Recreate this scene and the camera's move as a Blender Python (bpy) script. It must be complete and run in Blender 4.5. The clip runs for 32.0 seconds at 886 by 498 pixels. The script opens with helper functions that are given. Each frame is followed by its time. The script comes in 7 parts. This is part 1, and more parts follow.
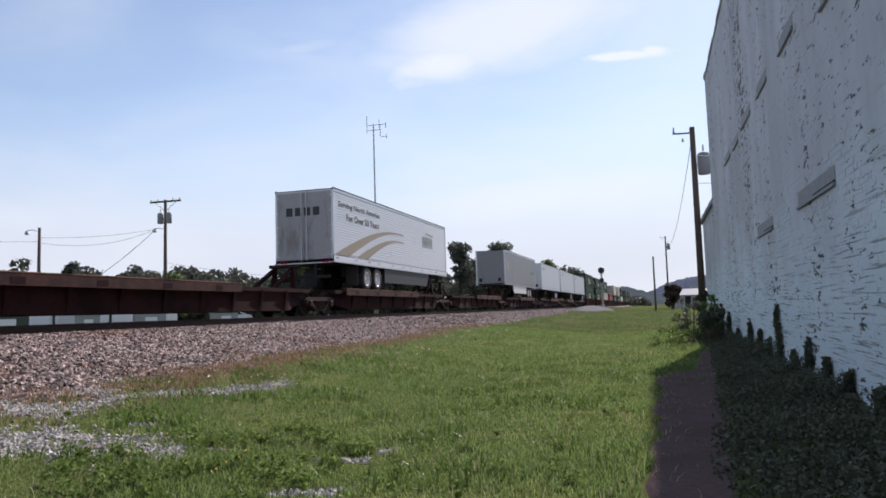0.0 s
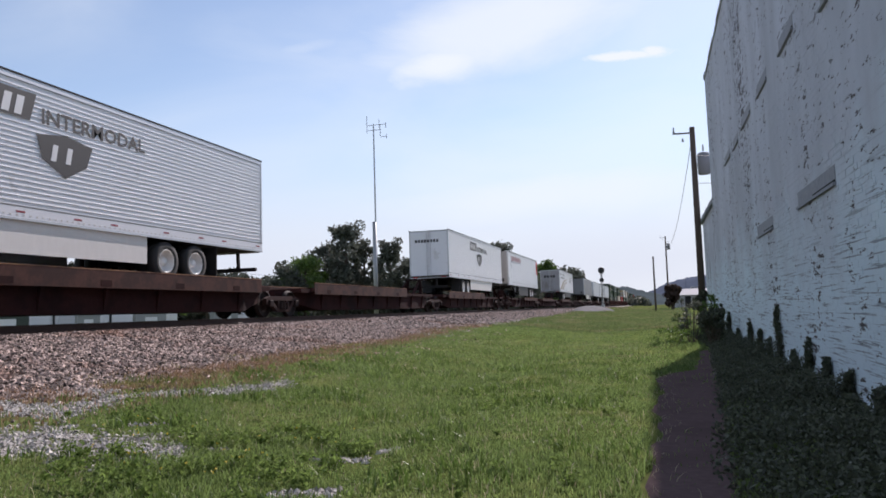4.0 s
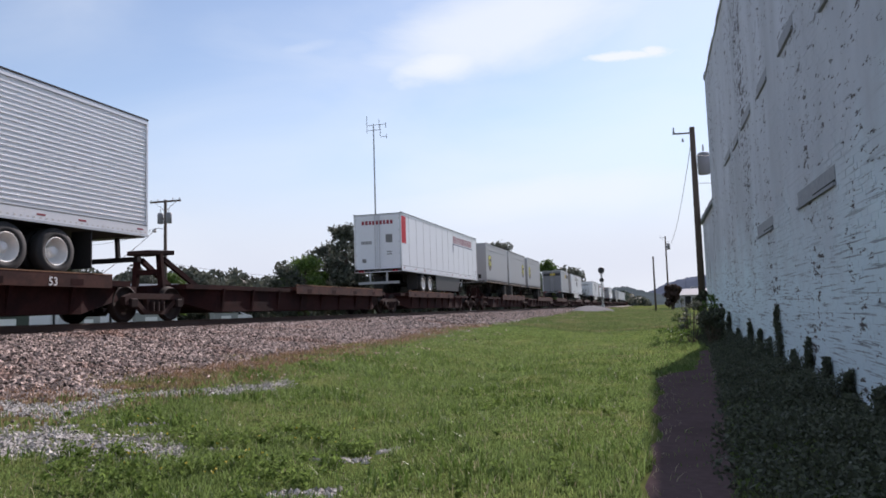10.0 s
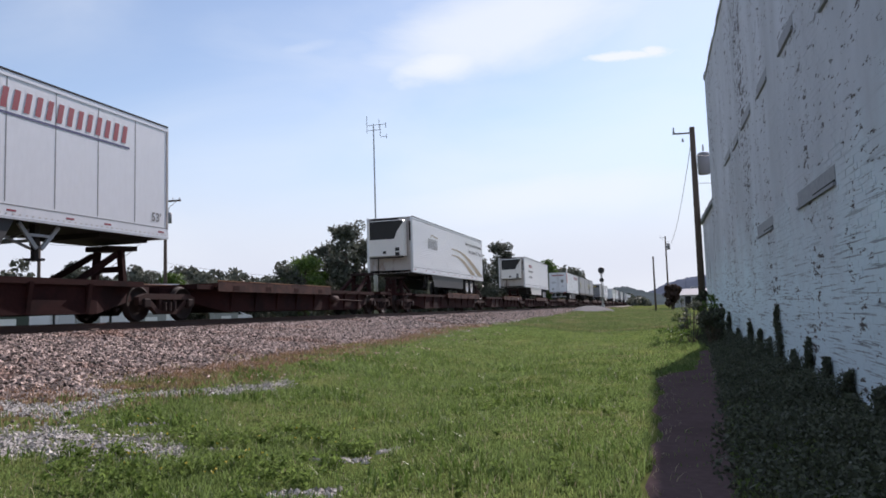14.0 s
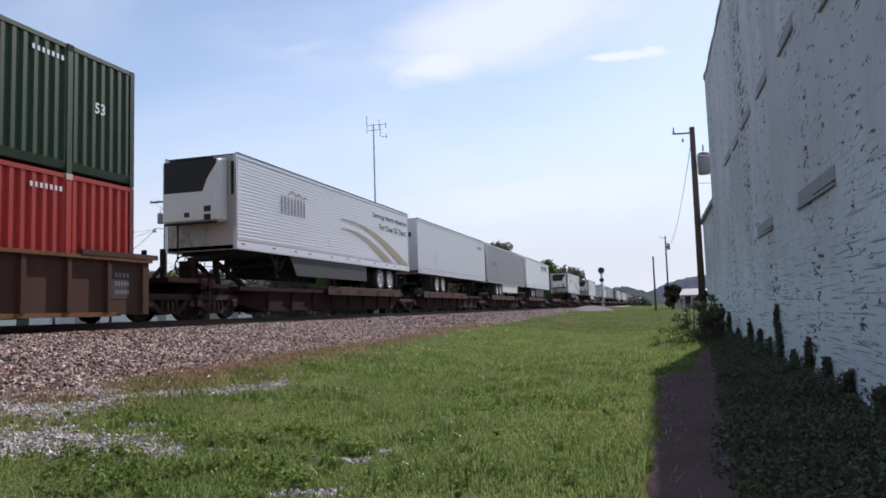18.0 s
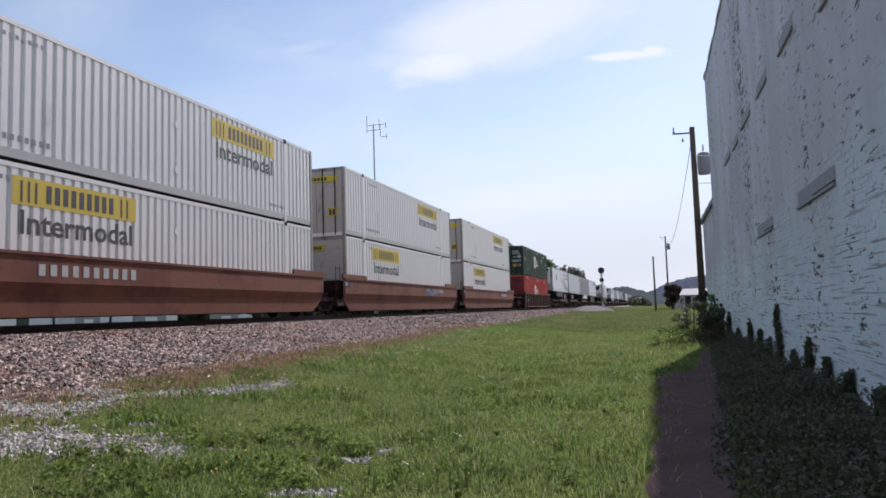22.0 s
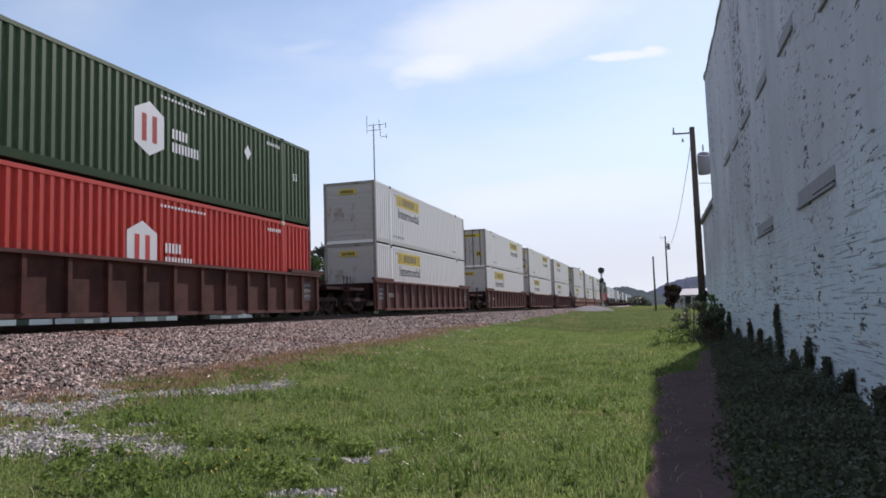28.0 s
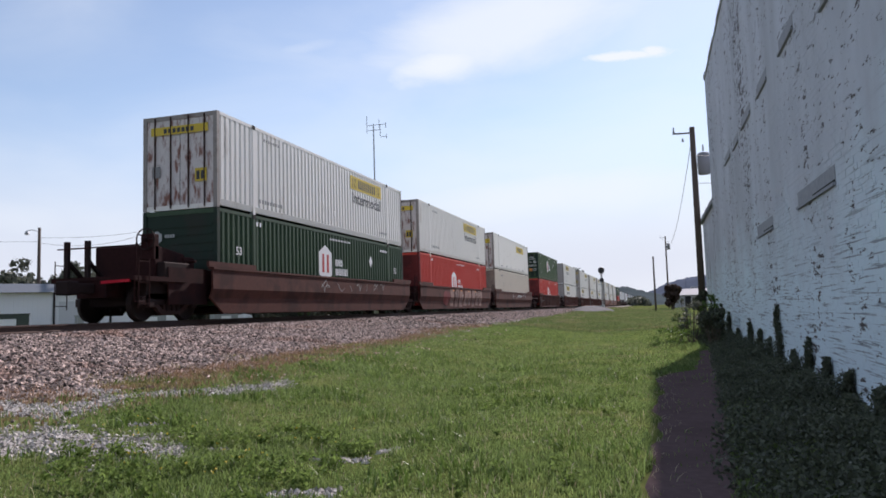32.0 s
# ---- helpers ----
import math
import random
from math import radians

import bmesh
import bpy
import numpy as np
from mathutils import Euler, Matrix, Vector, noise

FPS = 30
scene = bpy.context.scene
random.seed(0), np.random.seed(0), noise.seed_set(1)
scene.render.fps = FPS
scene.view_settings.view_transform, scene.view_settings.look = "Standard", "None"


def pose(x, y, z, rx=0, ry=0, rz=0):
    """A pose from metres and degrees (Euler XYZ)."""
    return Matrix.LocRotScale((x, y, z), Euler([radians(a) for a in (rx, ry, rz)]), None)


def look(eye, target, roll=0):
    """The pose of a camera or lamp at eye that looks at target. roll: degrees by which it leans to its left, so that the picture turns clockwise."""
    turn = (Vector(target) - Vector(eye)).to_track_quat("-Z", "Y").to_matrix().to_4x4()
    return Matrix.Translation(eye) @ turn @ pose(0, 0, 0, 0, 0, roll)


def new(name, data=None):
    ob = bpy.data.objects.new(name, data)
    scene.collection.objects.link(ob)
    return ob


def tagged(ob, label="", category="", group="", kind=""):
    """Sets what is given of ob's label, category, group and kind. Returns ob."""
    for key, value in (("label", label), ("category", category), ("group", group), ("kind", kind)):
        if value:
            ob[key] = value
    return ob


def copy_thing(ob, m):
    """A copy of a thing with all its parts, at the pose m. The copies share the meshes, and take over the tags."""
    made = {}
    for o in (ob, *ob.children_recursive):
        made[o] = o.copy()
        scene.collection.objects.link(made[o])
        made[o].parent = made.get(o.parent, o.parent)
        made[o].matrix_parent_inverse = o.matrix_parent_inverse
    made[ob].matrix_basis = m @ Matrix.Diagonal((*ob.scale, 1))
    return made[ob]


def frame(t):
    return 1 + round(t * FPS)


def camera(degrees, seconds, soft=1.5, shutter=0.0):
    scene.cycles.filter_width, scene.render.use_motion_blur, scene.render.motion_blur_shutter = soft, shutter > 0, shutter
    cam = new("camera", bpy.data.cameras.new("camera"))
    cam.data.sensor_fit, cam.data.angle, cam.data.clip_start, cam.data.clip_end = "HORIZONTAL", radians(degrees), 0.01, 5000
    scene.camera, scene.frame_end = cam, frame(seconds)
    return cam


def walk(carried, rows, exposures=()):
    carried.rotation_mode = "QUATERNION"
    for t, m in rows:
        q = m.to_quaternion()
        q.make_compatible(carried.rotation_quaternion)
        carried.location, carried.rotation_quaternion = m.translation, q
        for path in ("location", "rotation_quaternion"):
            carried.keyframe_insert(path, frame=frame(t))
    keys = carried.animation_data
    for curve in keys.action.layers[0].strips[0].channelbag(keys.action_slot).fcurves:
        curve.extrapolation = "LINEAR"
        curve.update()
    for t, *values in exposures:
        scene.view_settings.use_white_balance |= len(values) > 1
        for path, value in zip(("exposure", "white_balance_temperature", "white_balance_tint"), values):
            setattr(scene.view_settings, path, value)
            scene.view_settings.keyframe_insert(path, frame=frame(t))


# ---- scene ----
# World: +y runs along the track in the train's direction, x to the right, z up. The lens stands 1.15 m over the grass.
EYE_Z = 1.15
RAIL = 1.12          # top of rail
SPEED = 17.77        # metres per second
SIDE = -12.19        # near side of the containers and trailers
MID = SIDE - 1.295   # centre line of the track
cam = camera(63.19, 32.0, soft=1.7)
_pitch, _yaw = 0.0857, 0.2838
_aim = (-math.sin(_yaw) * math.cos(_pitch), math.cos(_yaw) * math.cos(_pitch), EYE_Z + math.sin(_pitch))
VIEW = look((0, 0, EYE_Z), _aim, -1.788)
walk(cam, [(0.0, VIEW), (32.0, VIEW)], exposures=[(0.0, 0.14, 6390, 23), (32.0, 0.14, 6390, 23)])

# ---- light ----
SUN = Vector((0.237, 1.38, 1.0)).normalized()
world = bpy.data.worlds.new("sky")
scene.world = world
world.use_nodes = True


def sky():
    nt = world.node_tree
    n, l = nt.nodes, nt.links
    n.clear()
    out, bg = n.new("ShaderNodeOutputWorld"), n.new("ShaderNodeBackground")
    tex = n.new("ShaderNodeTexSky")
    tex.sky_type, tex.sun_disc = "NISHITA", False
    tex.sun_elevation = math.asin(SUN.z)
    tex.sun_rotation = math.atan2(SUN.x, SUN.y)
    tex.air_density, tex.dust_density, tex.ozone_density = 1.0, 0.25, 1.2
    co = n.new("ShaderNodeTexCoord")

    def math_node(op, p, q):
        m = n.new("ShaderNodeMath")
        m.operation = op
        for k, v in enumerate((p, q)):
            if isinstance(v, float):
                m.inputs[k].default_value = v
            else:
                l.new(v, m.inputs[k])
        return m.outputs[0]

    def ranged(v, lo, hi, to=1.0):
        m = n.new("ShaderNodeMapRange")
        m.interpolation_type = "SMOOTHSTEP"
        m.inputs[1].default_value, m.inputs[2].default_value, m.inputs[4].default_value = lo, hi, to
        l.new(v, m.inputs[0])
        return m.outputs[0]

    def wisps(scale, stretch, turn, detail, rough):
        mp, t = n.new("ShaderNodeMapping"), n.new("ShaderNodeTexNoise")
        mp.inputs["Scale"].default_value, mp.inputs["Rotation"].default_value = stretch, turn
        t.inputs["Scale"].default_value, t.inputs["Detail"].default_value = scale, detail
        t.inputs["Roughness"].default_value, t.inputs["Distortion"].default_value = rough, 0.4
        l.new(co.outputs["Generated"], mp.inputs["Vector"])
        l.new(mp.outputs[0], t.inputs["Vector"])
        return t.outputs[0]

    def streak(az, el, length, width, tilt=0.0, edge=0.5, scale=6.0, ragged=0.9, seed=0.0):
        """A cloud round one direction: its size and lean in degrees, its outline broken by noise."""
        az, el, tilt = radians(az), radians(el), radians(tilt)
        c = Vector((math.sin(az) * math.cos(el), math.cos(az) * math.cos(el), math.sin(el)))
        right = c.cross(Vector((0, 0, 1))).normalized()
        up = right.cross(c)
        along, over = right * math.cos(tilt) + up * math.sin(tilt), up * math.cos(tilt) - right * math.sin(tilt)
        def dot(v):
            q = n.new("ShaderNodeVectorMath")
            q.operation, q.inputs[1].default_value = "DOT_PRODUCT", v
            l.new(co.outputs["Generated"], q.inputs[0])
            return q.outputs["Value"]
        a = math_node("POWER", math_node("DIVIDE", dot(along), math.sin(radians(length))), 2.0)
        b = math_node("POWER", math_node("DIVIDE", dot(over), math.sin(radians(width))), 2.0)
        far = math_node("SQRT", math_node("ADD", a, b), 0.0)
        rag = wisps(scale, (1.0, 1.0, 2.2), (0.2 + seed, 0.1, 0.4 + seed), 7.0, 0.6)
        d = math_node("ADD", far, math_node("MULTIPLY", math_node("SUBTRACT", rag, 0.5), ragged))
        return math_node("MULTIPLY", ranged(d, 1.0, 1.0 - edge), ranged(dot(c), 0.2, 0.5))

    up_z = n.new("ShaderNodeSeparateXYZ")
    l.new(co.outputs["Generated"], up_z.inputs[0])
    haze = math_node("MULTIPLY", ranged(up_z.outputs[2], 0.29, 0.05), 0.95)
    thin = math_node("ADD", math_node("MULTIPLY", ranged(wisps(1.5, (2.0, 2.0, 5.5), (0.25, 0.1, 0.5), 6.0, 0.5), 0.30, 0.80), 0.34), 0.14)
    clouds = [math_node("MULTIPLY", streak(-10.0, 22.2, 17.0, 5.4, 11.0, 0.8, 5.0, 0.8), 0.85),
              math_node("MULTIPLY", streak(-15.5, 19.3, 7.0, 2.6, 10.0, 0.9, 9.0, 0.9, 0.6), 0.95),
              math_node("MULTIPLY", streak(-27.0, 20.5, 6.0, 1.3, 14.0, 0.9, 9.0, 1.2, 1.1), 0.40),
              streak(-1.2, 18.9, 4.8, 0.50, -2.0, 0.8, 19.0, 1.6, 0.3),
              streak(0.9, 18.95, 1.5, 0.62, -4.0, 0.7, 20.0, 1.2, 0.9),
              math_node("MULTIPLY", streak(-9.0, 8.8, 18.0, 3.4, 3.0, 0.9, 4.0, 0.9, 0.4), 0.72),
              math_node("MULTIPLY", streak(-47.0, 7.2, 8.5, 2.4, 0.0, 0.9, 6.0, 1.0, 0.8), 0.40)]
    total = thin
    for cloud in clouds:
        total = math_node("MAXIMUM", total, cloud)
    tint = n.new("ShaderNodeMix")
    tint.data_type, tint.blend_type = "RGBA", "MULTIPLY"
    tint.inputs[0].default_value, tint.inputs[7].default_value = 1.0, (0.98, 1.07, 1.06, 1)
    l.new(tex.outputs[0], tint.inputs[6])
    mix = n.new("ShaderNodeMix")
    mix.data_type = "RGBA"
    mix.inputs[7].default_value = (6.9, 7.75, 7.75, 1)
    veil = n.new("ShaderNodeMix")
    veil.data_type = "RGBA"
    veil.inputs[7].default_value = (5.5, 6.15, 6.7, 1)
    l.new(haze, veil.inputs[0])
    l.new(tint.outputs[2], veil.inputs[6])
    l.new(total, mix.inputs[0])
    l.new(veil.outputs[2], mix.inputs[6])
    l.new(mix.outputs[2], bg.inputs[0])
    bg.inputs[1].default_value = 0.112
    l.new(bg.outputs[0], out.inputs[0])


sky()
sun = new("sun", bpy.data.lights.new("sun", "SUN"))
sun.data.energy, sun.data.angle, sun.data.color = 5.0, radians(0.6), (1.0, 0.95, 0.87)
sun.matrix_world = look(SUN * 100, (0, 0, 0))

# ---- materials ----
def material(name, color, rough=0.6, metal=0.0, var=0.25, scale=6.0, bump=0.0, stain=None, stain_scale=1.2, stain_at=0.6, island=False, trans=0.0, vary=0.0, fine=14.0, stretch=None, spec=0.5):
    """A surface with grain, large stains of a second colour and fine relief."""
    m = bpy.data.materials.new(name)
    m.use_nodes = True
    n, l = m.node_tree.nodes, m.node_tree.links
    b = n["Principled BSDF"]
    b.inputs["Roughness"].default_value, b.inputs["Metallic"].default_value = rough, metal
    b.inputs["Specular IOR Level"].default_value = spec
    co = n.new("ShaderNodeTexCoord")
    src = co.outputs["Object"]
    if stretch:
        mp = n.new("ShaderNodeMapping")
        mp.inputs["Scale"].default_value = stretch
        l.new(src, mp.inputs["Vector"])
        src = mp.outputs[0]
    grain = n.new("ShaderNodeTexNoise")
    grain.inputs["Scale"].default_value, grain.inputs["Detail"].default_value = scale * fine / 6, 5.0
    l.new(src, grain.inputs["Vector"])
    big = n.new("ShaderNodeTexNoise")
    big.inputs["Scale"].default_value, big.inputs["Detail"].default_value, big.inputs["Roughness"].default_value = stain_scale, 6.0, 0.62
    l.new(src, big.inputs["Vector"])
    base = n.new("ShaderNodeMix")
    base.data_type = "RGBA"
    base.inputs[6].default_value = (*[c * (1 - var) for c in color], 1)
    base.inputs[7].default_value = (*[min(1, c * (1 + var)) for c in color], 1)
    l.new(grain.outputs[0], base.inputs[0])
    last = base.outputs[2]
    if stain:
        r = n.new("ShaderNodeMapRange")
        r.inputs[1].default_value, r.inputs[2].default_value = stain_at, stain_at + 0.12
        l.new(big.outputs[0], r.inputs[0])
        st = n.new("ShaderNodeMix")
        st.data_type = "RGBA"
        st.inputs[7].default_value = (*stain, 1)
        l.new(r.outputs[0], st.inputs[0])
        l.new(last, st.inputs[6])
        last = st.outputs[2]
    if vary:
        hs = n.new("ShaderNodeHueSaturation")
        rnd = n.new("ShaderNodeNewGeometry") if island else n.new("ShaderNodeObjectInfo")
        mr = n.new("ShaderNodeMapRange")
        mr.inputs[3].default_value, mr.inputs[4].default_value = 1 - vary, 1 + vary
        l.new(rnd.outputs["Random Per Island" if island else "Random"], mr.inputs[0])
        l.new(mr.outputs[0], hs.inputs["Value"])
        l.new(last, hs.inputs["Color"])
        last = hs.outputs[0]
    l.new(last, b.inputs["Base Color"])
    if bump:
        bp = n.new("ShaderNodeBump")
        bp.inputs["Strength"].default_value, bp.inputs["Distance"].default_value = bump, 0.02
        l.new(grain.outputs[0], bp.inputs["Height"])
        l.new(bp.outputs[0], b.inputs["Normal"])
    if trans:
        add, tr = n.new("ShaderNodeMixShader"), n.new("ShaderNodeBsdfTranslucent")
        add.inputs[0].default_value = trans
        l.new(last, tr.inputs[0])
        l.new(b.outputs[0], add.inputs[1])
        l.new(tr.outputs[0], add.inputs[2])
        l.new(add.outputs[0], n["Material Output"].inputs[0])
    return m


M = {}
M["white"] = material("white_paint", (0.755, 0.73, 0.695), 0.40, var=0.06, stain=(0.50, 0.48, 0.44), stain_at=0.66, stain_scale=0.9, stretch=(1, 0.7, 0.25))
M["trailer_white"] = material("cool_white_trailer_paint", (0.765, 0.785, 0.82), 0.40, var=0.06, stain=(0.52, 0.51, 0.49), stain_at=0.68, stain_scale=0.9, stretch=(1, 0.7, 0.25))
M["dirty_white"] = material("weathered_white_paint", (0.765, 0.738, 0.69), 0.45, var=0.08, stain=(0.55, 0.50, 0.44), stain_at=0.60, stain_scale=1.5, stretch=(1.5, 1.0, 0.35))
M["silver"] = material("ribbed_white_panel", (0.79, 0.80, 0.825), 0.36, var=0.05, stain=(0.5, 0.49, 0.47), stain_at=0.64)
M["grey_trailer"] = material("grey_trailer_paint", (0.335, 0.34, 0.355), 0.42, var=0.06, stain=(0.3, 0.29, 0.27), stain_at=0.6, stretch=(1, 1.0, 0.3))
M["beige"] = material("beige_container_paint", (0.60, 0.525, 0.435), 0.5, var=0.08, stain=(0.42, 0.38, 0.31), stain_at=0.6)
M["green"] = material("dark_green_container_paint", (0.030, 0.063, 0.029), 0.5, spec=0.3, var=0.12, stain=(0.042, 0.078, 0.042), stain_at=0.6, vary=0.15)
M["green_light"] = material("mid_green_container_paint", (0.058, 0.102, 0.040), 0.5, spec=0.3, var=0.12, stain=(0.075, 0.115, 0.05), stain_at=0.58)
M["red"] = material("red_container_paint", (0.43, 0.042, 0.030), 0.5, spec=0.25, var=0.1, stain=(0.38, 0.06, 0.042), stain_at=0.6, vary=0.1)
M["red_light"] = material("bright_red_container_paint", (0.56, 0.058, 0.040), 0.5, spec=0.25, var=0.1, stain=(0.50, 0.08, 0.055), stain_at=0.6)
M["rust"] = material("oxide_brown_car_paint", (0.034, 0.0125, 0.012), 0.85, var=0.3, stain=(0.020, 0.009, 0.0095), stain_at=0.5, stain_scale=0.8, bump=0.15, spec=0.1)
M["rust_bright"] = material("orange_brown_deck_paint", (0.070, 0.027, 0.020), 0.75, var=0.3, stain=(0.04, 0.016, 0.014), stain_at=0.44, stain_scale=1.5, spec=0.2)
M["well_red"] = material("red_brown_well_car_paint", (0.185, 0.072, 0.044), 0.7, var=0.2, stain=(0.135, 0.046, 0.032), stain_at=0.52, stain_scale=0.6, spec=0.2)
M["well_maroon"] = material("maroon_well_car_paint", (0.108, 0.042, 0.036), 0.75, var=0.25, stain=(0.07, 0.027, 0.025), stain_at=0.52, stain_scale=0.6, spec=0.2, stretch=(1, 1.0, 0.5))
M["chord_maroon"] = material("rust_edged_maroon_paint", (0.155, 0.066, 0.046), 0.75, var=0.25, stain=(0.21, 0.10, 0.055), stain_at=0.56, stain_scale=1.3, spec=0.15)
M["well_rust"] = material("rust_streaked_brown_well_car_paint", (0.085, 0.045, 0.034), 0.8, var=0.25, stain=(0.13, 0.066, 0.040), stain_at=0.54, stain_scale=1.1, spec=0.15, stretch=(1, 1.2, 0.35))
M["rust_edge"] = material("orange_rust_on_steel_edge", (0.20, 0.098, 0.048), 0.8, var=0.3, stain=(0.09, 0.045, 0.03), stain_at=0.52, stain_scale=1.5, spec=0.15)
M["freight_grey"] = material("mid_grey_trailer_paint", (0.21, 0.21, 0.225), 0.45, var=0.08, stain=(0.16, 0.155, 0.155), stain_at=0.58, stretch=(1, 1.0, 0.3))
M["pale_panel"] = material("pale_grey_panel_paint", (0.56, 0.585, 0.62), 0.42, var=0.06, stain=(0.42, 0.42, 0.42), stain_at=0.62, stretch=(1, 1.0, 0.3))
# white rear door greyed for the shade on that side, with some grime
M["grey_door"] = material("shaded_grimy_grey_door", (0.34, 0.335, 0.345), 0.6, var=0.15, stain=(0.24, 0.22, 0.21), stain_at=0.52, stain_scale=1.5, stretch=(1.4, 1.0, 0.5))
M["dim_rim"] = material("shaded_steel_rim", (0.10, 0.095, 0.09), 0.6, 0.2, var=0.2)
M["steel_dark"] = material("grimy_cast_steel", (0.026, 0.016, 0.015), 0.85, 0.0, var=0.3, stain=(0.045, 0.02, 0.016), stain_at=0.6, bump=0.2, spec=0.15)
M["wheel"] = material("worn_wheel_steel", (0.026, 0.017, 0.015), 0.7, 0.1, var=0.25, spec=0.2)
M["black"] = material("black_rubber", (0.025, 0.025, 0.026), 0.8, var=0.2)
M["rim"] = material("white_steel_rim", (0.78, 0.77, 0.75), 0.45, 0.2, var=0.1)
M["under"] = material("dark_underframe_paint", (0.03, 0.027, 0.027), 0.8, var=0.2, spec=0.15)
M["skirt"] = material("dark_grey_side_skirt", (0.022, 0.022, 0.026), 0.55, var=0.1)
M["alu"] = material("brushed_aluminium", (0.55, 0.56, 0.58), 0.4, 0.6, var=0.08)
# darker red and green for end faces: grime, with their shade put in
M["red_dark"] = material("shaded_grimy_red_paint", (0.17, 0.028, 0.027), 0.6, spec=0.2, var=0.2, stain=(0.10, 0.02, 0.02), stain_at=0.52)
M["green_dark"] = material("shaded_grimy_green_paint", (0.016, 0.032, 0.022), 0.6, spec=0.2, var=0.2, stain=(0.024, 0.03, 0.022), stain_at=0.52)
M["dumpster"] = material("dark_green_dumpster_paint", (0.05, 0.065, 0.055), 0.6, var=0.15, stain=(0.08, 0.07, 0.06), stain_at=0.55)
M["yellow"] = material("yellow_decal", (0.57, 0.41, 0.03), 0.6, var=0.05)
M["lime"] = material("pale_yellow_green_decal", (0.50, 0.48, 0.07), 0.5, var=0.06)
M["ink"] = material("black_lettering", (0.03, 0.03, 0.032), 0.55, var=0.1)
M["ink_grey"] = material("grey_lettering", (0.20, 0.20, 0.20), 0.55, var=0.1)
M["ink_red"] = material("dark_red_lettering", (0.28, 0.02, 0.04), 0.5, var=0.05)
M["ink_white"] = material("white_lettering", (0.75, 0.75, 0.75), 0.5, var=0.05)
M["ink_pale"] = material("dulled_white_lettering", (0.40, 0.41, 0.40), 0.6, var=0.2)
M["ink_blue"] = material("navy_lettering", (0.03, 0.04, 0.14), 0.5, var=0.05)
M["tan"] = material("tan_swoosh_decal", (0.36, 0.29, 0.20), 0.5, var=0.05)
M["brown_decal"] = material("dark_brown_decal", (0.06, 0.032, 0.015), 0.5, var=0.05)
M["red_decal"] = material("red_reflective_panel", (0.50, 0.015, 0.03), 0.55, var=0.06, spec=0.15)
M["orange"] = material("orange_placard", (0.62, 0.22, 0.05), 0.5, var=0.05)
M["rivet"] = material("bare_metal_rivets", (0.62, 0.60, 0.57), 0.5, 0.2, var=0.1)
M["orange_edge"] = material("dirt_stained_metal_lip", (0.30, 0.22, 0.17), 0.6, 0.1, var=0.2)
M["rail"] = material("rail_steel", (0.075, 0.04, 0.03), 0.7, 0.1, var=0.2)
M["tie"] = material("weathered_timber_tie", (0.055, 0.04, 0.032), 0.9, var=0.3, bump=0.3)
M["pole"] = material("creosoted_pole_wood", (0.085, 0.062, 0.048), 0.85, var=0.3, bump=0.3, stretch=(6, 6, 0.6))
M["galv"] = material("galvanised_grey_steel", (0.34, 0.35, 0.36), 0.5, 0.5, var=0.12)
M["wire"] = material("black_cable", (0.05, 0.05, 0.05), 0.6)
M["mortar"] = material("painted_mortar", (0.52, 0.55, 0.61), 0.85, var=0.15, bump=0.3)
M["gravel"] = material("ballast_stone", (0.345, 0.262, 0.226), 0.8, var=0.3, island=True, vary=0.95, stain=(0.27, 0.165, 0.125), stain_at=0.54, stain_scale=0.5, spec=0.25)
M["edge_lit"] = material("sunlit_tan_deck_edge", (0.30, 0.16, 0.09), 0.7, var=0.35, stain=(0.07, 0.03, 0.02), stain_at=0.5, stain_scale=1.3, spec=0.2)
M["truck_frame"] = material("dusty_brown_cast_frame", (0.052, 0.030, 0.027), 0.85, var=0.3, stain=(0.05, 0.026, 0.022), stain_at=0.5, stain_scale=2.0, spec=0.15)
# white end panels and frames: grime, darkened further for the shaded ends
M["grimy_dim_end"] = material("shaded_grimy_white_end", (0.43, 0.395, 0.37), 0.6, var=0.15, stain=(0.27, 0.20, 0.165), stain_at=0.56, stain_scale=1.5, stretch=(1.4, 1.0, 0.7))
M["end_edge"] = material("shade_and_dirt_end_frame", (0.26, 0.235, 0.215), 0.6, var=0.2, stain=(0.15, 0.11, 0.09), stain_at=0.52, stain_scale=1.5)
M["heap_stone"] = material("grey_crushed_stone", (0.11, 0.108, 0.115), 0.9, var=0.4, scale=10, bump=0.6, spec=0.1)
M["shed_roof"] = material("weathered_pale_sheet_roof", (0.34, 0.34, 0.36), 0.7, var=0.1, spec=0.1)
M["white_gravel"] = material("pale_limestone_gravel", (0.40, 0.37, 0.345), 0.85, var=0.3, island=True, vary=0.55, spec=0.2)
M["grass"] = material("grass_blade", (0.162, 0.228, 0.072), 0.5, var=0.3, island=True, vary=0.5, trans=0.5, stain=(0.235, 0.275, 0.098), stain_at=0.52, stain_scale=0.9, spec=0.35)
# darker, browner green for the farthest ring
M["grass_far"] = material("duller_grass_blade", (0.135, 0.180, 0.068), 0.6, var=0.3, island=True, vary=0.4, trans=0.45, stain=(0.205, 0.205, 0.098), stain_at=0.50, stain_scale=0.28, spec=0.2)
M["clover"] = material("clover_leaf", (0.20, 0.275, 0.085), 0.5, var=0.3, island=True, vary=0.5, trans=0.45)
M["dry_grass"] = material("dry_brown_weeds", (0.30, 0.19, 0.125), 0.75, var=0.35, island=True, vary=0.55, trans=0.3, stain=(0.27, 0.24, 0.10), stain_at=0.52, stain_scale=0.8, spec=0.2)
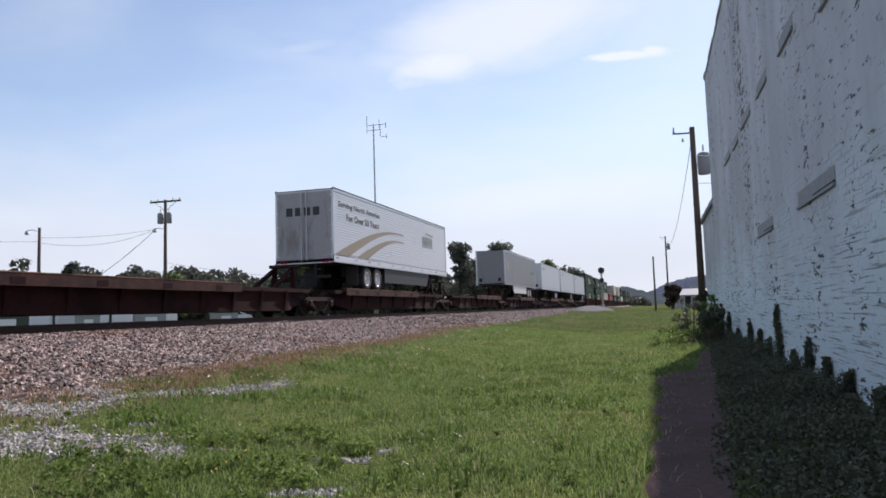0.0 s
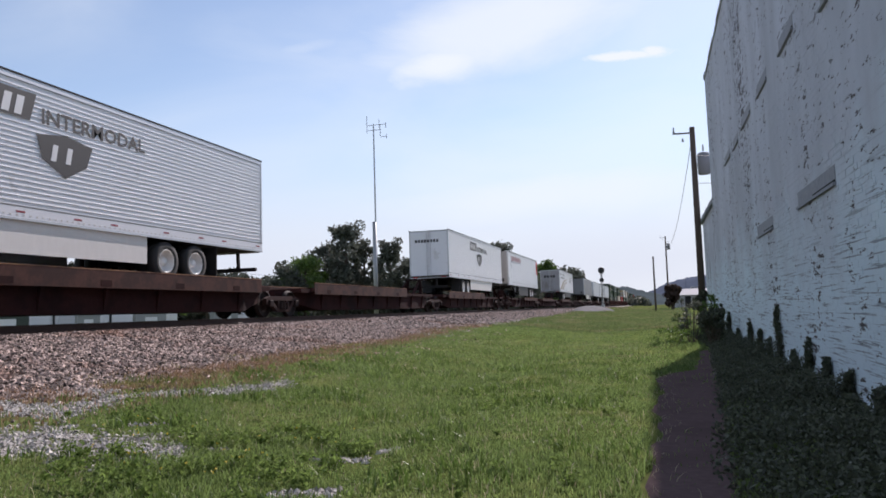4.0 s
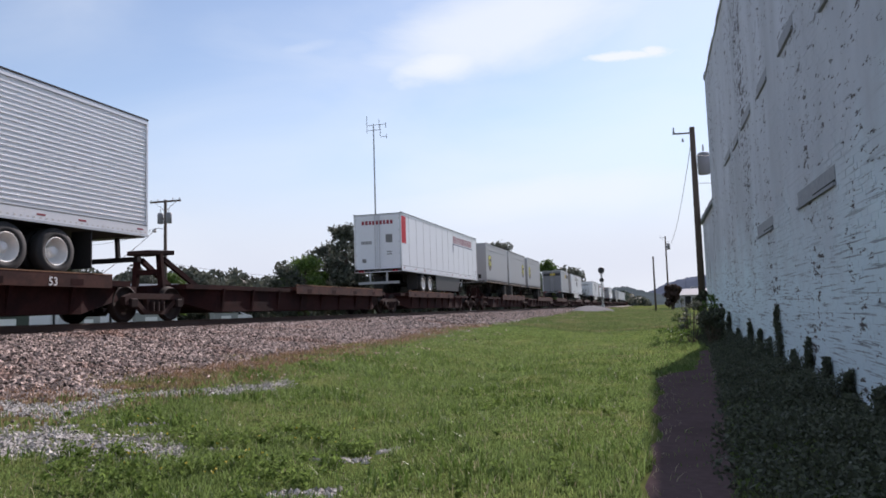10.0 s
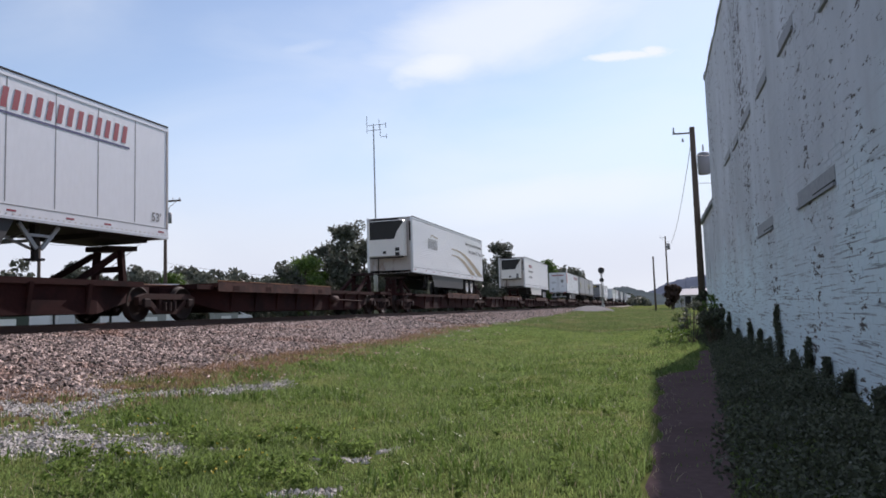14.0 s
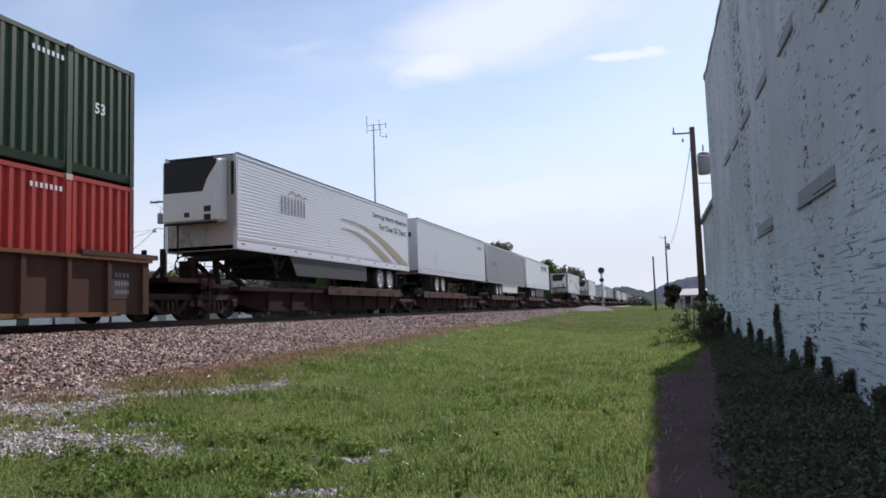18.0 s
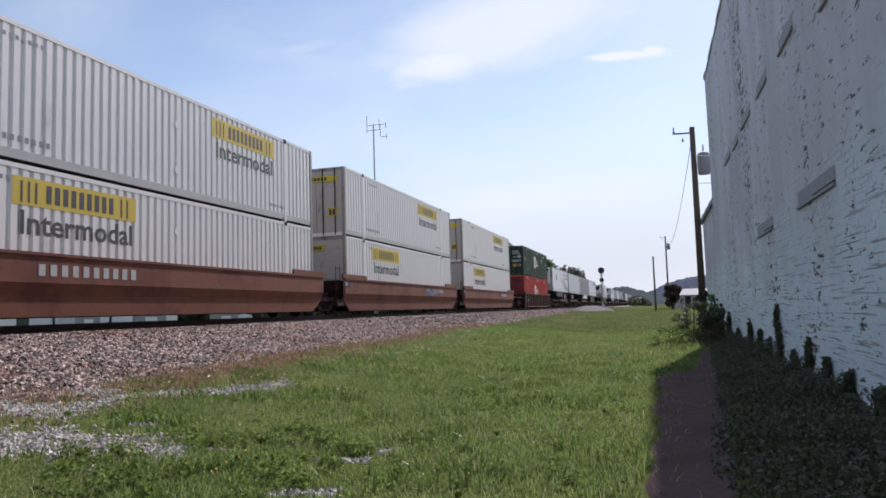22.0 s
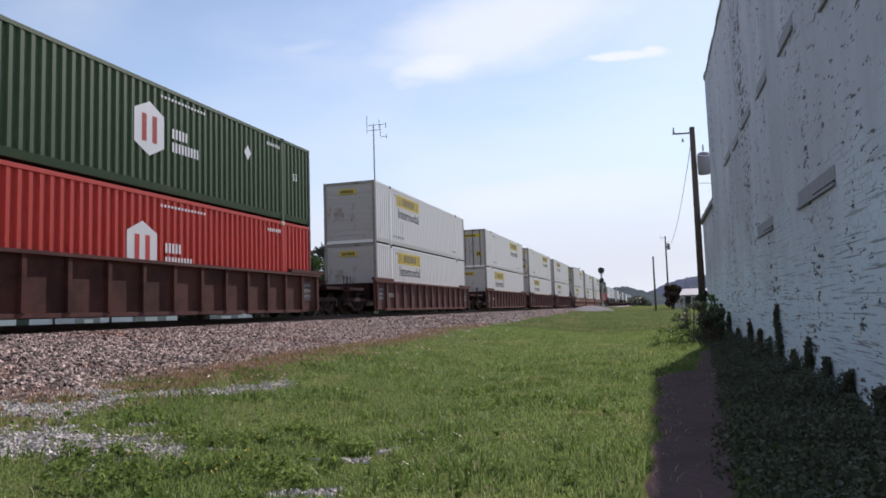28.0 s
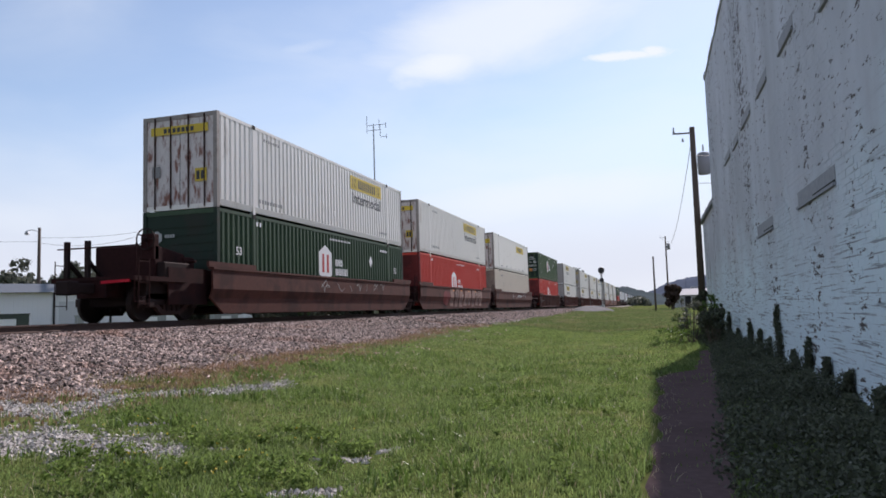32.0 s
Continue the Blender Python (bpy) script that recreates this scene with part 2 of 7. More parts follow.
# leaf green lightened and greyed to carry the haze of distance
M["leaf"] = material("hazed_tree_leaf", (0.098, 0.108, 0.085), 0.6, var=0.25, island=True, vary=0.45, trans=0.35, spec=0.25)
M["leaf_light"] = material("shrub_leaf", (0.09, 0.15, 0.03), 0.5, var=0.25, island=True, vary=0.4, trans=0.35)
M["bark"] = material("tree_bark", (0.09, 0.07, 0.055), 0.9, var=0.3, bump=0.4)
# both hill colours have the distance haze mixed in
M["hill"] = material("hazed_wooded_hill", (0.075, 0.092, 0.098), 0.95, var=0.35, scale=0.02, stain=(0.06, 0.076, 0.082), stain_at=0.5, stain_scale=0.01, spec=0.0)
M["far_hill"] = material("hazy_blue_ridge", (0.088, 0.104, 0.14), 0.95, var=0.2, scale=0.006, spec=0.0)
M["siding"] = material("white_metal_siding", (0.82, 0.81, 0.82), 0.5, var=0.06)
M["roof"] = material("pale_metal_roof", (0.60, 0.60, 0.61), 0.4, 0.1, var=0.08)
M["dark_roof"] = material("grey_blue_shingle_roof", (0.16, 0.18, 0.21), 0.7, var=0.2)
M["window"] = material("dark_window_glass", (0.03, 0.035, 0.045), 0.1, var=0.1)
M["car_white"] = material("white_car_paint", (0.78, 0.78, 0.80), 0.2, var=0.02)
M["bush_red"] = material("reddish_dark_shrub_leaf", (0.05, 0.028, 0.02), 0.6, var=0.3, island=True, vary=0.3, trans=0.2)


def ground_material():
    m = bpy.data.materials.new("soil_under_grass")
    m.use_nodes = True
    n, l = m.node_tree.nodes, m.node_tree.links
    b = n["Principled BSDF"]
    b.inputs["Roughness"].default_value, b.inputs["Specular IOR Level"].default_value = 0.95, 0.0
    co = n.new("ShaderNodeTexCoord")
    no, fine = n.new("ShaderNodeTexNoise"), n.new("ShaderNodeTexNoise")
    no.inputs["Scale"].default_value, no.inputs["Detail"].default_value = 0.35, 6.0
    fine.inputs["Scale"].default_value, fine.inputs["Detail"].default_value = 9.0, 6.0
    for q in (no, fine):
        l.new(co.outputs["Object"], q.inputs["Vector"])
    r = n.new("ShaderNodeValToRGB")
    e = r.color_ramp.elements
    e[0].position, e[0].color = 0.35, (0.075, 0.10, 0.030, 1)
    e[1].position, e[1].color = 0.68, (0.135, 0.145, 0.055, 1)
    mixn = n.new("ShaderNodeMath")
    mixn.operation = "ADD"
    sc = n.new("ShaderNodeMath")
    sc.operation = "MULTIPLY_ADD"
    sc.inputs[1].default_value, sc.inputs[2].default_value = 0.5, -0.25
    l.new(fine.outputs[0], sc.inputs[0])
    l.new(no.outputs[0], mixn.inputs[0])
    l.new(sc.outputs[0], mixn.inputs[1])
    l.new(mixn.outputs[0], r.inputs[0])
    l.new(r.outputs[0], b.inputs["Base Color"])
    bp = n.new("ShaderNodeBump")
    bp.inputs["Strength"].default_value, bp.inputs["Distance"].default_value = 0.6, 0.05
    l.new(fine.outputs[0], bp.inputs["Height"])
    l.new(bp.outputs[0], b.inputs["Normal"])
    return m


M["soil"] = ground_material()
# darker than the stones: shade in the gaps put into the bed's colour
M["ballast_bed"] = material("packed_ballast", (0.115, 0.088, 0.078), 0.9, var=0.5, scale=10, bump=0.6, stain=(0.10, 0.066, 0.05), stain_at=0.55, stain_scale=0.4)


def peeling_material(name, paint, bare):
    """Pale paint over brick that has flaked off in clusters of specks and streaks."""
    m = bpy.data.materials.new(name)
    m.use_nodes = True
    n, l = m.node_tree.nodes, m.node_tree.links
    b = n["Principled BSDF"]
    b.inputs["Roughness"].default_value = 0.8
    geo = n.new("ShaderNodeNewGeometry")
    def noise(scale, stretch, detail=5.0, rough=0.55):
        mp, t = n.new("ShaderNodeMapping"), n.new("ShaderNodeTexNoise")
        mp.inputs["Scale"].default_value = stretch
        t.inputs["Scale"].default_value, t.inputs["Detail"].default_value, t.inputs["Roughness"].default_value = scale, detail, rough
        l.new(geo.outputs["Position"], mp.inputs["Vector"])
        l.new(mp.outputs[0], t.inputs["Vector"])
        return t.outputs[0]
    def mth(op, a, c):
        q = n.new("ShaderNodeMath")
        q.operation = op
        for i, v in enumerate((a, c)):
            if isinstance(v, float):
                q.inputs[i].default_value = v
            else:
                l.new(v, q.inputs[i])
        return q.outputs[0]
    def rng_(v, a, c):
        q = n.new("ShaderNodeMapRange")
        q.inputs[1].default_value, q.inputs[2].default_value = a, c
        l.new(v, q.inputs[0])
        return q.outputs[0]
    def blend(f, a, c):
        q = n.new("ShaderNodeMix")
        q.data_type = "RGBA"
        l.new(f, q.inputs[0])
        for i, v in ((6, a), (7, c)):
            if isinstance(v, tuple):
                q.inputs[i].default_value = (*v, 1)
            else:
                l.new(v, q.inputs[i])
        return q.outputs[2]
    specks = noise(5.5, (1, 0.8, 2.6), 6.0, 0.66)
    where = noise(0.55, (1, 1, 0.45), 3.0, 0.6)
    flaked = rng_(mth("ADD", mth("MULTIPLY", specks, 0.72), mth("MULTIPLY", where, 0.42)), 0.642, 0.675)
    big = rng_(noise(1.3, (1, 0.8, 0.25), 5.0, 0.6), 0.35, 0.75)
    grain = noise(40.0, (1, 1, 1), 4.0)
    col = blend(big, paint, tuple(c * 0.70 for c in paint))
    # ground bounce painted in: a lighter, bluer tone to about head height, ragged at its upper edge
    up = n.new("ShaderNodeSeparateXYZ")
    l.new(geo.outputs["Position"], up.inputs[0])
    tone = rng_(mth("ADD", up.outputs[2], mth("MULTIPLY", noise(0.8, (1, 1, 0.6), 4.0, 0.6), 3.2)), 4.6, 3.0)
    col = blend(tone, col, (0.70, 0.835, 0.90))
    col = blend(mth("MULTIPLY", grain, 0.35), col, tuple(c * 0.6 for c in paint))
    dashes = rng_(noise(3.0, (1, 0.40, 13.0), 5.0, 0.62), 0.56, 0.62)
    col = blend(mth("MULTIPLY", mth("MULTIPLY", dashes, tone), 0.75), col, (0.16, 0.17, 0.19))
    col = blend(flaked, col, bare)
    l.new(col, b.inputs["Base Color"])
    bp = n.new("ShaderNodeBump")
    bp.inputs["Strength"].default_value, bp.inputs["Distance"].default_value = 0.5, 0.012
    l.new(mth("SUBTRACT", mth("MULTIPLY", grain, 0.4), flaked), bp.inputs["Height"])
    l.new(bp.outputs[0], b.inputs["Normal"])
    return m


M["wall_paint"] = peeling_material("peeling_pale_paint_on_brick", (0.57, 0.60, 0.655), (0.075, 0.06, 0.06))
# purplish brown that stands for grass in the wall's shade
M["dirt"] = material("wall_shade_brown", (0.125, 0.088, 0.088), 0.95, spec=0.0, var=0.3, scale=8, bump=0.3, stain=(0.105, 0.074, 0.074), stain_at=0.5)
M["old_wood"] = material("weathered_grey_wood", (0.29, 0.30, 0.325), 0.85, var=0.25, bump=0.3)
M["near_black"] = material("near_black_surface", (0.02, 0.02, 0.02), 0.9, var=0.2)
M["ivy"] = material("dark_ivy_leaf", (0.074, 0.086, 0.052), 0.6, var=0.25, island=True, vary=0.5, trans=0.25)
M["rusty_door"] = material("rust_streaked_white_door", (0.60, 0.56, 0.54), 0.6, var=0.15, stain=(0.21, 0.085, 0.06), stain_at=0.51, stain_scale=2.6, stretch=(1.8, 1.0, 0.55))
M["well_brown"] = material("grimy_brown_well_car_paint", (0.095, 0.038, 0.03), 0.75, var=0.25, stain=(0.055, 0.024, 0.02), stain_at=0.5, stain_scale=0.7, spec=0.15)
M["graffiti"] = material("faded_pale_spray_paint", (0.30, 0.27, 0.25), 0.6, var=0.3)
M["graffiti_pink"] = material("pale_pink_spray_paint", (0.27, 0.155, 0.125), 0.7, var=0.3, stain=(0.18, 0.09, 0.07), stain_at=0.5, stain_scale=0.9)
# darker beige for end faces, shade and grime in one colour
M["beige_dark"] = material("shaded_grimy_beige_paint", (0.30, 0.23, 0.19), 0.6, var=0.2, stain=(0.22, 0.16, 0.13), stain_at=0.5)
M["graffiti_blue"] = material("blue_spray_paint", (0.06, 0.12, 0.25), 0.6, var=0.3)
M["graffiti_dark"] = material("dark_faded_spray_paint", (0.045, 0.022, 0.02), 0.7, var=0.3)
M["weed_leaf"] = material("weed_leaf", (0.155, 0.222, 0.06), 0.7, var=0.3, island=True, vary=0.4, trans=0.5, spec=0.1)
M["flower"] = material("small_yellow_flower", (0.65, 0.50, 0.06), 0.6, var=0.2, trans=0.2)
M["straw"] = material("pale_dead_and_glint_blade", (0.42, 0.37, 0.24), 0.6, var=0.2, island=True, vary=0.3, trans=0.3)


# ---- mesh helpers ----
def box(bm, x0, x1, y0, y1, z0, z1, taper=None):
    """A block; taper(x, y, z) may move its corners."""
    vs = [bm.verts.new(taper(x, y, z) if taper else (x, y, z)) for x in (x0, x1) for y in (y0, y1) for z in (z0, z1)]
    for f in ((0, 1, 3, 2), (4, 6, 7, 5), (0, 4, 5, 1), (2, 3, 7, 6), (0, 2, 6, 4), (1, 5, 7, 3)):
        bm.faces.new([vs[i] for i in f])
    return bm


def tube(bm, a, b, r, r2=None, seg=10, caps=True):
    """A round bar from a to b."""
    a, b = Vector(a), Vector(b)
    r2 = r if r2 is None else r2
    q = (b - a).to_track_quat("Z", "Y")
    rings = []
    for p, rad in ((a, r), (b, r2)):
        rings.append([bm.verts.new(p + q @ Vector((rad * math.cos(2 * math.pi * i / seg), rad * math.sin(2 * math.pi * i / seg), 0))) for i in range(seg)])
    for i in range(seg):
        j = (i + 1) % seg
        bm.faces.new((rings[0][i], rings[0][j], rings[1][j], rings[1][i]))
    if caps:
        bm.faces.new(rings[0][::-1])
        bm.faces.new(rings[1])
    return bm


def beam(bm, a, b, w, h):
    """A square bar from a to b."""
    a, b = Vector(a), Vector(b)
    d = (b - a).normalized()
    side = d.cross(Vector((0, 0, 1)))
    side = side.normalized() if side.length > 1e-4 else Vector((1, 0, 0))
    up = side.cross(d)
    vs = [bm.verts.new(p + side * (w / 2 * i) + up * (h / 2 * j)) for p in (a, b) for i, j in ((-1, -1), (1, -1), (1, 1), (-1, 1))]
    for f in ((3, 2, 1, 0), (4, 5, 6, 7), (0, 1, 5, 4), (1, 2, 6, 5), (2, 3, 7, 6), (3, 0, 4, 7)):
        bm.faces.new([vs[i] for i in f])
    return bm


def lathe(bm, profile, axis="x", seg=20, at=(0, 0, 0), caps=True):
    """Turns (along, radius) pairs round an axis."""
    rings = []
    for d, r in profile:
        ring = []
        for i in range(seg):
            c, s = r * math.cos(2 * math.pi * i / seg), r * math.sin(2 * math.pi * i / seg)
            p = (d, c, s) if axis == "x" else (c, d, s) if axis == "y" else (c, s, d)
            ring.append(bm.verts.new(Vector(at) + Vector(p)))
        rings.append(ring)
    for a, b in zip(rings, rings[1:]):
        for i in range(seg):
            j = (i + 1) % seg
            bm.faces.new((a[i], a[j], b[j], b[i]))
    if caps:
        bm.faces.new(rings[0][::-1])
        bm.faces.new(rings[-1])
    return bm


def plate(bm, pts, axis, d0, d1):
    """An outline of (u, v) points made solid along an axis, from d0 to d1."""
    def at(u, v, d):
        return (d, u, v) if axis == "x" else (u, d, v) if axis == "y" else (u, v, d)
    a = [bm.verts.new(at(u, v, d0)) for u, v in pts]
    b = [bm.verts.new(at(u, v, d1)) for u, v in pts]
    bm.faces.new(a[::-1])
    bm.faces.new(b)
    for i in range(len(pts)):
        j = (i + 1) % len(pts)
        bm.faces.new((a[i], a[j], b[j], b[i]))
    return bm


def mesh_of(name, bm, mat, smooth=False, bevel=0.0):
    if bevel:
        bmesh.ops.bevel(bm, geom=bm.edges[:], offset=bevel, segments=1, affect="EDGES", clamp_overlap=True)
    bmesh.ops.recalc_face_normals(bm, faces=bm.faces[:])
    me = bpy.data.meshes.new(name)
    bm.to_mesh(me)
    bm.free()
    me.materials.append(M[mat])
    if smooth:
        for p in me.polygons:
            p.use_smooth = True
    return me


def part(name, bm, mat, parent, label="", smooth=False, bevel=0.0, at=None):
    """One mesh object under a thing or a part."""
    ob = new(name, bm if isinstance(bm, bpy.types.Mesh) else mesh_of(name, bm, mat, smooth, bevel))
    ob.parent = parent
    if at is not None:
        ob.matrix_basis = at
    return tagged(ob, label) if label else ob


def arrays(name, verts, faces, mat):
    """A large mesh from numpy arrays: n x 3 places, m x k corner numbers."""
    me = bpy.data.meshes.new(name)
    k = faces.shape[1]
    me.vertices.add(len(verts))
    me.vertices.foreach_set("co", np.ascontiguousarray(verts, dtype=np.float32).ravel())
    me.loops.add(faces.size)
    me.loops.foreach_set("vertex_index", np.ascontiguousarray(faces, dtype=np.int32).ravel())
    me.polygons.add(len(faces))
    me.polygons.foreach_set("loop_start", np.arange(0, faces.size, k, dtype=np.int32))
    me.update(calc_edges=True)
    me.validate()
    me.shade_flat()
    me.materials.append(M[mat])
    return me


B = bmesh.new
_words = {}


def words(text, size):
    """The mesh of a word, in the x-y plane, from its lower left corner."""
    if text not in _words:
        cu = bpy.data.curves.new("word", "FONT")
        cu.body, cu.resolution_u, cu.extrude, cu.offset = text, 2, 0.0, 0.018
        ob = bpy.data.objects.new("word", cu)
        me = bpy.data.meshes.new_from_object(ob)
        bpy.data.objects.remove(ob)
        co = np.empty(len(me.vertices) * 3, dtype=np.float32)
        me.vertices.foreach_get("co", co)
        co = co.reshape(-1, 3)
        _words[text] = (co - co.min(0), [tuple(p.vertices) for p in me.polygons])
    co, polys = _words[text]
    return co / max(1e-6, co[:, 1].max()) * size, polys


def lettering(text, y, z, size, x, width=None):
    """A word on a side that faces +x; y runs along it."""
    bm = B()
    co, polys = words(text, size)
    k = 1.0 if width is None else width / co[:, 0].max()
    vs = [bm.verts.new((x, y + float(c[0]) * k, z + float(c[1]))) for c in co]
    for p in polys:
        try:
            bm.faces.new([vs[i] for i in p])
        except ValueError:
            pass
    return bm


def end_lettering(text, x, z, size, y):
    """A word on an end that faces -y; x runs along it."""
    bm = B()
    co, polys = words(text, size)
    vs = [bm.verts.new((x + float(c[0]), y, z + float(c[1]))) for c in co]
    for p in polys:
        try:
            bm.faces.new([vs[i] for i in p])
        except ValueError:
            pass
    return bm


def bars(bm, y, z, w, h, n, x, lean=0.0, k=0.72):
    """A row of n upright bars in place of lettering, on a side that faces +x."""
    step = w / n
    for i in range(n):
        y0 = y + i * step
        plate(bm, [(y0, z), (y0 + step * k, z), (y0 + step * k + lean, z + h), (y0 + lean, z + h)], "x", x, x + 0.003)
    return bm


def end_bars(bm, x, z, w, h, n, y):
    """The same on an end that faces -y."""
    step = w / n
    for i in range(n):
        box(bm, x + i * step, x + (i + 0.72) * step, y - 0.003, y, z, z + h)
    return bm


# ---- ground, track and wall ----
WALL_X = 1.9
rng = np.random.default_rng(7)


def ground_height(x, y):
    """Grass falls gently from the ballast's toe to the foot of the wall; beyond the track it lies at the track's foot."""
    base = 0.02 + 0.03 * math.sin(x * 1.1 + y * 0.23) + 0.03 * math.sin(y * 0.41 + x * 0.7)
    if y > 30:
        base += min(0.45, (y - 30) * 0.006)
    toe = TOE(y)
    if x < toe:
        k = min(1.0, (toe - x) / max(0.5, toe + 11.2))
        base = base * (1 - k) + 0.30 * (1 - k) + 0.10 * k
    elif x < toe + 5:
        k = (toe + 5 - x) / 5
        base += 0.30 * k * k * (3 - 2 * k)
    if x < -17:
        base = 0.40
    return base


def TOE(y):
    return -7.3 if y < 30 else -7.3 - min(2.0, (y - 30) * 0.03)


def make_ground():
    xs = np.concatenate([np.linspace(-3000, -60, 9), np.linspace(-40, -12, 8), np.linspace(-11, 9, 60), np.linspace(14, 60, 6), np.linspace(200, 3000, 6)])
    ys = np.concatenate([np.linspace(-600, -20, 6), np.linspace(-8, 40, 120), np.linspace(45, 200, 30), np.linspace(260, 4500, 14)])
    vs = np.array([(x, y, ground_height(x, y)) for y in ys for x in xs])
    n = len(xs)
    i, j = np.meshgrid(np.arange(len(ys) - 1), np.arange(n - 1), indexing="ij")
    a = (i * n + j).ravel()
    me = arrays("ground", vs, np.stack([a, a + 1, a + n + 1, a + n], 1), "soil")
    for p in me.polygons:
        p.use_smooth = True
    tagged(new("ground", me), "sunlit grassy ground beside the railway", "ground", kind="structure")


def bed_height(x):
    """Cross-section of the ballast bed, near toe to far toe."""
    d = abs(x - MID)
    if d < 1.9:
        return RAIL - 0.20
    return max(0.1, RAIL - 0.20 - (d - 1.9) * 0.14)


def make_bed():
    bm = B()
    rows = []
    ys = [-120, -40, -10, 0, 10, 20, 30, 50, 80, 120, 200, 300, 430] + [430 + 20 * i for i in range(1, 14)]
    cols = [6.9, 5.5, 4.2, 3.0, 1.9, 0.0, -1.9, -3.0, -4.5]
    for y in ys:
        row = []
        for c in cols:
            p = on_track(y, c, bed_height(MID + c))
            row.append(bm.verts.new(p))
        rows.append(row)
    for a, b in zip(rows, rows[1:]):
        for i in range(len(cols) - 1):
            bm.faces.new((a[i], a[i + 1], b[i + 1], b[i]))
    tagged(new("ballast_bed", mesh_of("ballast_bed", bm, "ballast_bed")), "packed stone ballast bed under the rails", "railway bed", kind="structure")


BEND, RADIUS = 440.0, 420.0


def on_track(y, across=0.0, z=0.0):
    """A place at y metres along the track; far off the line bends to the left."""
    if y <= BEND:
        return Vector((MID + across, y, z))
    a = (y - BEND) / RADIUS
    r = RADIUS + across
    return Vector((MID - RADIUS + r * math.cos(a), BEND + r * math.sin(a), z))


def track_pose(y, z):
    a = max(0.0, (y - BEND) / RADIUS)
    return Matrix.Translation(on_track(y, 0, z)) @ Matrix.Rotation(a, 4, "Z")


def make_rails():
    prof = [(-0.07, -0.17), (0.07, -0.17), (0.07, -0.15), (0.012, -0.13), (0.012, -0.045), (0.036, -0.035), (0.036, -0.004), (0.028, 0), (-0.028, 0), (-0.036, -0.004), (-0.036, -0.035), (-0.012, -0.045), (-0.012, -0.13), (-0.07, -0.15)]
    ys = [-120, 0, 120, 300, 440] + [440 + 25 * i for i in range(1, 11)]
    for c in (0.7535, -0.7535):
        bm = B()
        rings = [[bm.verts.new(on_track(y, c + u, RAIL + v)) for u, v in prof] for y in ys]
        for a, b in zip(rings, rings[1:]):
            for i in range(len(prof)):
                j = (i + 1) % len(prof)
                bm.faces.new((a[i], a[j], b[j], b[i]))
        tagged(new("rail", mesh_of("rail", bm, "rail")), "rusty steel rail on timber ties", "rail", "rails of the track", "structure")


def make_ties():
    bm = B()
    rr = random.Random(3)
    for i in range(-10, 260):
        y = i * 0.53 + rr.uniform(-0.02, 0.02)
        if i < 120 or i % 2:
            a = rr.uniform(-0.01, 0.01)
            box(bm, MID - 1.3 + a, MID + 1.3 + a, y - 0.115, y + 0.115, RAIL - 0.36, RAIL - 0.172 + rr.uniform(-0.006, 0.002))
    tagged(new("railway_ties", mesh_of("railway_ties", bm, "tie")), "weathered timber ties under the rails", "railway ties", kind="stuff")


make_ground()
make_bed()
make_rails()
make_ties()


# ---- the painted brick building ----
WALL_END, WALL_TOP = 24.2, 8.36
LEDGES = [(8.4, 10.5, 2.38), (12.65, 14.5, 2.34), (7.6, 8.5, 4.30), (10.0, 11.1, 4.68), (12.3, 13.4, 4.70), (14.4, 15.8, 4.70), (16.5, 17.5, 4.62), (18.2, 19.5, 4.64)]


def wobble_wall(y, z):
    return 0.6 * math.sin(y * 0.9 + 1.4 * math.sin(z * 1.3)) + 0.4 * math.sin(z * 2.3 + 1.8 * math.sin(y * 1.9))


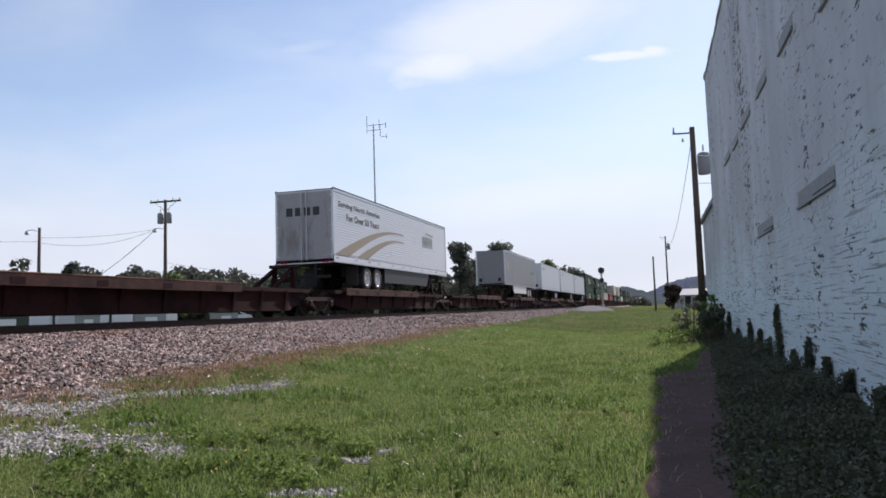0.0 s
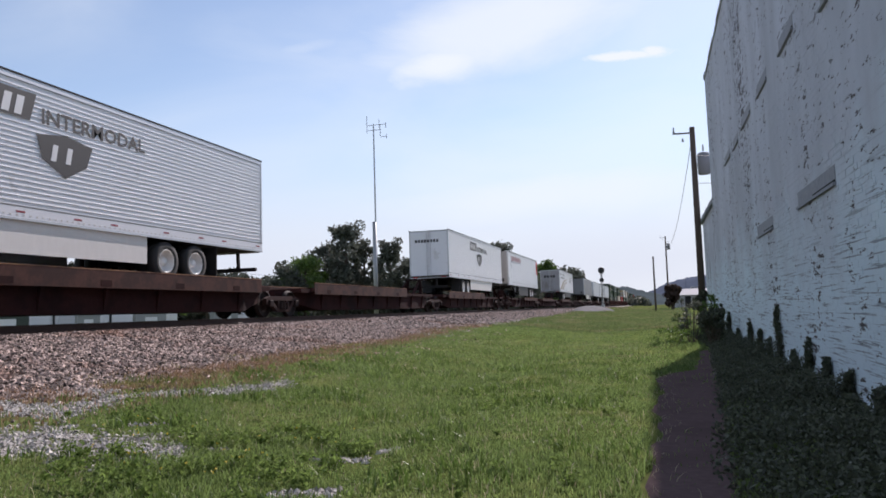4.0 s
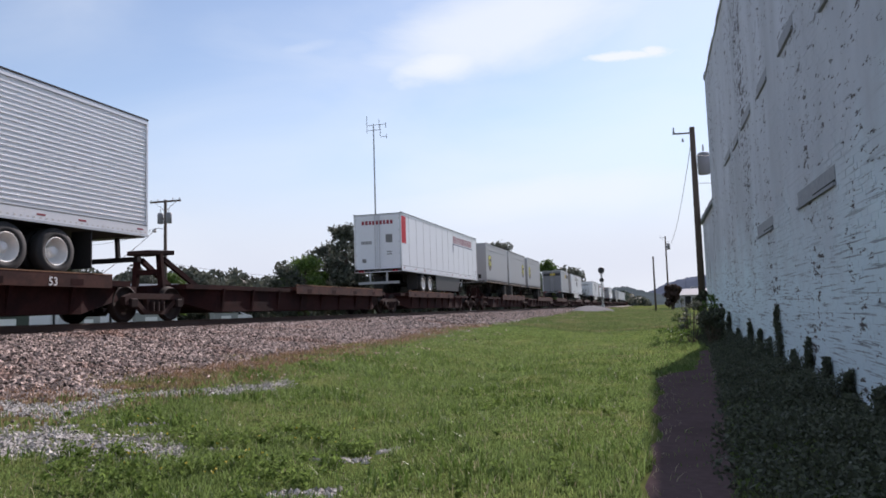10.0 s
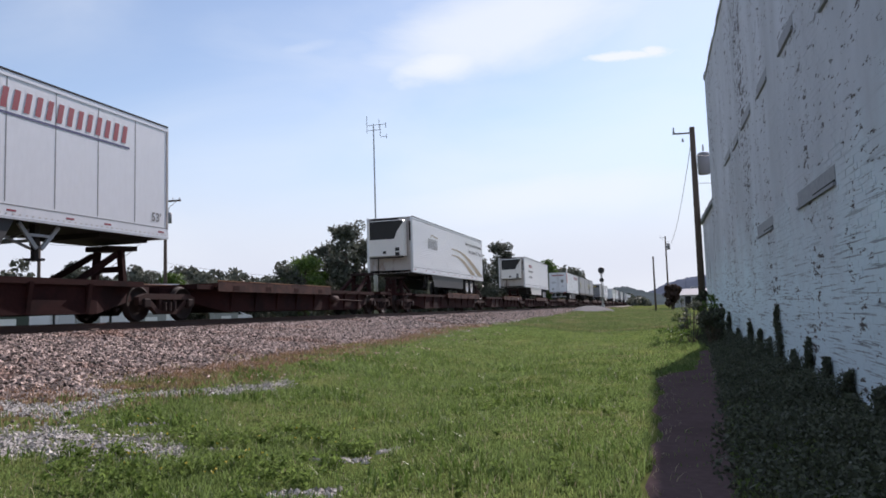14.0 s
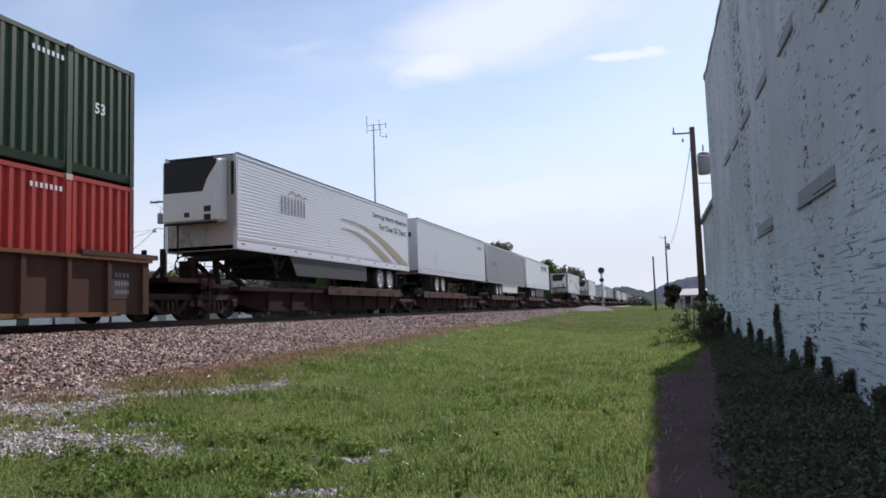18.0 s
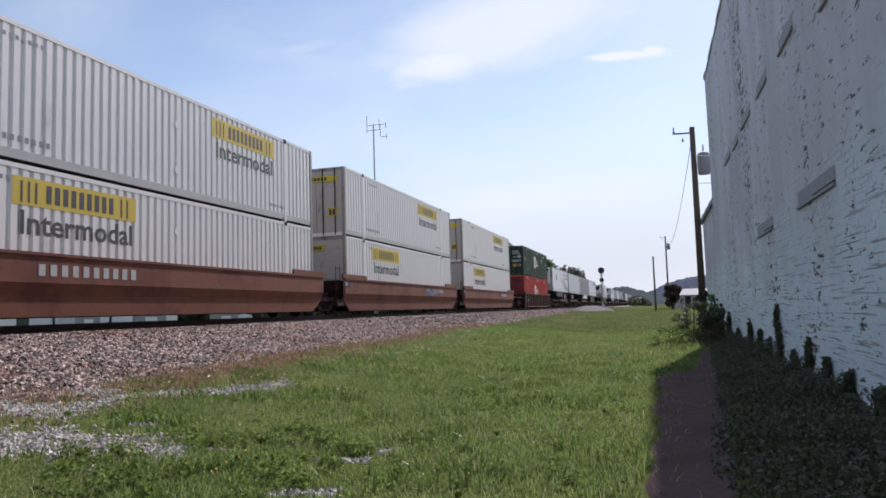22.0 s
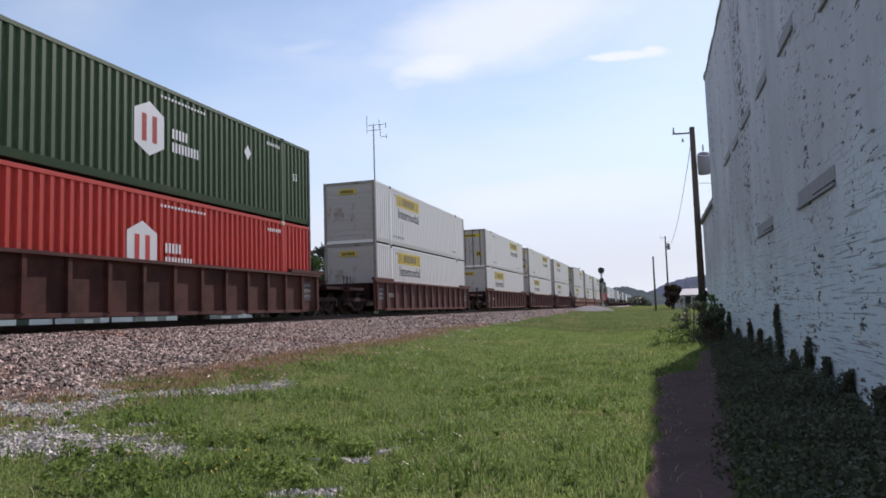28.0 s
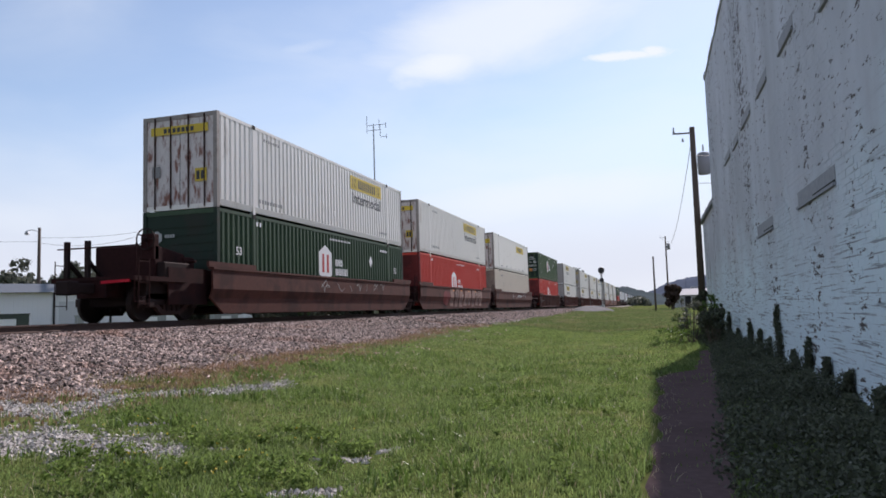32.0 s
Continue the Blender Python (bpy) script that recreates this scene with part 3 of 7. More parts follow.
def make_wall():
    bm = B()
    box(bm, WALL_X + 0.0005, WALL_X + 0.42, -9, WALL_END - 0.01, -0.3, WALL_TOP - 0.08)
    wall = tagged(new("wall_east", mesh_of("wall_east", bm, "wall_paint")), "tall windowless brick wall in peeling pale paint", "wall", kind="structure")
    bm = B()
    box(bm, WALL_X + 0.43, WALL_X + 12, WALL_END - 0.42, WALL_END - 0.02, -0.3, WALL_TOP - 0.6)
    box(bm, WALL_X + 0.43, WALL_X + 12, -9, -8.6, -0.3, WALL_TOP - 0.6)
    box(bm, WALL_X + 12, WALL_X + 12.4, -9, WALL_END, -0.3, WALL_TOP - 0.6)
    tagged(new("wall_north", mesh_of("wall_north", bm, "mortar")), "plain painted brick back walls of the building", "wall", kind="structure")
    bm = box(B(), WALL_X + 0.43, WALL_X + 12, -8.6, WALL_END - 0.43, WALL_TOP - 0.75, WALL_TOP - 0.61)
    tagged(new("roof", mesh_of("roof", bm, "dark_roof")), "flat dark roof behind the parapet", "roof", kind="structure")
    bm = B()
    rr = random.Random(11)
    y = -9.0
    while y < WALL_END:
        ln = rr.uniform(0.5, 0.8)
        box(bm, WALL_X - 0.035 + rr.uniform(-0.012, 0.012), WALL_X + 0.45, y, min(y + ln - 0.012, WALL_END), WALL_TOP - 0.078, WALL_TOP + rr.uniform(-0.02, 0.035))
        y += ln
    part("coping", bm, "mortar", wall, "uneven weathered coping along the parapet")
    # bricks
    rr = np.random.default_rng(4)
    course, blen = 0.0762, 0.2132
    stuff_v, stuff_n, near = [], 0, []
    z0 = 0.0
    rows = int((WALL_TOP - 0.08) / course)
    for r in range(rows):
        off = (r % 2) * blen / 2
        k0, k1 = int(5.0 / blen), int(WALL_END / blen) + 1
        ks = np.arange(k0, k1)
        for k in ks:
            ya = k * blen + off
            yb = min(ya + blen - 0.006, WALL_END)
            if yb - ya < 0.03:
                continue
            za = r * course
            high = za > 2.3 + 0.5 * math.sin(ya * 1.7)
            zb = za + course - (0.0026 if high else 0.006)
            hide = any(a < yb and b > ya and c < zb and c + 0.20 > za for a, b, c in LEDGES)
            if hide:
                continue
            # thick paint has filled the joints in broad patches higher up
            if high and wobble_wall(ya, za) < 0.15:
                continue
            d = 0.0016 * rr.standard_normal()
            if 7.0 < ya < 9.3 and 0.75 < za < 2.35:
                near.append((ya, za, yb - ya, d))
            else:
                stuff_v.append((ya, yb + (0.003 if high else 0), za, zb, WALL_X - (0.0012 if high else 0.003) + max(-0.0008 if high else -0.0018, min(0.0012, d))))
    a = np.array(stuff_v)
    n = len(a)
    v = np.empty((n, 8, 3))
    back = np.full(n, WALL_X + 0.004)
    e = 0.0009
    for i, (f, yy, zz) in enumerate(((1, 0, 2), (1, 1, 2), (1, 1, 3), (1, 0, 3), (0, 0, 2), (0, 1, 2), (0, 1, 3), (0, 0, 3))):
        v[:, i, 0] = a[:, 4] if f else back
        v[:, i, 1] = a[:, yy] + (e if f and yy == 0 else -e if f else 0)
        v[:, i, 2] = a[:, zz] + (e if f and zz == 2 else -e if f else 0)
    faces = np.array([(0, 3, 2, 1), (0, 1, 5, 4), (1, 2, 6, 5), (2, 3, 7, 6), (3, 0, 4, 7)])
    f = (faces[None] + (np.arange(n) * 8)[:, None, None]).reshape(-1, 4)
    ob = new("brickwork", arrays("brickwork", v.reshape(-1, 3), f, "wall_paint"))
    ob.parent = wall
    tagged(ob, "painted brick courses with flaking paint", kind="stuff")
    bm = B()
    w, h = blen - 0.005, course - 0.0045
    vs = [(-0.0022, e, e), (-0.0022, w - e, e), (-0.0022, w - e, h - e), (-0.0022, e, h - e), (0.004, 0, 0), (0.004, w, 0), (0.004, w, h), (0.004, 0, h)]
    vs = [bm.verts.new(q) for q in vs]
    for q in faces:
        bm.faces.new([vs[i] for i in q])
    me = mesh_of("brick", bm, "wall_paint")
    for ya, za, ln, d in near:
        b = new("brick", me)
        b.parent = wall
        b.matrix_basis = Matrix.Translation((WALL_X + max(-0.0018, min(0.0018, d)), ya, za))
    # shallow infilled vents, each with a timber face and a dark sill
    for y0, y1, z in LEDGES:
        vent = part("vent", box(B(), WALL_X - 0.004, WALL_X + 0.03, y0 + 0.01, y1 - 0.01, z, z + 0.19), "old_wood", wall, "bricked-in vent with a grey timber face")
        part("sill", box(B(), WALL_X - 0.035, WALL_X + 0.003, y0, y1, z - 0.035, z - 0.002), "old_wood", vent)
        # black strip painted in as the shadow at the sill
        part("gap", box(B(), WALL_X - 0.009, WALL_X - 0.004, y0 + 0.02, y0 + (y1 - y0) * 0.55, z + 0.0, z + 0.035), "near_black", vent)


def make_annex():
    """The lower building behind."""
    bm = B()
    x = 2.32
    box(bm, x, x + 6, WALL_END + 0.05, 35.6, -0.2, 4.85)
    ob = tagged(new("annex_building"), "lower pale plastered annex behind the brick building", "building")
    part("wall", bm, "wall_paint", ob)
    for i in range(12):
        y0 = WALL_END + 0.05 + i * 1.0
        part("roof_slab", box(B(), x - 0.12, x + 6.1, y0, y0 + 0.985, 4.85, 5.0 + 0.03 * (i % 2)), "dark_roof", ob)


make_wall()
make_annex()


# ---- ground cover ----
# worn wheel tracks: start, end, half width
PATCHES = [(-9.2, 8.3, -8.0, 7.9, 0.30), (-8.0, 7.9, -6.6, 7.3, 0.32), (-8.0, 6.1, -6.67, 6.05, 0.35), (-6.67, 6.05, -5.76, 5.87, 0.36), (-5.76, 5.9, -5.95, 7.0, 0.26), (-5.95, 7.05, -5.3, 8.1, 0.29), (-5.3, 8.1, -4.97, 9.15, 0.27),
           (-6.4, 4.3, -5.04, 4.72, 0.66), (-5.04, 4.72, -4.4, 5.02, 0.58), (-4.4, 5.02, -3.92, 5.1, 0.30), (-2.6, 5.3, -2.3, 5.27, 0.12), (-2.2, 5.6, -2.15, 5.72, 0.08), (-4.75, 5.77, -4.6, 5.98, 0.07), (-2.45, 4.25, -2.1, 4.33, 0.12), (-3.85, 5.25, -3.6, 5.35, 0.10)]


def wobble(x, y):
    return 0.5 * np.sin(x * 2.3 + 1.7 * np.sin(y * 1.9)) + 0.5 * np.sin(y * 3.1 + 2.1 * np.sin(x * 2.7 + 1.0))


def in_patch(x, y):
    """1 in the middle of a pale gravel patch, 0 outside."""
    out = np.zeros_like(x)
    for ax, ay, bx, by, w in PATCHES:
        dx, dy = bx - ax, by - ay
        t = np.clip(((x - ax) * dx + (y - ay) * dy) / (dx * dx + dy * dy), 0, 1)
        d = np.hypot(x - ax - t * dx, y - ay - t * dy)
        out = np.maximum(out, 1.2 - d / w + 0.3 * wobble(x * 2.6, y * 2.6) + 0.25 * wobble(x * 7.1 + 2, y * 6.7))
    return np.clip(out * 1.25, 0, 1)


def strip_left(y):
    """Near edge of the brown strip painted for the building's shade."""
    return np.interp(y, [0, 12.2, 13.4, 18], [-0.14, -0.04, 0.60, 0.95])


def strip_right(y):
    return np.interp(y, [0, 4.8, 9.5, 18], [0.02, 0.33, 0.68, 1.2])


def toe(y):
    return np.interp(y, [0, 9, 12, 18, 27, 60, 100], [-5.65, -5.65, -6.0, -6.6, -7.7, -8.3, -9.3])


def heights(x, y):
    return np.array([ground_height(a, b) for a, b in zip(x, y)])


def bed_heights(x):
    d = np.abs(x - MID)
    return np.where(d < 1.9, RAIL - 0.20, np.maximum(0.1, RAIL - 0.20 - (d - 1.9) * 0.14))


def blades(name, x, y, h, w, mat, label, category, lean=0.45, curl=True):
    n = len(x)
    z = np.maximum(heights(x, y), np.where(x < -6, bed_heights(x), -1.0))
    a = rng.uniform(0, 2 * np.pi, n)
    dx, dy = np.cos(a) * w / 2, np.sin(a) * w / 2
    b = rng.uniform(0, 2 * np.pi, n)
    l = h * lean * rng.uniform(0.1, 1.0, n)
    lx, ly = np.cos(b) * l, np.sin(b) * l
    v = np.empty((n, 5, 3))
    v[:, 0] = np.stack([x - dx, y - dy, z - 0.01], 1)
    v[:, 1] = np.stack([x + dx, y + dy, z - 0.01], 1)
    v[:, 2] = np.stack([x + dx * 0.8 + lx * 0.35, y + dy * 0.8 + ly * 0.35, z + h * 0.6], 1)
    v[:, 3] = np.stack([x - dx * 0.8 + lx * 0.35, y - dy * 0.8 + ly * 0.35, z + h * 0.6], 1)
    v[:, 4] = np.stack([x + lx, y + ly, z + h * np.where(rng.random(n) < 0.3, 0.8, 1.0)], 1)
    i = np.arange(n) * 5
    f = np.concatenate([np.stack([i, i + 1, i + 2], 1), np.stack([i, i + 2, i + 3], 1), np.stack([i + 3, i + 2, i + 4], 1)])
    tagged(new(name, arrays(name, v.reshape(-1, 3), f, mat)), label, category, kind="stuff")


def scatter(n, x0, x1, y0, y1):
    return rng.uniform(x0, x1, n), rng.uniform(y0, y1, n)


def make_grass():
    # three rings of growing distance, the blades broader with it
    for k, (n, y0, y1, h0, h1, w) in enumerate(((620000, 3.4, 11, 0.012, 0.05, 0.007), (240000, 11, 32, 0.03, 0.08, 0.013), (130000, 32, 120, 0.04, 0.10, 0.032))):
        x, y = scatter(n, -9, 3.2 if y0 > 30 else 1.9, y0, y1)
        y = y0 + (y - y0) * np.sqrt((y - y0) / (y1 - y0)) if k else y
        keep = (x > -1.25 * y - 0.3)
        grow = np.clip((x - toe(y) + 0.15 + 0.35 * wobble(x, y) + 0.2 * wobble(x * 3, y * 3)) * 1.2, 0, 1)
        grow *= 1 - 0.93 * in_patch(x, y)
        # grass thinned out where the painted shade strip lies
        bare = (x > strip_left(y) + 0.05 * wobble(x, y * 2)) & (x < strip_right(y) + 0.05) & (y < 18)
        grow = np.where(bare, grow * 0.025, grow)
        clump = 0.5 + 0.5 * wobble(x * 0.8 + 3, y * 0.8)
        fine = 0.5 + 0.5 * wobble(x * 3.1 + 1, y * 3.3 + 2)
        grow *= (0.55 + 0.45 * clump) * (0.62 + 0.38 * fine)
        keep &= rng.random(n) < grow
        x, y, clump = x[keep], y[keep], clump[keep]
        h = rng.uniform(h0, h1, len(x)) * (0.45 + 0.95 * clump)
        tall = rng.random(len(x)) < 0.012 * (clump > 0.6)
        h = np.where(tall, h * 2.8, h)
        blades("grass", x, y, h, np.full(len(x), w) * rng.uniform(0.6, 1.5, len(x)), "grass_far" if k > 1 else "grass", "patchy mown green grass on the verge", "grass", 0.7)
    # pale blades: dead ones, and glints of glossy grass put in as colour
    x, y = scatter(14000, -7, 0.2, 3.5, 22)
    keep = (in_patch(x, y) < 0.4) & (rng.random(len(x)) < 0.55 + 0.45 * wobble(x * 0.6 + 9, y * 0.7))
    blades("dead_grass", x[keep], y[keep], rng.uniform(0.03, 0.09, keep.sum()), np.full(keep.sum(), 0.006), "straw", "pale blades for dead grass and glints", "grass", 1.2)
    # broader weed leaves
    x, y = scatter(16000, -7, 0, 3.6, 16)
    keep = (wobble(x * 0.9 + 5, y * 1.1) > 0.35) & (in_patch(x, y) < 0.3)
    blades("weeds", x[keep], y[keep], rng.uniform(0.04, 0.15, keep.sum()), np.full(keep.sum(), 0.014), "leaf_light", "broad-leaved weeds among the grass", "weeds", 0.8)
    # low clover in paler drifts
    x, y = scatter(60000, -7, 0, 3.5, 24)
    keep = (wobble(x * 0.7 + 2, y * 0.6 + 4) + 0.5 * wobble(x * 2.2, y * 2.0) > 0.55) & (in_patch(x, y) < 0.3) & (x > toe(y) + 0.4)
    blades("clover", x[keep], y[keep], rng.uniform(0.015, 0.05, keep.sum()), rng.uniform(0.012, 0.022, keep.sum()), "clover", "low bright clover among the grass", "clover", 1.3)
    # leafy weeds in low mats round the gravel, sparser farther out
    cx, cy = np.concatenate([rng.uniform(-4.9, -2.3, 480), rng.uniform(-6, -0.3, 420)]), np.concatenate([rng.uniform(3.9, 6.3, 480), rng.uniform(3.8, 14, 420)])
    keep = (in_patch(cx, cy) < 0.5) & (wobble(cx * 1.6 + 4, cy * 1.5) > -0.1)
    cx, cy = cx[keep], cy[keep]
    v, f = leaf_cloud(np.stack([cx, cy, heights(cx, cy) + rng.uniform(0.015, 0.09, len(cx))], 1), rng.uniform(0.03, 0.09, len(cx)), 34, 0.016)
    tagged(new("leafy_weeds", arrays("leafy_weeds", v, f, "weed_leaf")), "leafy green weeds in low mats", "weeds", kind="stuff")
    fx, fy = rng.uniform(-4.7, -2.6, 45), rng.uniform(4.3, 6.2, 45)
    v, f = leaf_cloud(np.stack([fx, fy, heights(fx, fy) + rng.uniform(0.06, 0.13, 45)], 1), np.full(45, 0.008), 4, 0.009)
    tagged(new("yellow_flowers", arrays("yellow_flowers", v, f, "flower")), "tiny yellow wildflowers among the weeds", "flowers", kind="stuff")
    # coarse tufts with long arching blades
    cx, cy = scatter(90, -5, -0.2, 3.7, 13)
    x, y = np.repeat(cx, 22) + rng.normal(0, 0.03, 90 * 22), np.repeat(cy, 22) + rng.normal(0, 0.03, 90 * 22)
    blades("grass_tufts", x, y, rng.uniform(0.05, 0.17, len(x)), np.full(len(x), 0.007), "clover", "coarse tufts of longer grass", "grass", 1.4)
    # dry brown fringe at the foot of the ballast
    x, y = scatter(200000, -9.6, -5.2, 3.0, 34)
    d = np.abs(x - toe(y) + np.interp(y, [0, 10, 20, 34], [0.75, 0.75, 0.35, 0.2]) - 0.3 * wobble(x, y)) / np.interp(y, [0, 12, 20, 34], [1.55, 1.45, 0.75, 0.5])
    keep = rng.random(len(x)) < np.clip(1.0 - d, 0, 1) * np.clip(0.65 + 0.5 * wobble(x * 1.3 + 7, y * 1.1), 0.2, 1) * (1 - in_patch(x, y))
    blades("dry_weeds", x[keep], y[keep], rng.uniform(0.02, 0.085, keep.sum()), np.full(keep.sum(), 0.011), "dry_grass", "dry brown weeds along the ballast edge", "weeds", 0.9)
    x, y = scatter(26000, -9.0, -4.9, 3.0, 30)
    d = np.abs(x - toe(y) - 0.1)
    keep = rng.random(len(x)) < np.clip(0.8 - d, 0, 1)
    blades("yellow_weeds", x[keep], y[keep], rng.uniform(0.03, 0.09, keep.sum()), np.full(keep.sum(), 0.012), "grass", "yellowish weeds along the ballast edge", "weeds", 0.9)


def stones(name, x, y, z, size, mat, label, category):
    """Angular eight-faced stones."""
    n = len(x)
    base = np.array([(1, 0, 0), (-1, 0, 0), (0, 1, 0), (0, -1, 0), (0, 0, 1), (0, 0, -1)], float)
    v = base[None] * rng.uniform(0.55, 1.2, (n, 6, 3)) + rng.normal(0, 0.16, (n, 6, 3))
    a = rng.uniform(0, 2 * np.pi, n)
    t = rng.uniform(-0.6, 0.6, n)
    c, s = np.cos(a)[:, None], np.sin(a)[:, None]
    vx, vy, vz = v[..., 0].copy(), v[..., 1].copy(), v[..., 2] * 0.75
    ct, st = np.cos(t)[:, None], np.sin(t)[:, None]
    vy, vz = vy * ct - vz * st, vy * st + vz * ct
    v = np.stack([vx * c - vy * s, vx * s + vy * c, vz], -1) * size[:, None, None] + np.stack([x, y, z], 1)[:, None]
    f = np.array([(0, 2, 4), (2, 1, 4), (1, 3, 4), (3, 0, 4), (2, 0, 5), (1, 2, 5), (3, 1, 5), (0, 3, 5)])
    f = (f[None] + (np.arange(n) * 6)[:, None, None]).reshape(-1, 3)
    tagged(new(name, arrays(name, v.reshape(-1, 3), f, mat)), label, category, kind="stuff")


def make_gravel():
    for n, y0, y1, s0, s1 in ((58000, 3.0, 26.0, 0.02, 0.05), (22000, 26.0, 80.0, 0.03, 0.075), (6000, 80, 200, 0.06, 0.13)):
        x, y = scatter(n, -11.9, -5.3, y0, y1)
        edge = x - toe(y) + np.interp(y, [0, 10, 14, 20, 30], [1.5, 1.5, 1.2, 0.7, 0.4]) + 0.4 * wobble(x, y)
        keep = (rng.random(n) < np.clip(0.6 - edge * 1.2, 0.05, 1)) & (x > -1.35 * y - 1.5)
        x, y = x[keep], y[keep]
        z = np.maximum(bed_heights(x), heights(x, y)) + 0.01
        stones("ballast_stones", x, y, z, (s0 + (s1 - s0) * rng.random(len(x)) ** 1.6) * 1.15, "gravel", "loose brown and grey ballast stones", "ballast")
    x, y = scatter(9000, MID - 2, MID + 2, 3, 60)
    z = np.full(len(x), RAIL - 0.19)
    stones("crib_stones", x, y, z, rng.uniform(0.02, 0.045, len(x)), "gravel", "ballast stones between the ties", "ballast")
    x, y = scatter(210000, -9.6, -1, 3.2, 11)
    p = in_patch(x, y)
    keep = rng.random(len(x)) < p ** 1.25 * 0.95 * np.clip(0.75 + 0.6 * wobble(x * 8 + 1, y * 7), 0.15, 1)
    x, y = x[keep], y[keep]
    stones("pale_gravel", x, y, heights(x, y) + 0.004, 0.008 + 0.026 * rng.random(len(x)) ** 1.5, "white_gravel", "pale crushed limestone in bare patches", "gravel")
    # a heap of ballast beside the track
    bm = B()
    rings = []
    for k, (r, z) in enumerate(((4.6, 0.30), (3.4, 0.70), (2.0, 1.05), (0.7, 1.2))):
        ring = []
        for i in range(22):
            a = 2 * math.pi * i / 22
            q = 1 + 0.14 * math.sin(3 * a + k) + 0.08 * math.sin(7 * a)
            ring.append(bm.verts.new((-8.0 + r * q * 0.62 * math.cos(a), 92 + r * q * 2.0 * math.sin(a), z + 0.05 * math.sin(5 * a))))
        rings.append(ring)
    for a, b in zip(rings, rings[1:]):
        for i in range(22):
            bm.faces.new((a[i], a[(i + 1) % 22], b[(i + 1) % 22], b[i]))
    bm.faces.new(rings[-1])
    tagged(new("ballast_heap", mesh_of("ballast_heap", bm, "heap_stone", True)), "low heap of grey ballast beside the track", "gravel heap")


def leaf_cloud(centres, spread, per, size, flat=0.0):
    """Small leaf quads gathered in clumps round centres (n x 3)."""
    n = len(centres) * per
    c = np.repeat(centres, per, 0)
    d = rng.normal(0, 1, (n, 3))
    d *= (rng.random(n) ** 0.4 / np.maximum(1e-6, np.linalg.norm(d, axis=1)))[:, None] * np.repeat(np.broadcast_to(spread, len(centres)), per)[:, None]
    p = c + d * np.array([1, 1, 0.8])
    u = rng.normal(0, 1, (n, 3))
    u /= np.linalg.norm(u, axis=1)[:, None]
    w = np.cross(u, rng.normal(0, 1, (n, 3)))
    w /= np.maximum(1e-6, np.linalg.norm(w, axis=1))[:, None]
    s = (size * rng.uniform(0.6, 1.4, n))[:, None]
    v = np.stack([p - u * s, p + w * s * 0.55, p + u * s, p - w * s * 0.55], 1)
    i = np.arange(n) * 4
    return v.reshape(-1, 3), np.stack([i, i + 1, i + 2, i + 3], 1)


def make_tree(x, y, height, width, mat="leaf", pine=False, label="dark leafy tree beyond the track"):
    z = ground_height(x, y)
    ob = tagged(new("tree"), label, "tree", "trees beyond the track")
    ob.location = (x, y, z)
    rr = np.random.default_rng(int(abs(x * 13 + y * 7)) + 1)
    bm = B()
    tube(bm, (0, 0, -0.2), (0.1, 0, height * 0.55), 0.03 * height * 0.9, 0.018 * height, 9)
    tube(bm, (0.1, 0, height * 0.55), (0, 0.1, height * 0.93), 0.018 * height, 0.004 * height, 7)
    part("trunk", bm, "bark", ob)
    n = 95 if not pine else 70
    cs = []
    while len(cs) < n:
        if pine:
            k = rr.uniform(0.12, 1.0)
            rad = width / 2 * (0.75 + 0.3 * math.sin(k * 21)) * (1.15 - 0.75 * k ** 1.5)
        else:
            k = rr.uniform(0.18, 1.0)
            rad = width / 2 * math.sin(math.pi * min(1, (k - 0.1) * 0.95 + 0.13)) ** 0.6
        a, q = rr.uniform(0, 6.283), rr.random() ** 0.5
        cs.append((rad * q * math.cos(a), rad * q * math.sin(a), height * k * 0.97))
    cs = np.array(cs)
    for c in cs[::12]:
        part("limb", tube(B(), (0.05, 0, max(0.15 * height, c[2] - 0.3 * width * 0.6)), tuple(c), 0.008 * height, 0.003 * height, 5), "bark", ob)
    sp = rr.uniform(0.07, 0.19, n) * width
    v, f = leaf_cloud(cs, sp, 92, 0.015 * height + 0.03)
    crown = new("crown", arrays("crown", v, f, mat))
    crown.parent = ob


def away(deg, dist):
    """A place by its bearing from the track's line, in degrees, and its distance."""
    return dist * math.sin(radians(deg)), dist * math.cos(radians(deg))


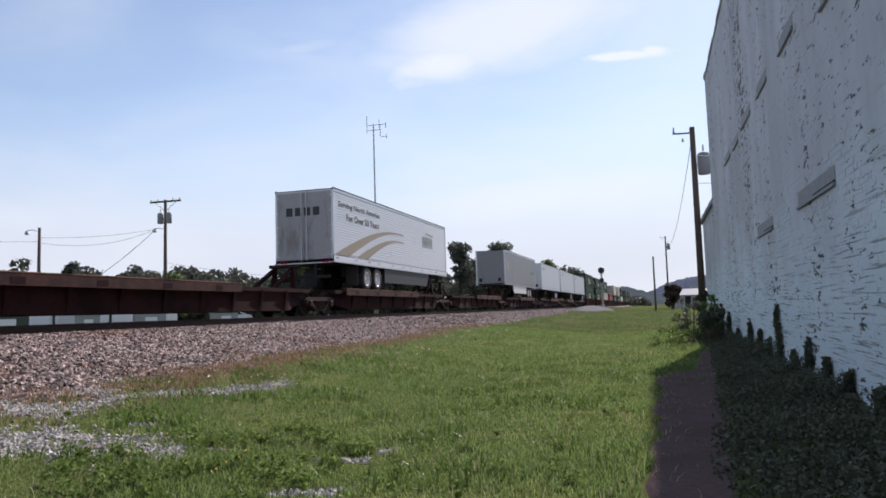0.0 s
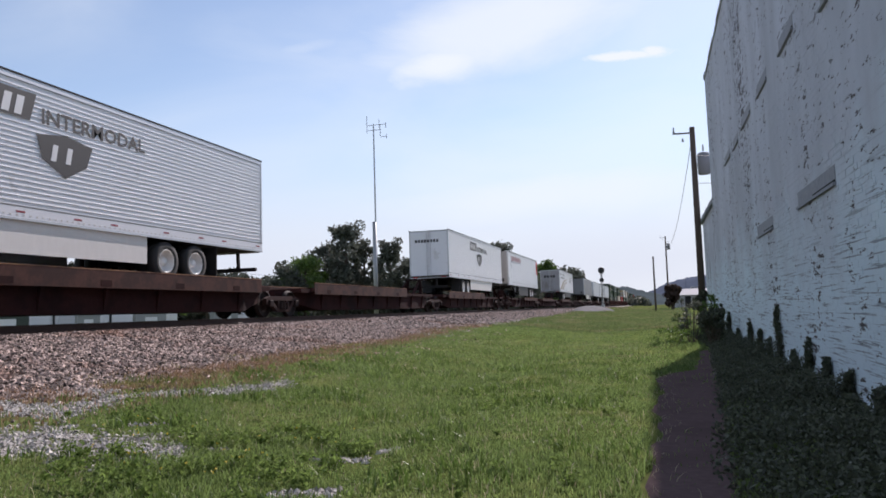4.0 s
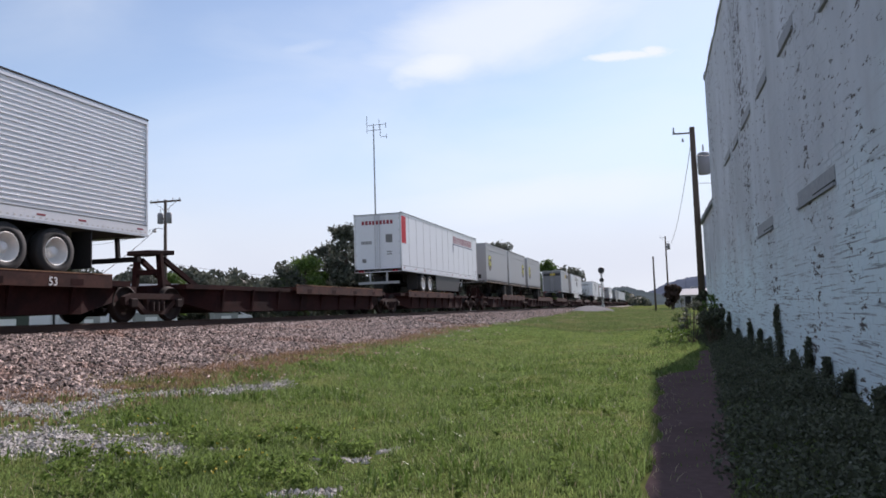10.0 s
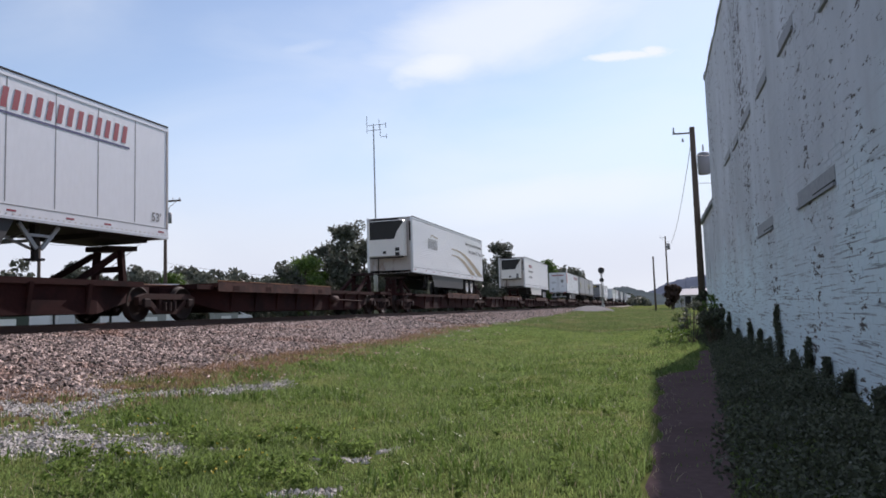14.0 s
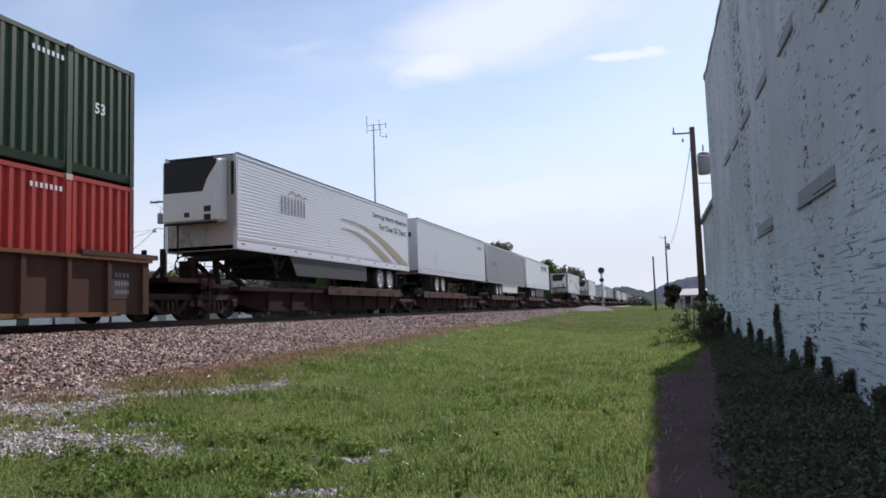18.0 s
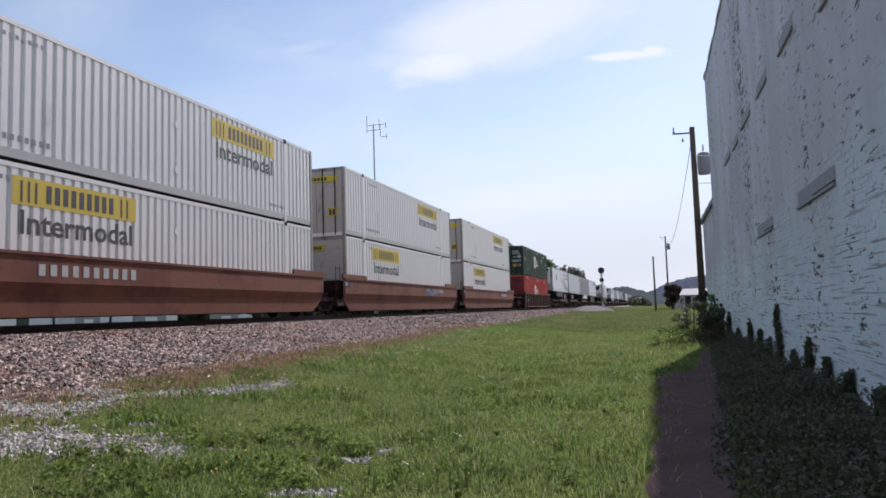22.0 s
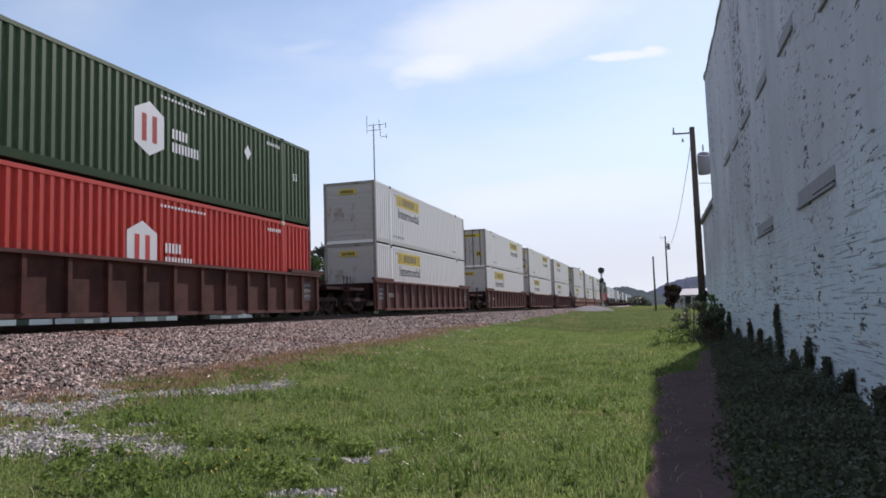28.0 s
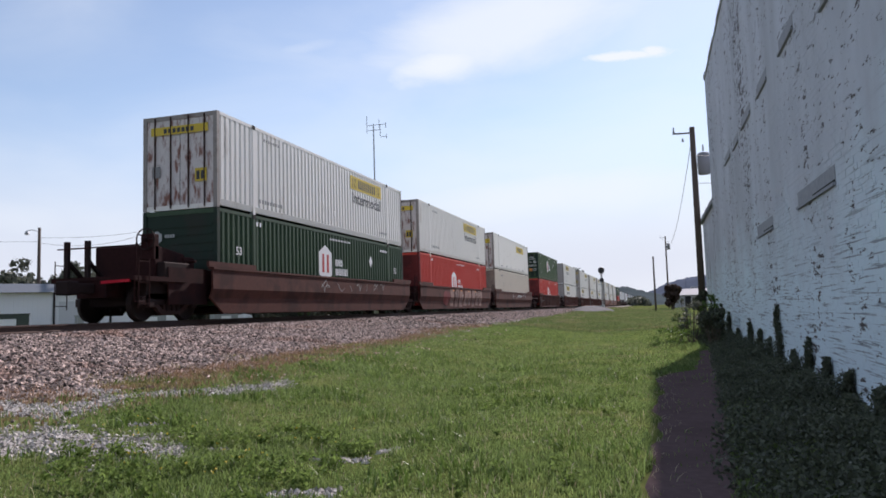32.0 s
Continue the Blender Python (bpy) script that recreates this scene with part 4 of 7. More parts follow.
def make_trees():
    for deg, d, h, w, m, pine in ((-24.0, 86, 11.6, 7.5, "leaf", True), (-27.2, 84, 7.6, 6.0, "leaf_light", False), (-28.6, 82, 6.4, 4.5, "leaf", False), (-22.6, 88, 9.6, 5.0, "leaf", False), (-20.6, 84, 9.3, 6.0, "leaf", True), (-19.0, 86, 7.0, 5.0, "leaf", False),
                                 (-25.6, 92, 9.6, 7.0, "leaf", False), (-17.4, 100, 7.0, 6.0, "leaf", False), (-15.0, 98, 10.2, 6.0, "leaf", True), (-13.6, 106, 8.3, 6.0, "leaf", False), (-11.5, 112, 10.8, 6.8, "leaf", True), (-9.8, 125, 7.0, 7.0, "leaf", False), (-8.1, 135, 9.4, 6.0, "leaf_light", False),
                                 (-6.4, 150, 5.6, 7.0, "leaf", False), (-43.5, 150, 12.0, 5.0, "leaf", False), (-38.6, 150, 10.0, 9.0, "leaf", False), (-37.0, 150, 9.8, 7.0, "leaf_light", False), (-34.5, 140, 9.0, 7.0, "leaf", False)):
        x, y = away(deg, d)
        make_tree(x, y, h, w, m, pine, "tall dark pine beyond the track" if pine else "pale green leafy tree beyond the track" if m == "leaf_light" else "dark leafy tree beyond the track")
    # far woods in a band behind everything
    cs, sp = [], []
    for i in range(420):
        deg = -52 + 51.5 * i / 420 + rng.uniform(-0.2, 0.2)
        d = rng.uniform(165, 215) if deg < -6 else rng.uniform(330, 430)
        x, y = away(deg, d)
        top = (8.2 + 2.2 * math.sin(deg * 1.7) + 1.5 * math.sin(deg * 4.1)) * (1 if deg < -6 else 0.55) + (2.4 if deg < -24 else 0)
        for k in range(4):
            cs.append((x + rng.uniform(-2, 2), y + rng.uniform(-2, 2), top * rng.uniform(0.1, 1.0)))
            sp.append(rng.uniform(1.6, 2.6))
    v, f = leaf_cloud(np.array(cs), np.array(sp), 42, 0.75)
    tagged(new("far_woods", arrays("far_woods", v, f, "leaf")), "distant hazy line of green woods", "woods", kind="stuff")


def make_shrubs():
    # loose shrubs by the far end of the wall
    for x, y, h, w, mat, n in ((0.70, 23.0, 0.85, 0.7, "leaf_light", 9), (0.35, 19.5, 0.5, 0.9, "leaf_light", 9), (1.0, 26.5, 1.0, 0.6, "leaf_light", 8), (1.6, 25.0, 1.1, 0.7, "leaf_light", 10), (2.0, 29.5, 1.5, 0.6, "leaf_light", 10), (0.95, 22.0, 1.2, 0.8, "leaf", 14), (1.35, 19.0, 0.9, 0.7, "ivy", 26), (1.6, 22.8, 0.95, 0.6, "ivy", 26), (1.78, 31.7, 1.6, 0.4, "ivy", 22), (2.1, 98.0, 3.1, 1.5, "bush_red", 46)):
        ob = tagged(new("shrub"), "dark reddish shrub by the far poles" if mat == "bush_red" else "dark ivy-covered shrub by the building" if mat == "ivy" else "straggling green shrub by the building", "shrub", "shrubs by the building")
        ob.location = (x, y, ground_height(x, y))
        bm = B()
        cs = []
        for i in range(n):
            a, r = rng.uniform(0, 6.283), w / 2 * rng.random() ** 0.6
            c = (r * math.cos(a), r * math.sin(a), h * rng.uniform(0.25, 1.0))
            cs.append(c)
            tube(bm, (r * 0.2 * math.cos(a), r * 0.2 * math.sin(a), -0.05), c, 0.012 * h, 0.004 * h, 5)
        part("stem", bm, "bark", ob)
        v, f = leaf_cloud(np.array(cs), np.full(n, (0.16 if mat != "bush_red" else 0.26) * max(w, h * 0.6)), 90 if mat in ("bush_red", "ivy") else 34, 0.035 * max(1.0, h) ** 0.8 * (1.0 if y < 60 else 2.2))
        part("foliage", arrays("foliage", v, f, mat), mat, ob)
    # ivy at the foot of the wall, with tongues that climb it
    cs, sp = [], []
    for i in range(3800):
        y = 3.4 + 20.6 * rng.random()
        t = rng.random()
        lim = 0.2 + 0.16 * math.sin(y * 1.3) ** 2 + 0.12 * math.sin(y * 3.7) ** 2
        lim *= 0.45 if 6.6 < y < 8.2 else 1.0
        x = WALL_X - 0.06 - max(0.55, WALL_X - 0.1 - float(strip_right(y))) * t ** 1.15
        cs.append((x, y, ground_height(x, y) + lim * rng.random() * (1 - 0.65 * t)))
        sp.append(0.13)
    for yc, top, wd in ((12.55, 1.02, 0.30), (16.2, 0.72, 0.55), (10.25, 0.62, 0.16), (9.25, 0.48, 0.14), (7.2, 0.34, 0.3), (20.6, 0.9, 0.9), (13.6, 0.5, 0.3), (22.6, 1.1, 0.6), (18.4, 0.5, 0.5), (6.3, 0.6, 0.4), (14.7, 0.62, 0.25), (11.3, 0.42, 0.4), (8.3, 0.40, 0.4)):
        for k in range(int(70 + 160 * wd)):
            u = rng.random() ** 1.3
            cs.append((WALL_X - 0.03 - 0.05 * rng.random(), yc + wd * (1 - 0.85 * u) * rng.uniform(-0.6, 0.6) + 0.05 * math.sin(u * 9 + yc), u * top * rng.uniform(0.85, 1.1)))
            sp.append(0.035 + 0.05 * rng.random() * (1 - u))
    v, f = leaf_cloud(np.array(cs), np.array(sp), 34, 0.017)
    v[:, 0] = np.minimum(v[:, 0], WALL_X - 0.012)
    tagged(new("ivy", arrays("ivy", v, f, "ivy")), "dark ivy climbing the foot of the wall", "ivy", kind="stuff")
    # brown strip beside it, painted for the wall's shade on the grass
    xs, ys = np.linspace(0, 1, 12), np.linspace(2.5, 18, 70)
    def across(u, y):
        left = float(strip_left(y)) + 0.05 * math.sin(y * 2.1) + 0.04 * math.sin(y * 5.3)
        return left + (float(strip_right(y)) + 0.12 - left) * u
    g = np.array([(across(u, y), y, ground_height(across(u, y), y) + 0.022 - (0.04 if i in (0, 11) else 0)) for y in ys for i, u in enumerate(xs)])
    i, j = np.meshgrid(np.arange(69), np.arange(11), indexing="ij")
    a = (i * 12 + j).ravel()
    tagged(new("dirt_strip", arrays("dirt_strip", g, np.stack([a, a + 1, a + 13, a + 12], 1), "dirt")), "purplish brown strip painted for wall shade", "dirt", kind="structure")


make_grass()
make_gravel()
make_trees()
make_shrubs()


# ---- poles, buildings and hills ----
def cable(name, a, b, sag, parent=None, r=0.012):
    a, b = Vector(a), Vector(b)
    bm = B()
    pts = [a.lerp(b, i / 12) - Vector((0, 0, sag * 4 * (i / 12) * (1 - i / 12))) for i in range(13)]
    rings = [[bm.verts.new(p + Vector((0, r * math.cos(k * 1.2566), r * math.sin(k * 1.2566))) + Vector((r * math.cos(k * 1.2566), 0, 0))) for k in range(5)] for p in pts]
    for p, q in zip(rings, rings[1:]):
        for k in range(5):
            bm.faces.new((p[k], p[(k + 1) % 5], q[(k + 1) % 5], q[k]))
    return tagged(new(name, mesh_of(name, bm, "wire")), "thin black overhead cable between poles", "cable", "overhead cables")


def utility_pole(x, y, top, r, crossarm=False, transformer=0, lamp=False, side_arm=False, label="weathered timber utility pole"):
    ob = tagged(new("utility_pole"), label, "utility pole", "poles along the railway")
    g = ground_height(x, y)
    ob.location = (x, y, g)
    h = top - g
    part("pole", tube(B(), (0, 0, -0.3), (0, 0, h), r, r * 0.72, 12), "pole", ob, smooth=True)
    if crossarm:
        a = part("crossarm", beam(B(), (-1.15, -0.55, h - 0.25), (1.15, 0.55, h - 0.05), 0.12, 0.14), "pole", ob)
        bm = B()
        beam(bm, (0, 0, h - 1.0), (0.8, 0.38, h - 0.15), 0.05, 0.03)
        beam(bm, (0, 0, h - 1.0), (-0.8, -0.38, h - 0.25), 0.05, 0.03)
        part("brace", bm, "pole", a)
        for k in (-1.05, -0.55, 0.55, 1.05):
            part("insulator", lathe(B(), [(0, 0.03), (0.05, 0.055), (0.1, 0.03), (0.15, 0.045), (0.18, 0.015)], "z", 8, (k, k * 0.48, h - 0.08 + 0.09 * k)), "galv", a)
    for i in range(transformer):
        dx = -0.42 if i == 0 else 0.42
        if transformer == 1:
            dx = 0.38
        t = part("transformer", lathe(B(), [(0, 0.20), (0.04, 0.25), (0.85, 0.25), (0.92, 0.2), (0.95, 0.05)], "z", 16, (dx, -0.1, h - 2.08)), "freight_grey", ob, "grey cylindrical transformer", True)
        part("bushing", tube(B(), (dx, -0.1, h - 1.08), (dx, -0.1, h - 0.8), 0.04, 0.025, 6), "galv", t)
        part("bracket", box(B(), min(0, dx), max(0, dx), -0.06, 0.06, h - 1.7, h - 1.6), "galv", t)
    if lamp:
        lm = part("lamp_arm", tube(tube(B(), (0, 0, h - lamp), (-0.5, -0.2, h - lamp + 0.15), 0.03, seg=6), (-0.5, -0.2, h - lamp + 0.15), (-0.8, -0.3, h - lamp + 0.1), 0.03, seg=6), "galv", ob)
        part("lamp_head", lathe(B(), [(-0.32, 0.14), (-0.22, 0.17), (-0.08, 0.11), (0.0, 0.05)], "z", 10, (-0.85, -0.32, h - lamp + 0.1)), "galv", lm)
    if side_arm:
        part("side_arm", beam(B(), (0, 0, h - 0.25), (-0.75, 0, h - 0.22), 0.06, 0.06), "pole", ob)
        part("insulator", tube(B(), (-0.75, 0, h - 0.25), (-0.75, 0, h + 0.05), 0.05, 0.03, 7), "galv", ob)
        part("insulator", tube(B(), (-0.4, 0, h - 0.6), (-0.4, 0, h - 0.45), 0.05, 0.03, 7), "galv", ob)
    return ob


def make_poles():
    utility_pole(-40.1, 52.4, 11.45, 0.17, True, 2, 2.6)
    utility_pole(-44.3, 43.3, 8.35, 0.15, lamp=0.3, label="short timber pole with a street lamp")
    utility_pole(1.88, 31.9, 8.6, 0.15, transformer=1, side_arm=True, label="dark timber pole with a grey transformer")
    utility_pole(0.0, 88.0, 6.75, 0.12, label="short bare timber pole by the verge")
    utility_pole(1.95, 115.0, 11.5, 0.14, False, 1, side_arm=True, label="tall timber pole beyond the verge")
    utility_pole(-45.0, 36.5, 6.0, 0.09, lamp=0.2, label="slim street lamp pole by the white building")
    cable("cable", (-40.6, 51.9, 8.9), (-44.3, 43.3, 7.6), 0.25)
    cable("cable", (-40.6, 51.9, 8.9), (-44.3, 43.3, 7.2), 0.7)
    cable("cable", (-40.6, 51.9, 8.9), (-40.0, 44.0, 4.2), 0.15, r=0.02)
    cable("cable", (-44.3, 43.3, 7.3), (-60, 30, 7.6), 0.2)
    cable("cable", (-40.0, 52.4, 6.0), (-30.0, 62.0, 4.6), 0.3)
    cable("cable", (1.88, 31.9, 8.3), (1.95, 115.0, 10.8), 2.2, r=0.014)
    cable("cable", (1.88, 31.9, 7.4), (3.2, 26.0, 6.3), 0.1)
    cable("cable", (1.88, 31.9, 6.2), (3.2, 26.0, 5.4), 0.1)
    # radio mast on a steel post
    ob = tagged(new("antenna_mast"), "tall grey radio mast with dipole antennas", "antenna")
    x, y = -22.95, 57.75
    g = ground_height(x, y)
    ob.location = (x, y, g)
    part("post", tube(B(), (0, 0, -0.3), (0, 0, 8.6), 0.20, 0.17, 12), "galv", ob, smooth=True)
    part("mast", tube(B(), (0.0, 0.3, 6.0), (0.0, 0.3, 17.3), 0.08, 0.055, 8), "galv", ob)
    for dx, dy, z, ln in ((-0.62, 0, 17.3, 1.6), (0.5, 0.1, 17.3, 0.8), (0.7, -0.2, 16.6, 1.0), (1.15, 0, 17.1, 0.5), (1.2, 0, 16.1, 0.4)):
        part("dipole", tube(B(), (dx, 0.3 + dy, z - ln / 2), (dx, 0.3 + dy, z + ln / 2), 0.03, seg=6), "galv", ob)
    for z, a, b in ((17.2, -0.62, 1.15), (16.75, -0.62, 0.7), (16.1, 0.7, 1.2)):
        part("boom", tube(B(), (a, 0.3, z), (b, 0.3, z), 0.025, seg=6), "galv", ob)
    # railway signal
    ob = tagged(new("railway_signal"), "tall railway signal with two round heads", "railway signal")
    x, y = -8.75, 127.7
    g = ground_height(x, y)
    ob.location = (x, y, g)
    part("mast", tube(B(), (0, 0, 0), (0, 0, 6.9), 0.09, seg=10), "galv", ob)
    part("base", box(B(), -0.3, 0.3, -0.3, 0.3, -0.1, 0.5), "galv", ob)
    for z, k in ((6.5, 1.0), (4.8, 0.7)):
        hd = part("signal_head", lathe(B(), [(-0.12, 0.52 * k), (0.0, 0.56 * k), (0.05, 0.52 * k)], "y", 18, (0.0, -0.15, z)), "ink", ob, "black round signal target")
        for dx, dz in ((-0.18, -0.12), (0.18, -0.12), (0, 0.2)):
            part("lens_hood", lathe(B(), [(-0.45, 0.10), (-0.15, 0.11), (-0.14, 0.02)], "y", 10, (dx, -0.1, z + dz)), "ink", hd)
    bm = B()
    for z in np.arange(0.6, 6.2, 0.35):
        tube(bm, (-0.2, 0.3, z), (0.2, 0.3, z), 0.02, seg=5)
    for dx in (-0.2, 0.2):
        tube(bm, (dx, 0.3, 0.1), (dx, 0.3, 6.6), 0.025, seg=5)
    part("ladder", bm, "galv", ob)
    for z in (5.9, 4.1):
        part("platform", box(B(), -0.5, 0.5, -0.1, 0.5, z - 0.04, z), "galv", ob)


def make_buildings():
    # long low white building beyond the track
    ob = tagged(new("warehouse"), "long low white metal building with grey roof", "building")
    ax, ay, bx, by = -47.5, 33.5, -30.5, 60.5
    ob.location = (ax, ay, 0.4)
    ob.rotation_euler = (0, 0, math.atan2(by - ay, bx - ax))
    ln = math.hypot(bx - ax, by - ay)
    ln = 19.5
    part("wall", box(B(), -14, ln, 0, 9, 0, 2.95), "siding", ob)
    bm = B()
    n = int((ln + 14) / 0.3)
    for i in range(n):
        box(bm, -14 + i * 0.3, -14 + i * 0.3 + 0.05, -0.02, 0.0, 0.1, 2.9)
    part("wall_ribs", bm, "siding", ob)
    part("roof", box(B(), -14.3, ln + 0.3, -0.5, 9.3, 2.96, 3.62, lambda x, y, z: (x, 4.5 if z > 3.3 and y > 5 else y + (0.9 if z > 3.3 else 0), z)), "dark_roof", ob)
    for k in range(9):
        part("downpipe", box(B(), -13 + k * 3.9, -12.88 + k * 3.9, -0.12, -0.02, 0, 2.95), "skirt", ob)
    for k in range(4):
        part("garage_door", box(B(), -9 + k * 6.6, -6.2 + k * 6.6, -0.05, -0.005, 0, 2.3), "roof", ob, "pale roller door")
    # plant boxes before it
    for k, (x, y, w, h) in enumerate(((-41.3, 33.8, 1.6, 1.25), (-39.4, 36.1, 2.4, 1.35), (-33.8, 42.5, 2.0, 1.2), (-30.5, 46.5, 1.8, 1.1), (-36.4, 39.6, 1.4, 1.15))):
        bx_ = tagged(new("dumpster"), "dark green steel dumpster by the white building", "dumpster", "dumpsters beside the building") if k < 2 else tagged(new("utility_box"), "grey steel utility cabinet by the white building", "utility cabinet", "cabinets beside the building")
        bx_.location = (x, y, 0.4)
        bx_.rotation_euler = (0, 0, 0.9)
        part("body", box(B(), -w / 2, w / 2, -0.5, 0.5, 0, h), "dumpster" if k < 2 else "galv", bx_, bevel=0.03)
        part("lid", box(B(), -w / 2 - 0.05, w / 2 + 0.05, -0.55, 0.55, h, h + 0.06), "dumpster" if k < 2 else "galv", bx_)
        part("panel", box(B(), -w * 0.2, w * 0.2, -0.52, -0.503, h * 0.3, h * 0.8), "siding", bx_)
    # parked cars
    for x, y, a, mat in ((-45.7, 71.2, 0.57, "car_white"),):
        c = tagged(new("car"), "white parked car behind the railway" if mat == "car_white" else "grey parked car behind the railway", "car", "parked cars")
        c.location = (x, y, 0.42)
        c.rotation_euler = (0, 0, a)
        prof = [(-2.2, 0.35), (-2.25, 0.75), (-2.1, 0.92), (-1.35, 1.0), (-0.75, 1.42), (-0.2, 1.5), (0.8, 1.47), (1.45, 1.05), (2.1, 0.92), (2.25, 0.7), (2.2, 0.35)]
        part("body", plate(B(), prof, "y", -0.88, 0.88), mat, c, smooth=False, bevel=0.05)
        for sy in (-1, 1):
            part("window", plate(B(), [(-1.1, 1.02), (-0.65, 1.38), (0.7, 1.38), (1.2, 1.04)], "y", min(sy * 0.885, sy * 0.9), max(sy * 0.885, sy * 0.9)), "window", c)
            for dx in (-1.4, 1.4):
                t = part("tyre", lathe(B(), [(-0.1, 0.2), (-0.1, 0.31), (0.1, 0.31), (0.1, 0.2)], "y", 16, (dx, sy * 0.8, 0.31)), "black", c)
                part("rim", lathe(B(), [(-0.105, 0.05), (-0.1, 0.2), (0.1, 0.2), (0.105, 0.05)], "y", 12, (dx, sy * 0.8, 0.31)), "rim", t)
    # small house at the end of the verge
    ob = tagged(new("house"), "small grey shed with a pale metal roof", "house")
    ob.location = (6.0, 129.0, ground_height(6, 129))
    part("wall", box(B(), -3.2, 6, 0, 6, 0, 2.1), "galv", ob)
    part("roof", box(B(), -3.6, 6.4, -0.6, 6.4, 2.1, 3.2, lambda x, y, z: (x, y if z < 3 else 2.9 + (y - 2.9) * 0.1, z)), "shed_roof", ob)
    part("door", box(B(), -1.2, -0.2, -0.06, -0.004, 0, 1.9), "near_black", ob)
    part("window", box(B(), 0.8, 1.8, -0.06, -0.004, 1.0, 1.7), "window", ob)
    part("upper_roof", box(B(), 0.2, 6.4, 3.5, 9, 2.9, 3.6), "shed_roof", ob)


def ridge(name, mat, label, crest, depth):
    """A range of hills: crest is (degrees, distance, height) from left to right."""
    bm = B()
    rows = []
    n = 90
    for i in range(n + 1):
        u = i / n * (len(crest) - 1)
        k = min(int(u), len(crest) - 2)
        t = u - k
        t = t * t * (3 - 2 * t)
        d, r, h = [crest[k][j] * (1 - t) + crest[k + 1][j] * t for j in range(3)]
        h += 0.012 * r * 0.045 * (math.sin(i * 1.1) + math.sin(i * 2.3 + 1))
        x, y = away(d, r)
        ux, uy = away(d, 1)
        row = [bm.verts.new((x - ux * depth * (1 - q), y - uy * depth * (1 - q), h * q ** 0.7)) for q in (0.0, 0.25, 0.5, 0.75, 1.0)]
        row.append(bm.verts.new((x + ux * depth, y + uy * depth, 0)))
        rows.append(row)
    for a, b in zip(rows, rows[1:]):
        for i in range(5):
            bm.faces.new((a[i], b[i], b[i + 1], a[i + 1]))
    tagged(new(name, mesh_of(name, bm, mat, True)), label, "hill", kind="structure")


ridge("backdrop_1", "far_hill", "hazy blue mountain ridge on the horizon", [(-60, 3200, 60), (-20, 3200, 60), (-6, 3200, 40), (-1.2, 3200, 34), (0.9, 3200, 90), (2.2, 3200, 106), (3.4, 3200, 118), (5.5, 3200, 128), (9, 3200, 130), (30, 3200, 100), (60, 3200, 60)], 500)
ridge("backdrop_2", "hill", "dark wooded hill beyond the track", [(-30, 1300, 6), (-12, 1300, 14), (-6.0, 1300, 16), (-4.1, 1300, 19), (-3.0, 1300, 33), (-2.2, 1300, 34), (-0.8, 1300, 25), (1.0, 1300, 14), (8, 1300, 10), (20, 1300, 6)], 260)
make_poles()
make_buildings()


# ---- the train ----
MOVERS = []


def rolling(ob, s, z):
    """Registers a thing of the train: s is its centre along the track at 0 s."""
    MOVERS.append((ob, s, z))
    ob.matrix_basis = track_pose(s, z)
    return ob


CL, CW, CH = 16.15, 2.59, 2.894
_made = {}


def once(key, build):
    """Builds a kind of thing once; later calls copy it."""
    if key in _made:
        return copy_thing(_made[key], Matrix())
    _made[key] = build()
    return _made[key]


def corrugated(bm, y0, y1, z0, z1, xo, depth, pitch, groove=0.36):
    n = max(1, round((y1 - y0) / pitch))
    p = (y1 - y0) / n
    prof = []
    for i in range(n):
        a = y0 + i * p
        prof += [(a, xo - depth), (a + groove * p, xo - depth), (a + (groove + 0.14) * p, xo), (a + 0.86 * p, xo)]
    prof.append((y1, xo - depth))
    lo = [bm.verts.new((x, y, z0)) for y, x in prof]
    hi = [bm.verts.new((x, y, z1)) for y, x in prof]
    for i in range(len(prof) - 1):
        bm.faces.new((lo[i], lo[i + 1], hi[i + 1], hi[i]))


def logo_house(ob, y, z, h, x, mat="ink_white", key="red"):
    """A plain white hexagon emblem with two bars."""
    w = h * 0.40
    bm = plate(B(), [(y - w, z + h * 0.2), (y, z), (y + w, z + h * 0.2), (y + w, z + h * 0.8), (y, z + h), (y - w, z + h * 0.8)], "x", x, x + 0.004)
    part("emblem", bm, mat, ob, "white hexagon emblem")
    bm = B()
    box(bm, x + 0.004, x + 0.007, y - w * 0.5, y - w * 0.2, z + h * 0.25, z + h * 0.75)
    box(bm, x + 0.004, x + 0.007, y + w * 0.2, y + w * 0.5, z + h * 0.25, z + h * 0.75)
    part("emblem_mark", bm, key, ob)
    part("lettering_mark", bars(B(), y + w * 1.6, z + h * 0.46, h * 0.5, h * 0.19, 5, x, k=0.6), mat, ob)
    part("lettering_mark", bars(B(), y + w * 1.6, z + h * 0.2, h * 0.85, h * 0.19, 9, x, k=0.6), mat, ob)


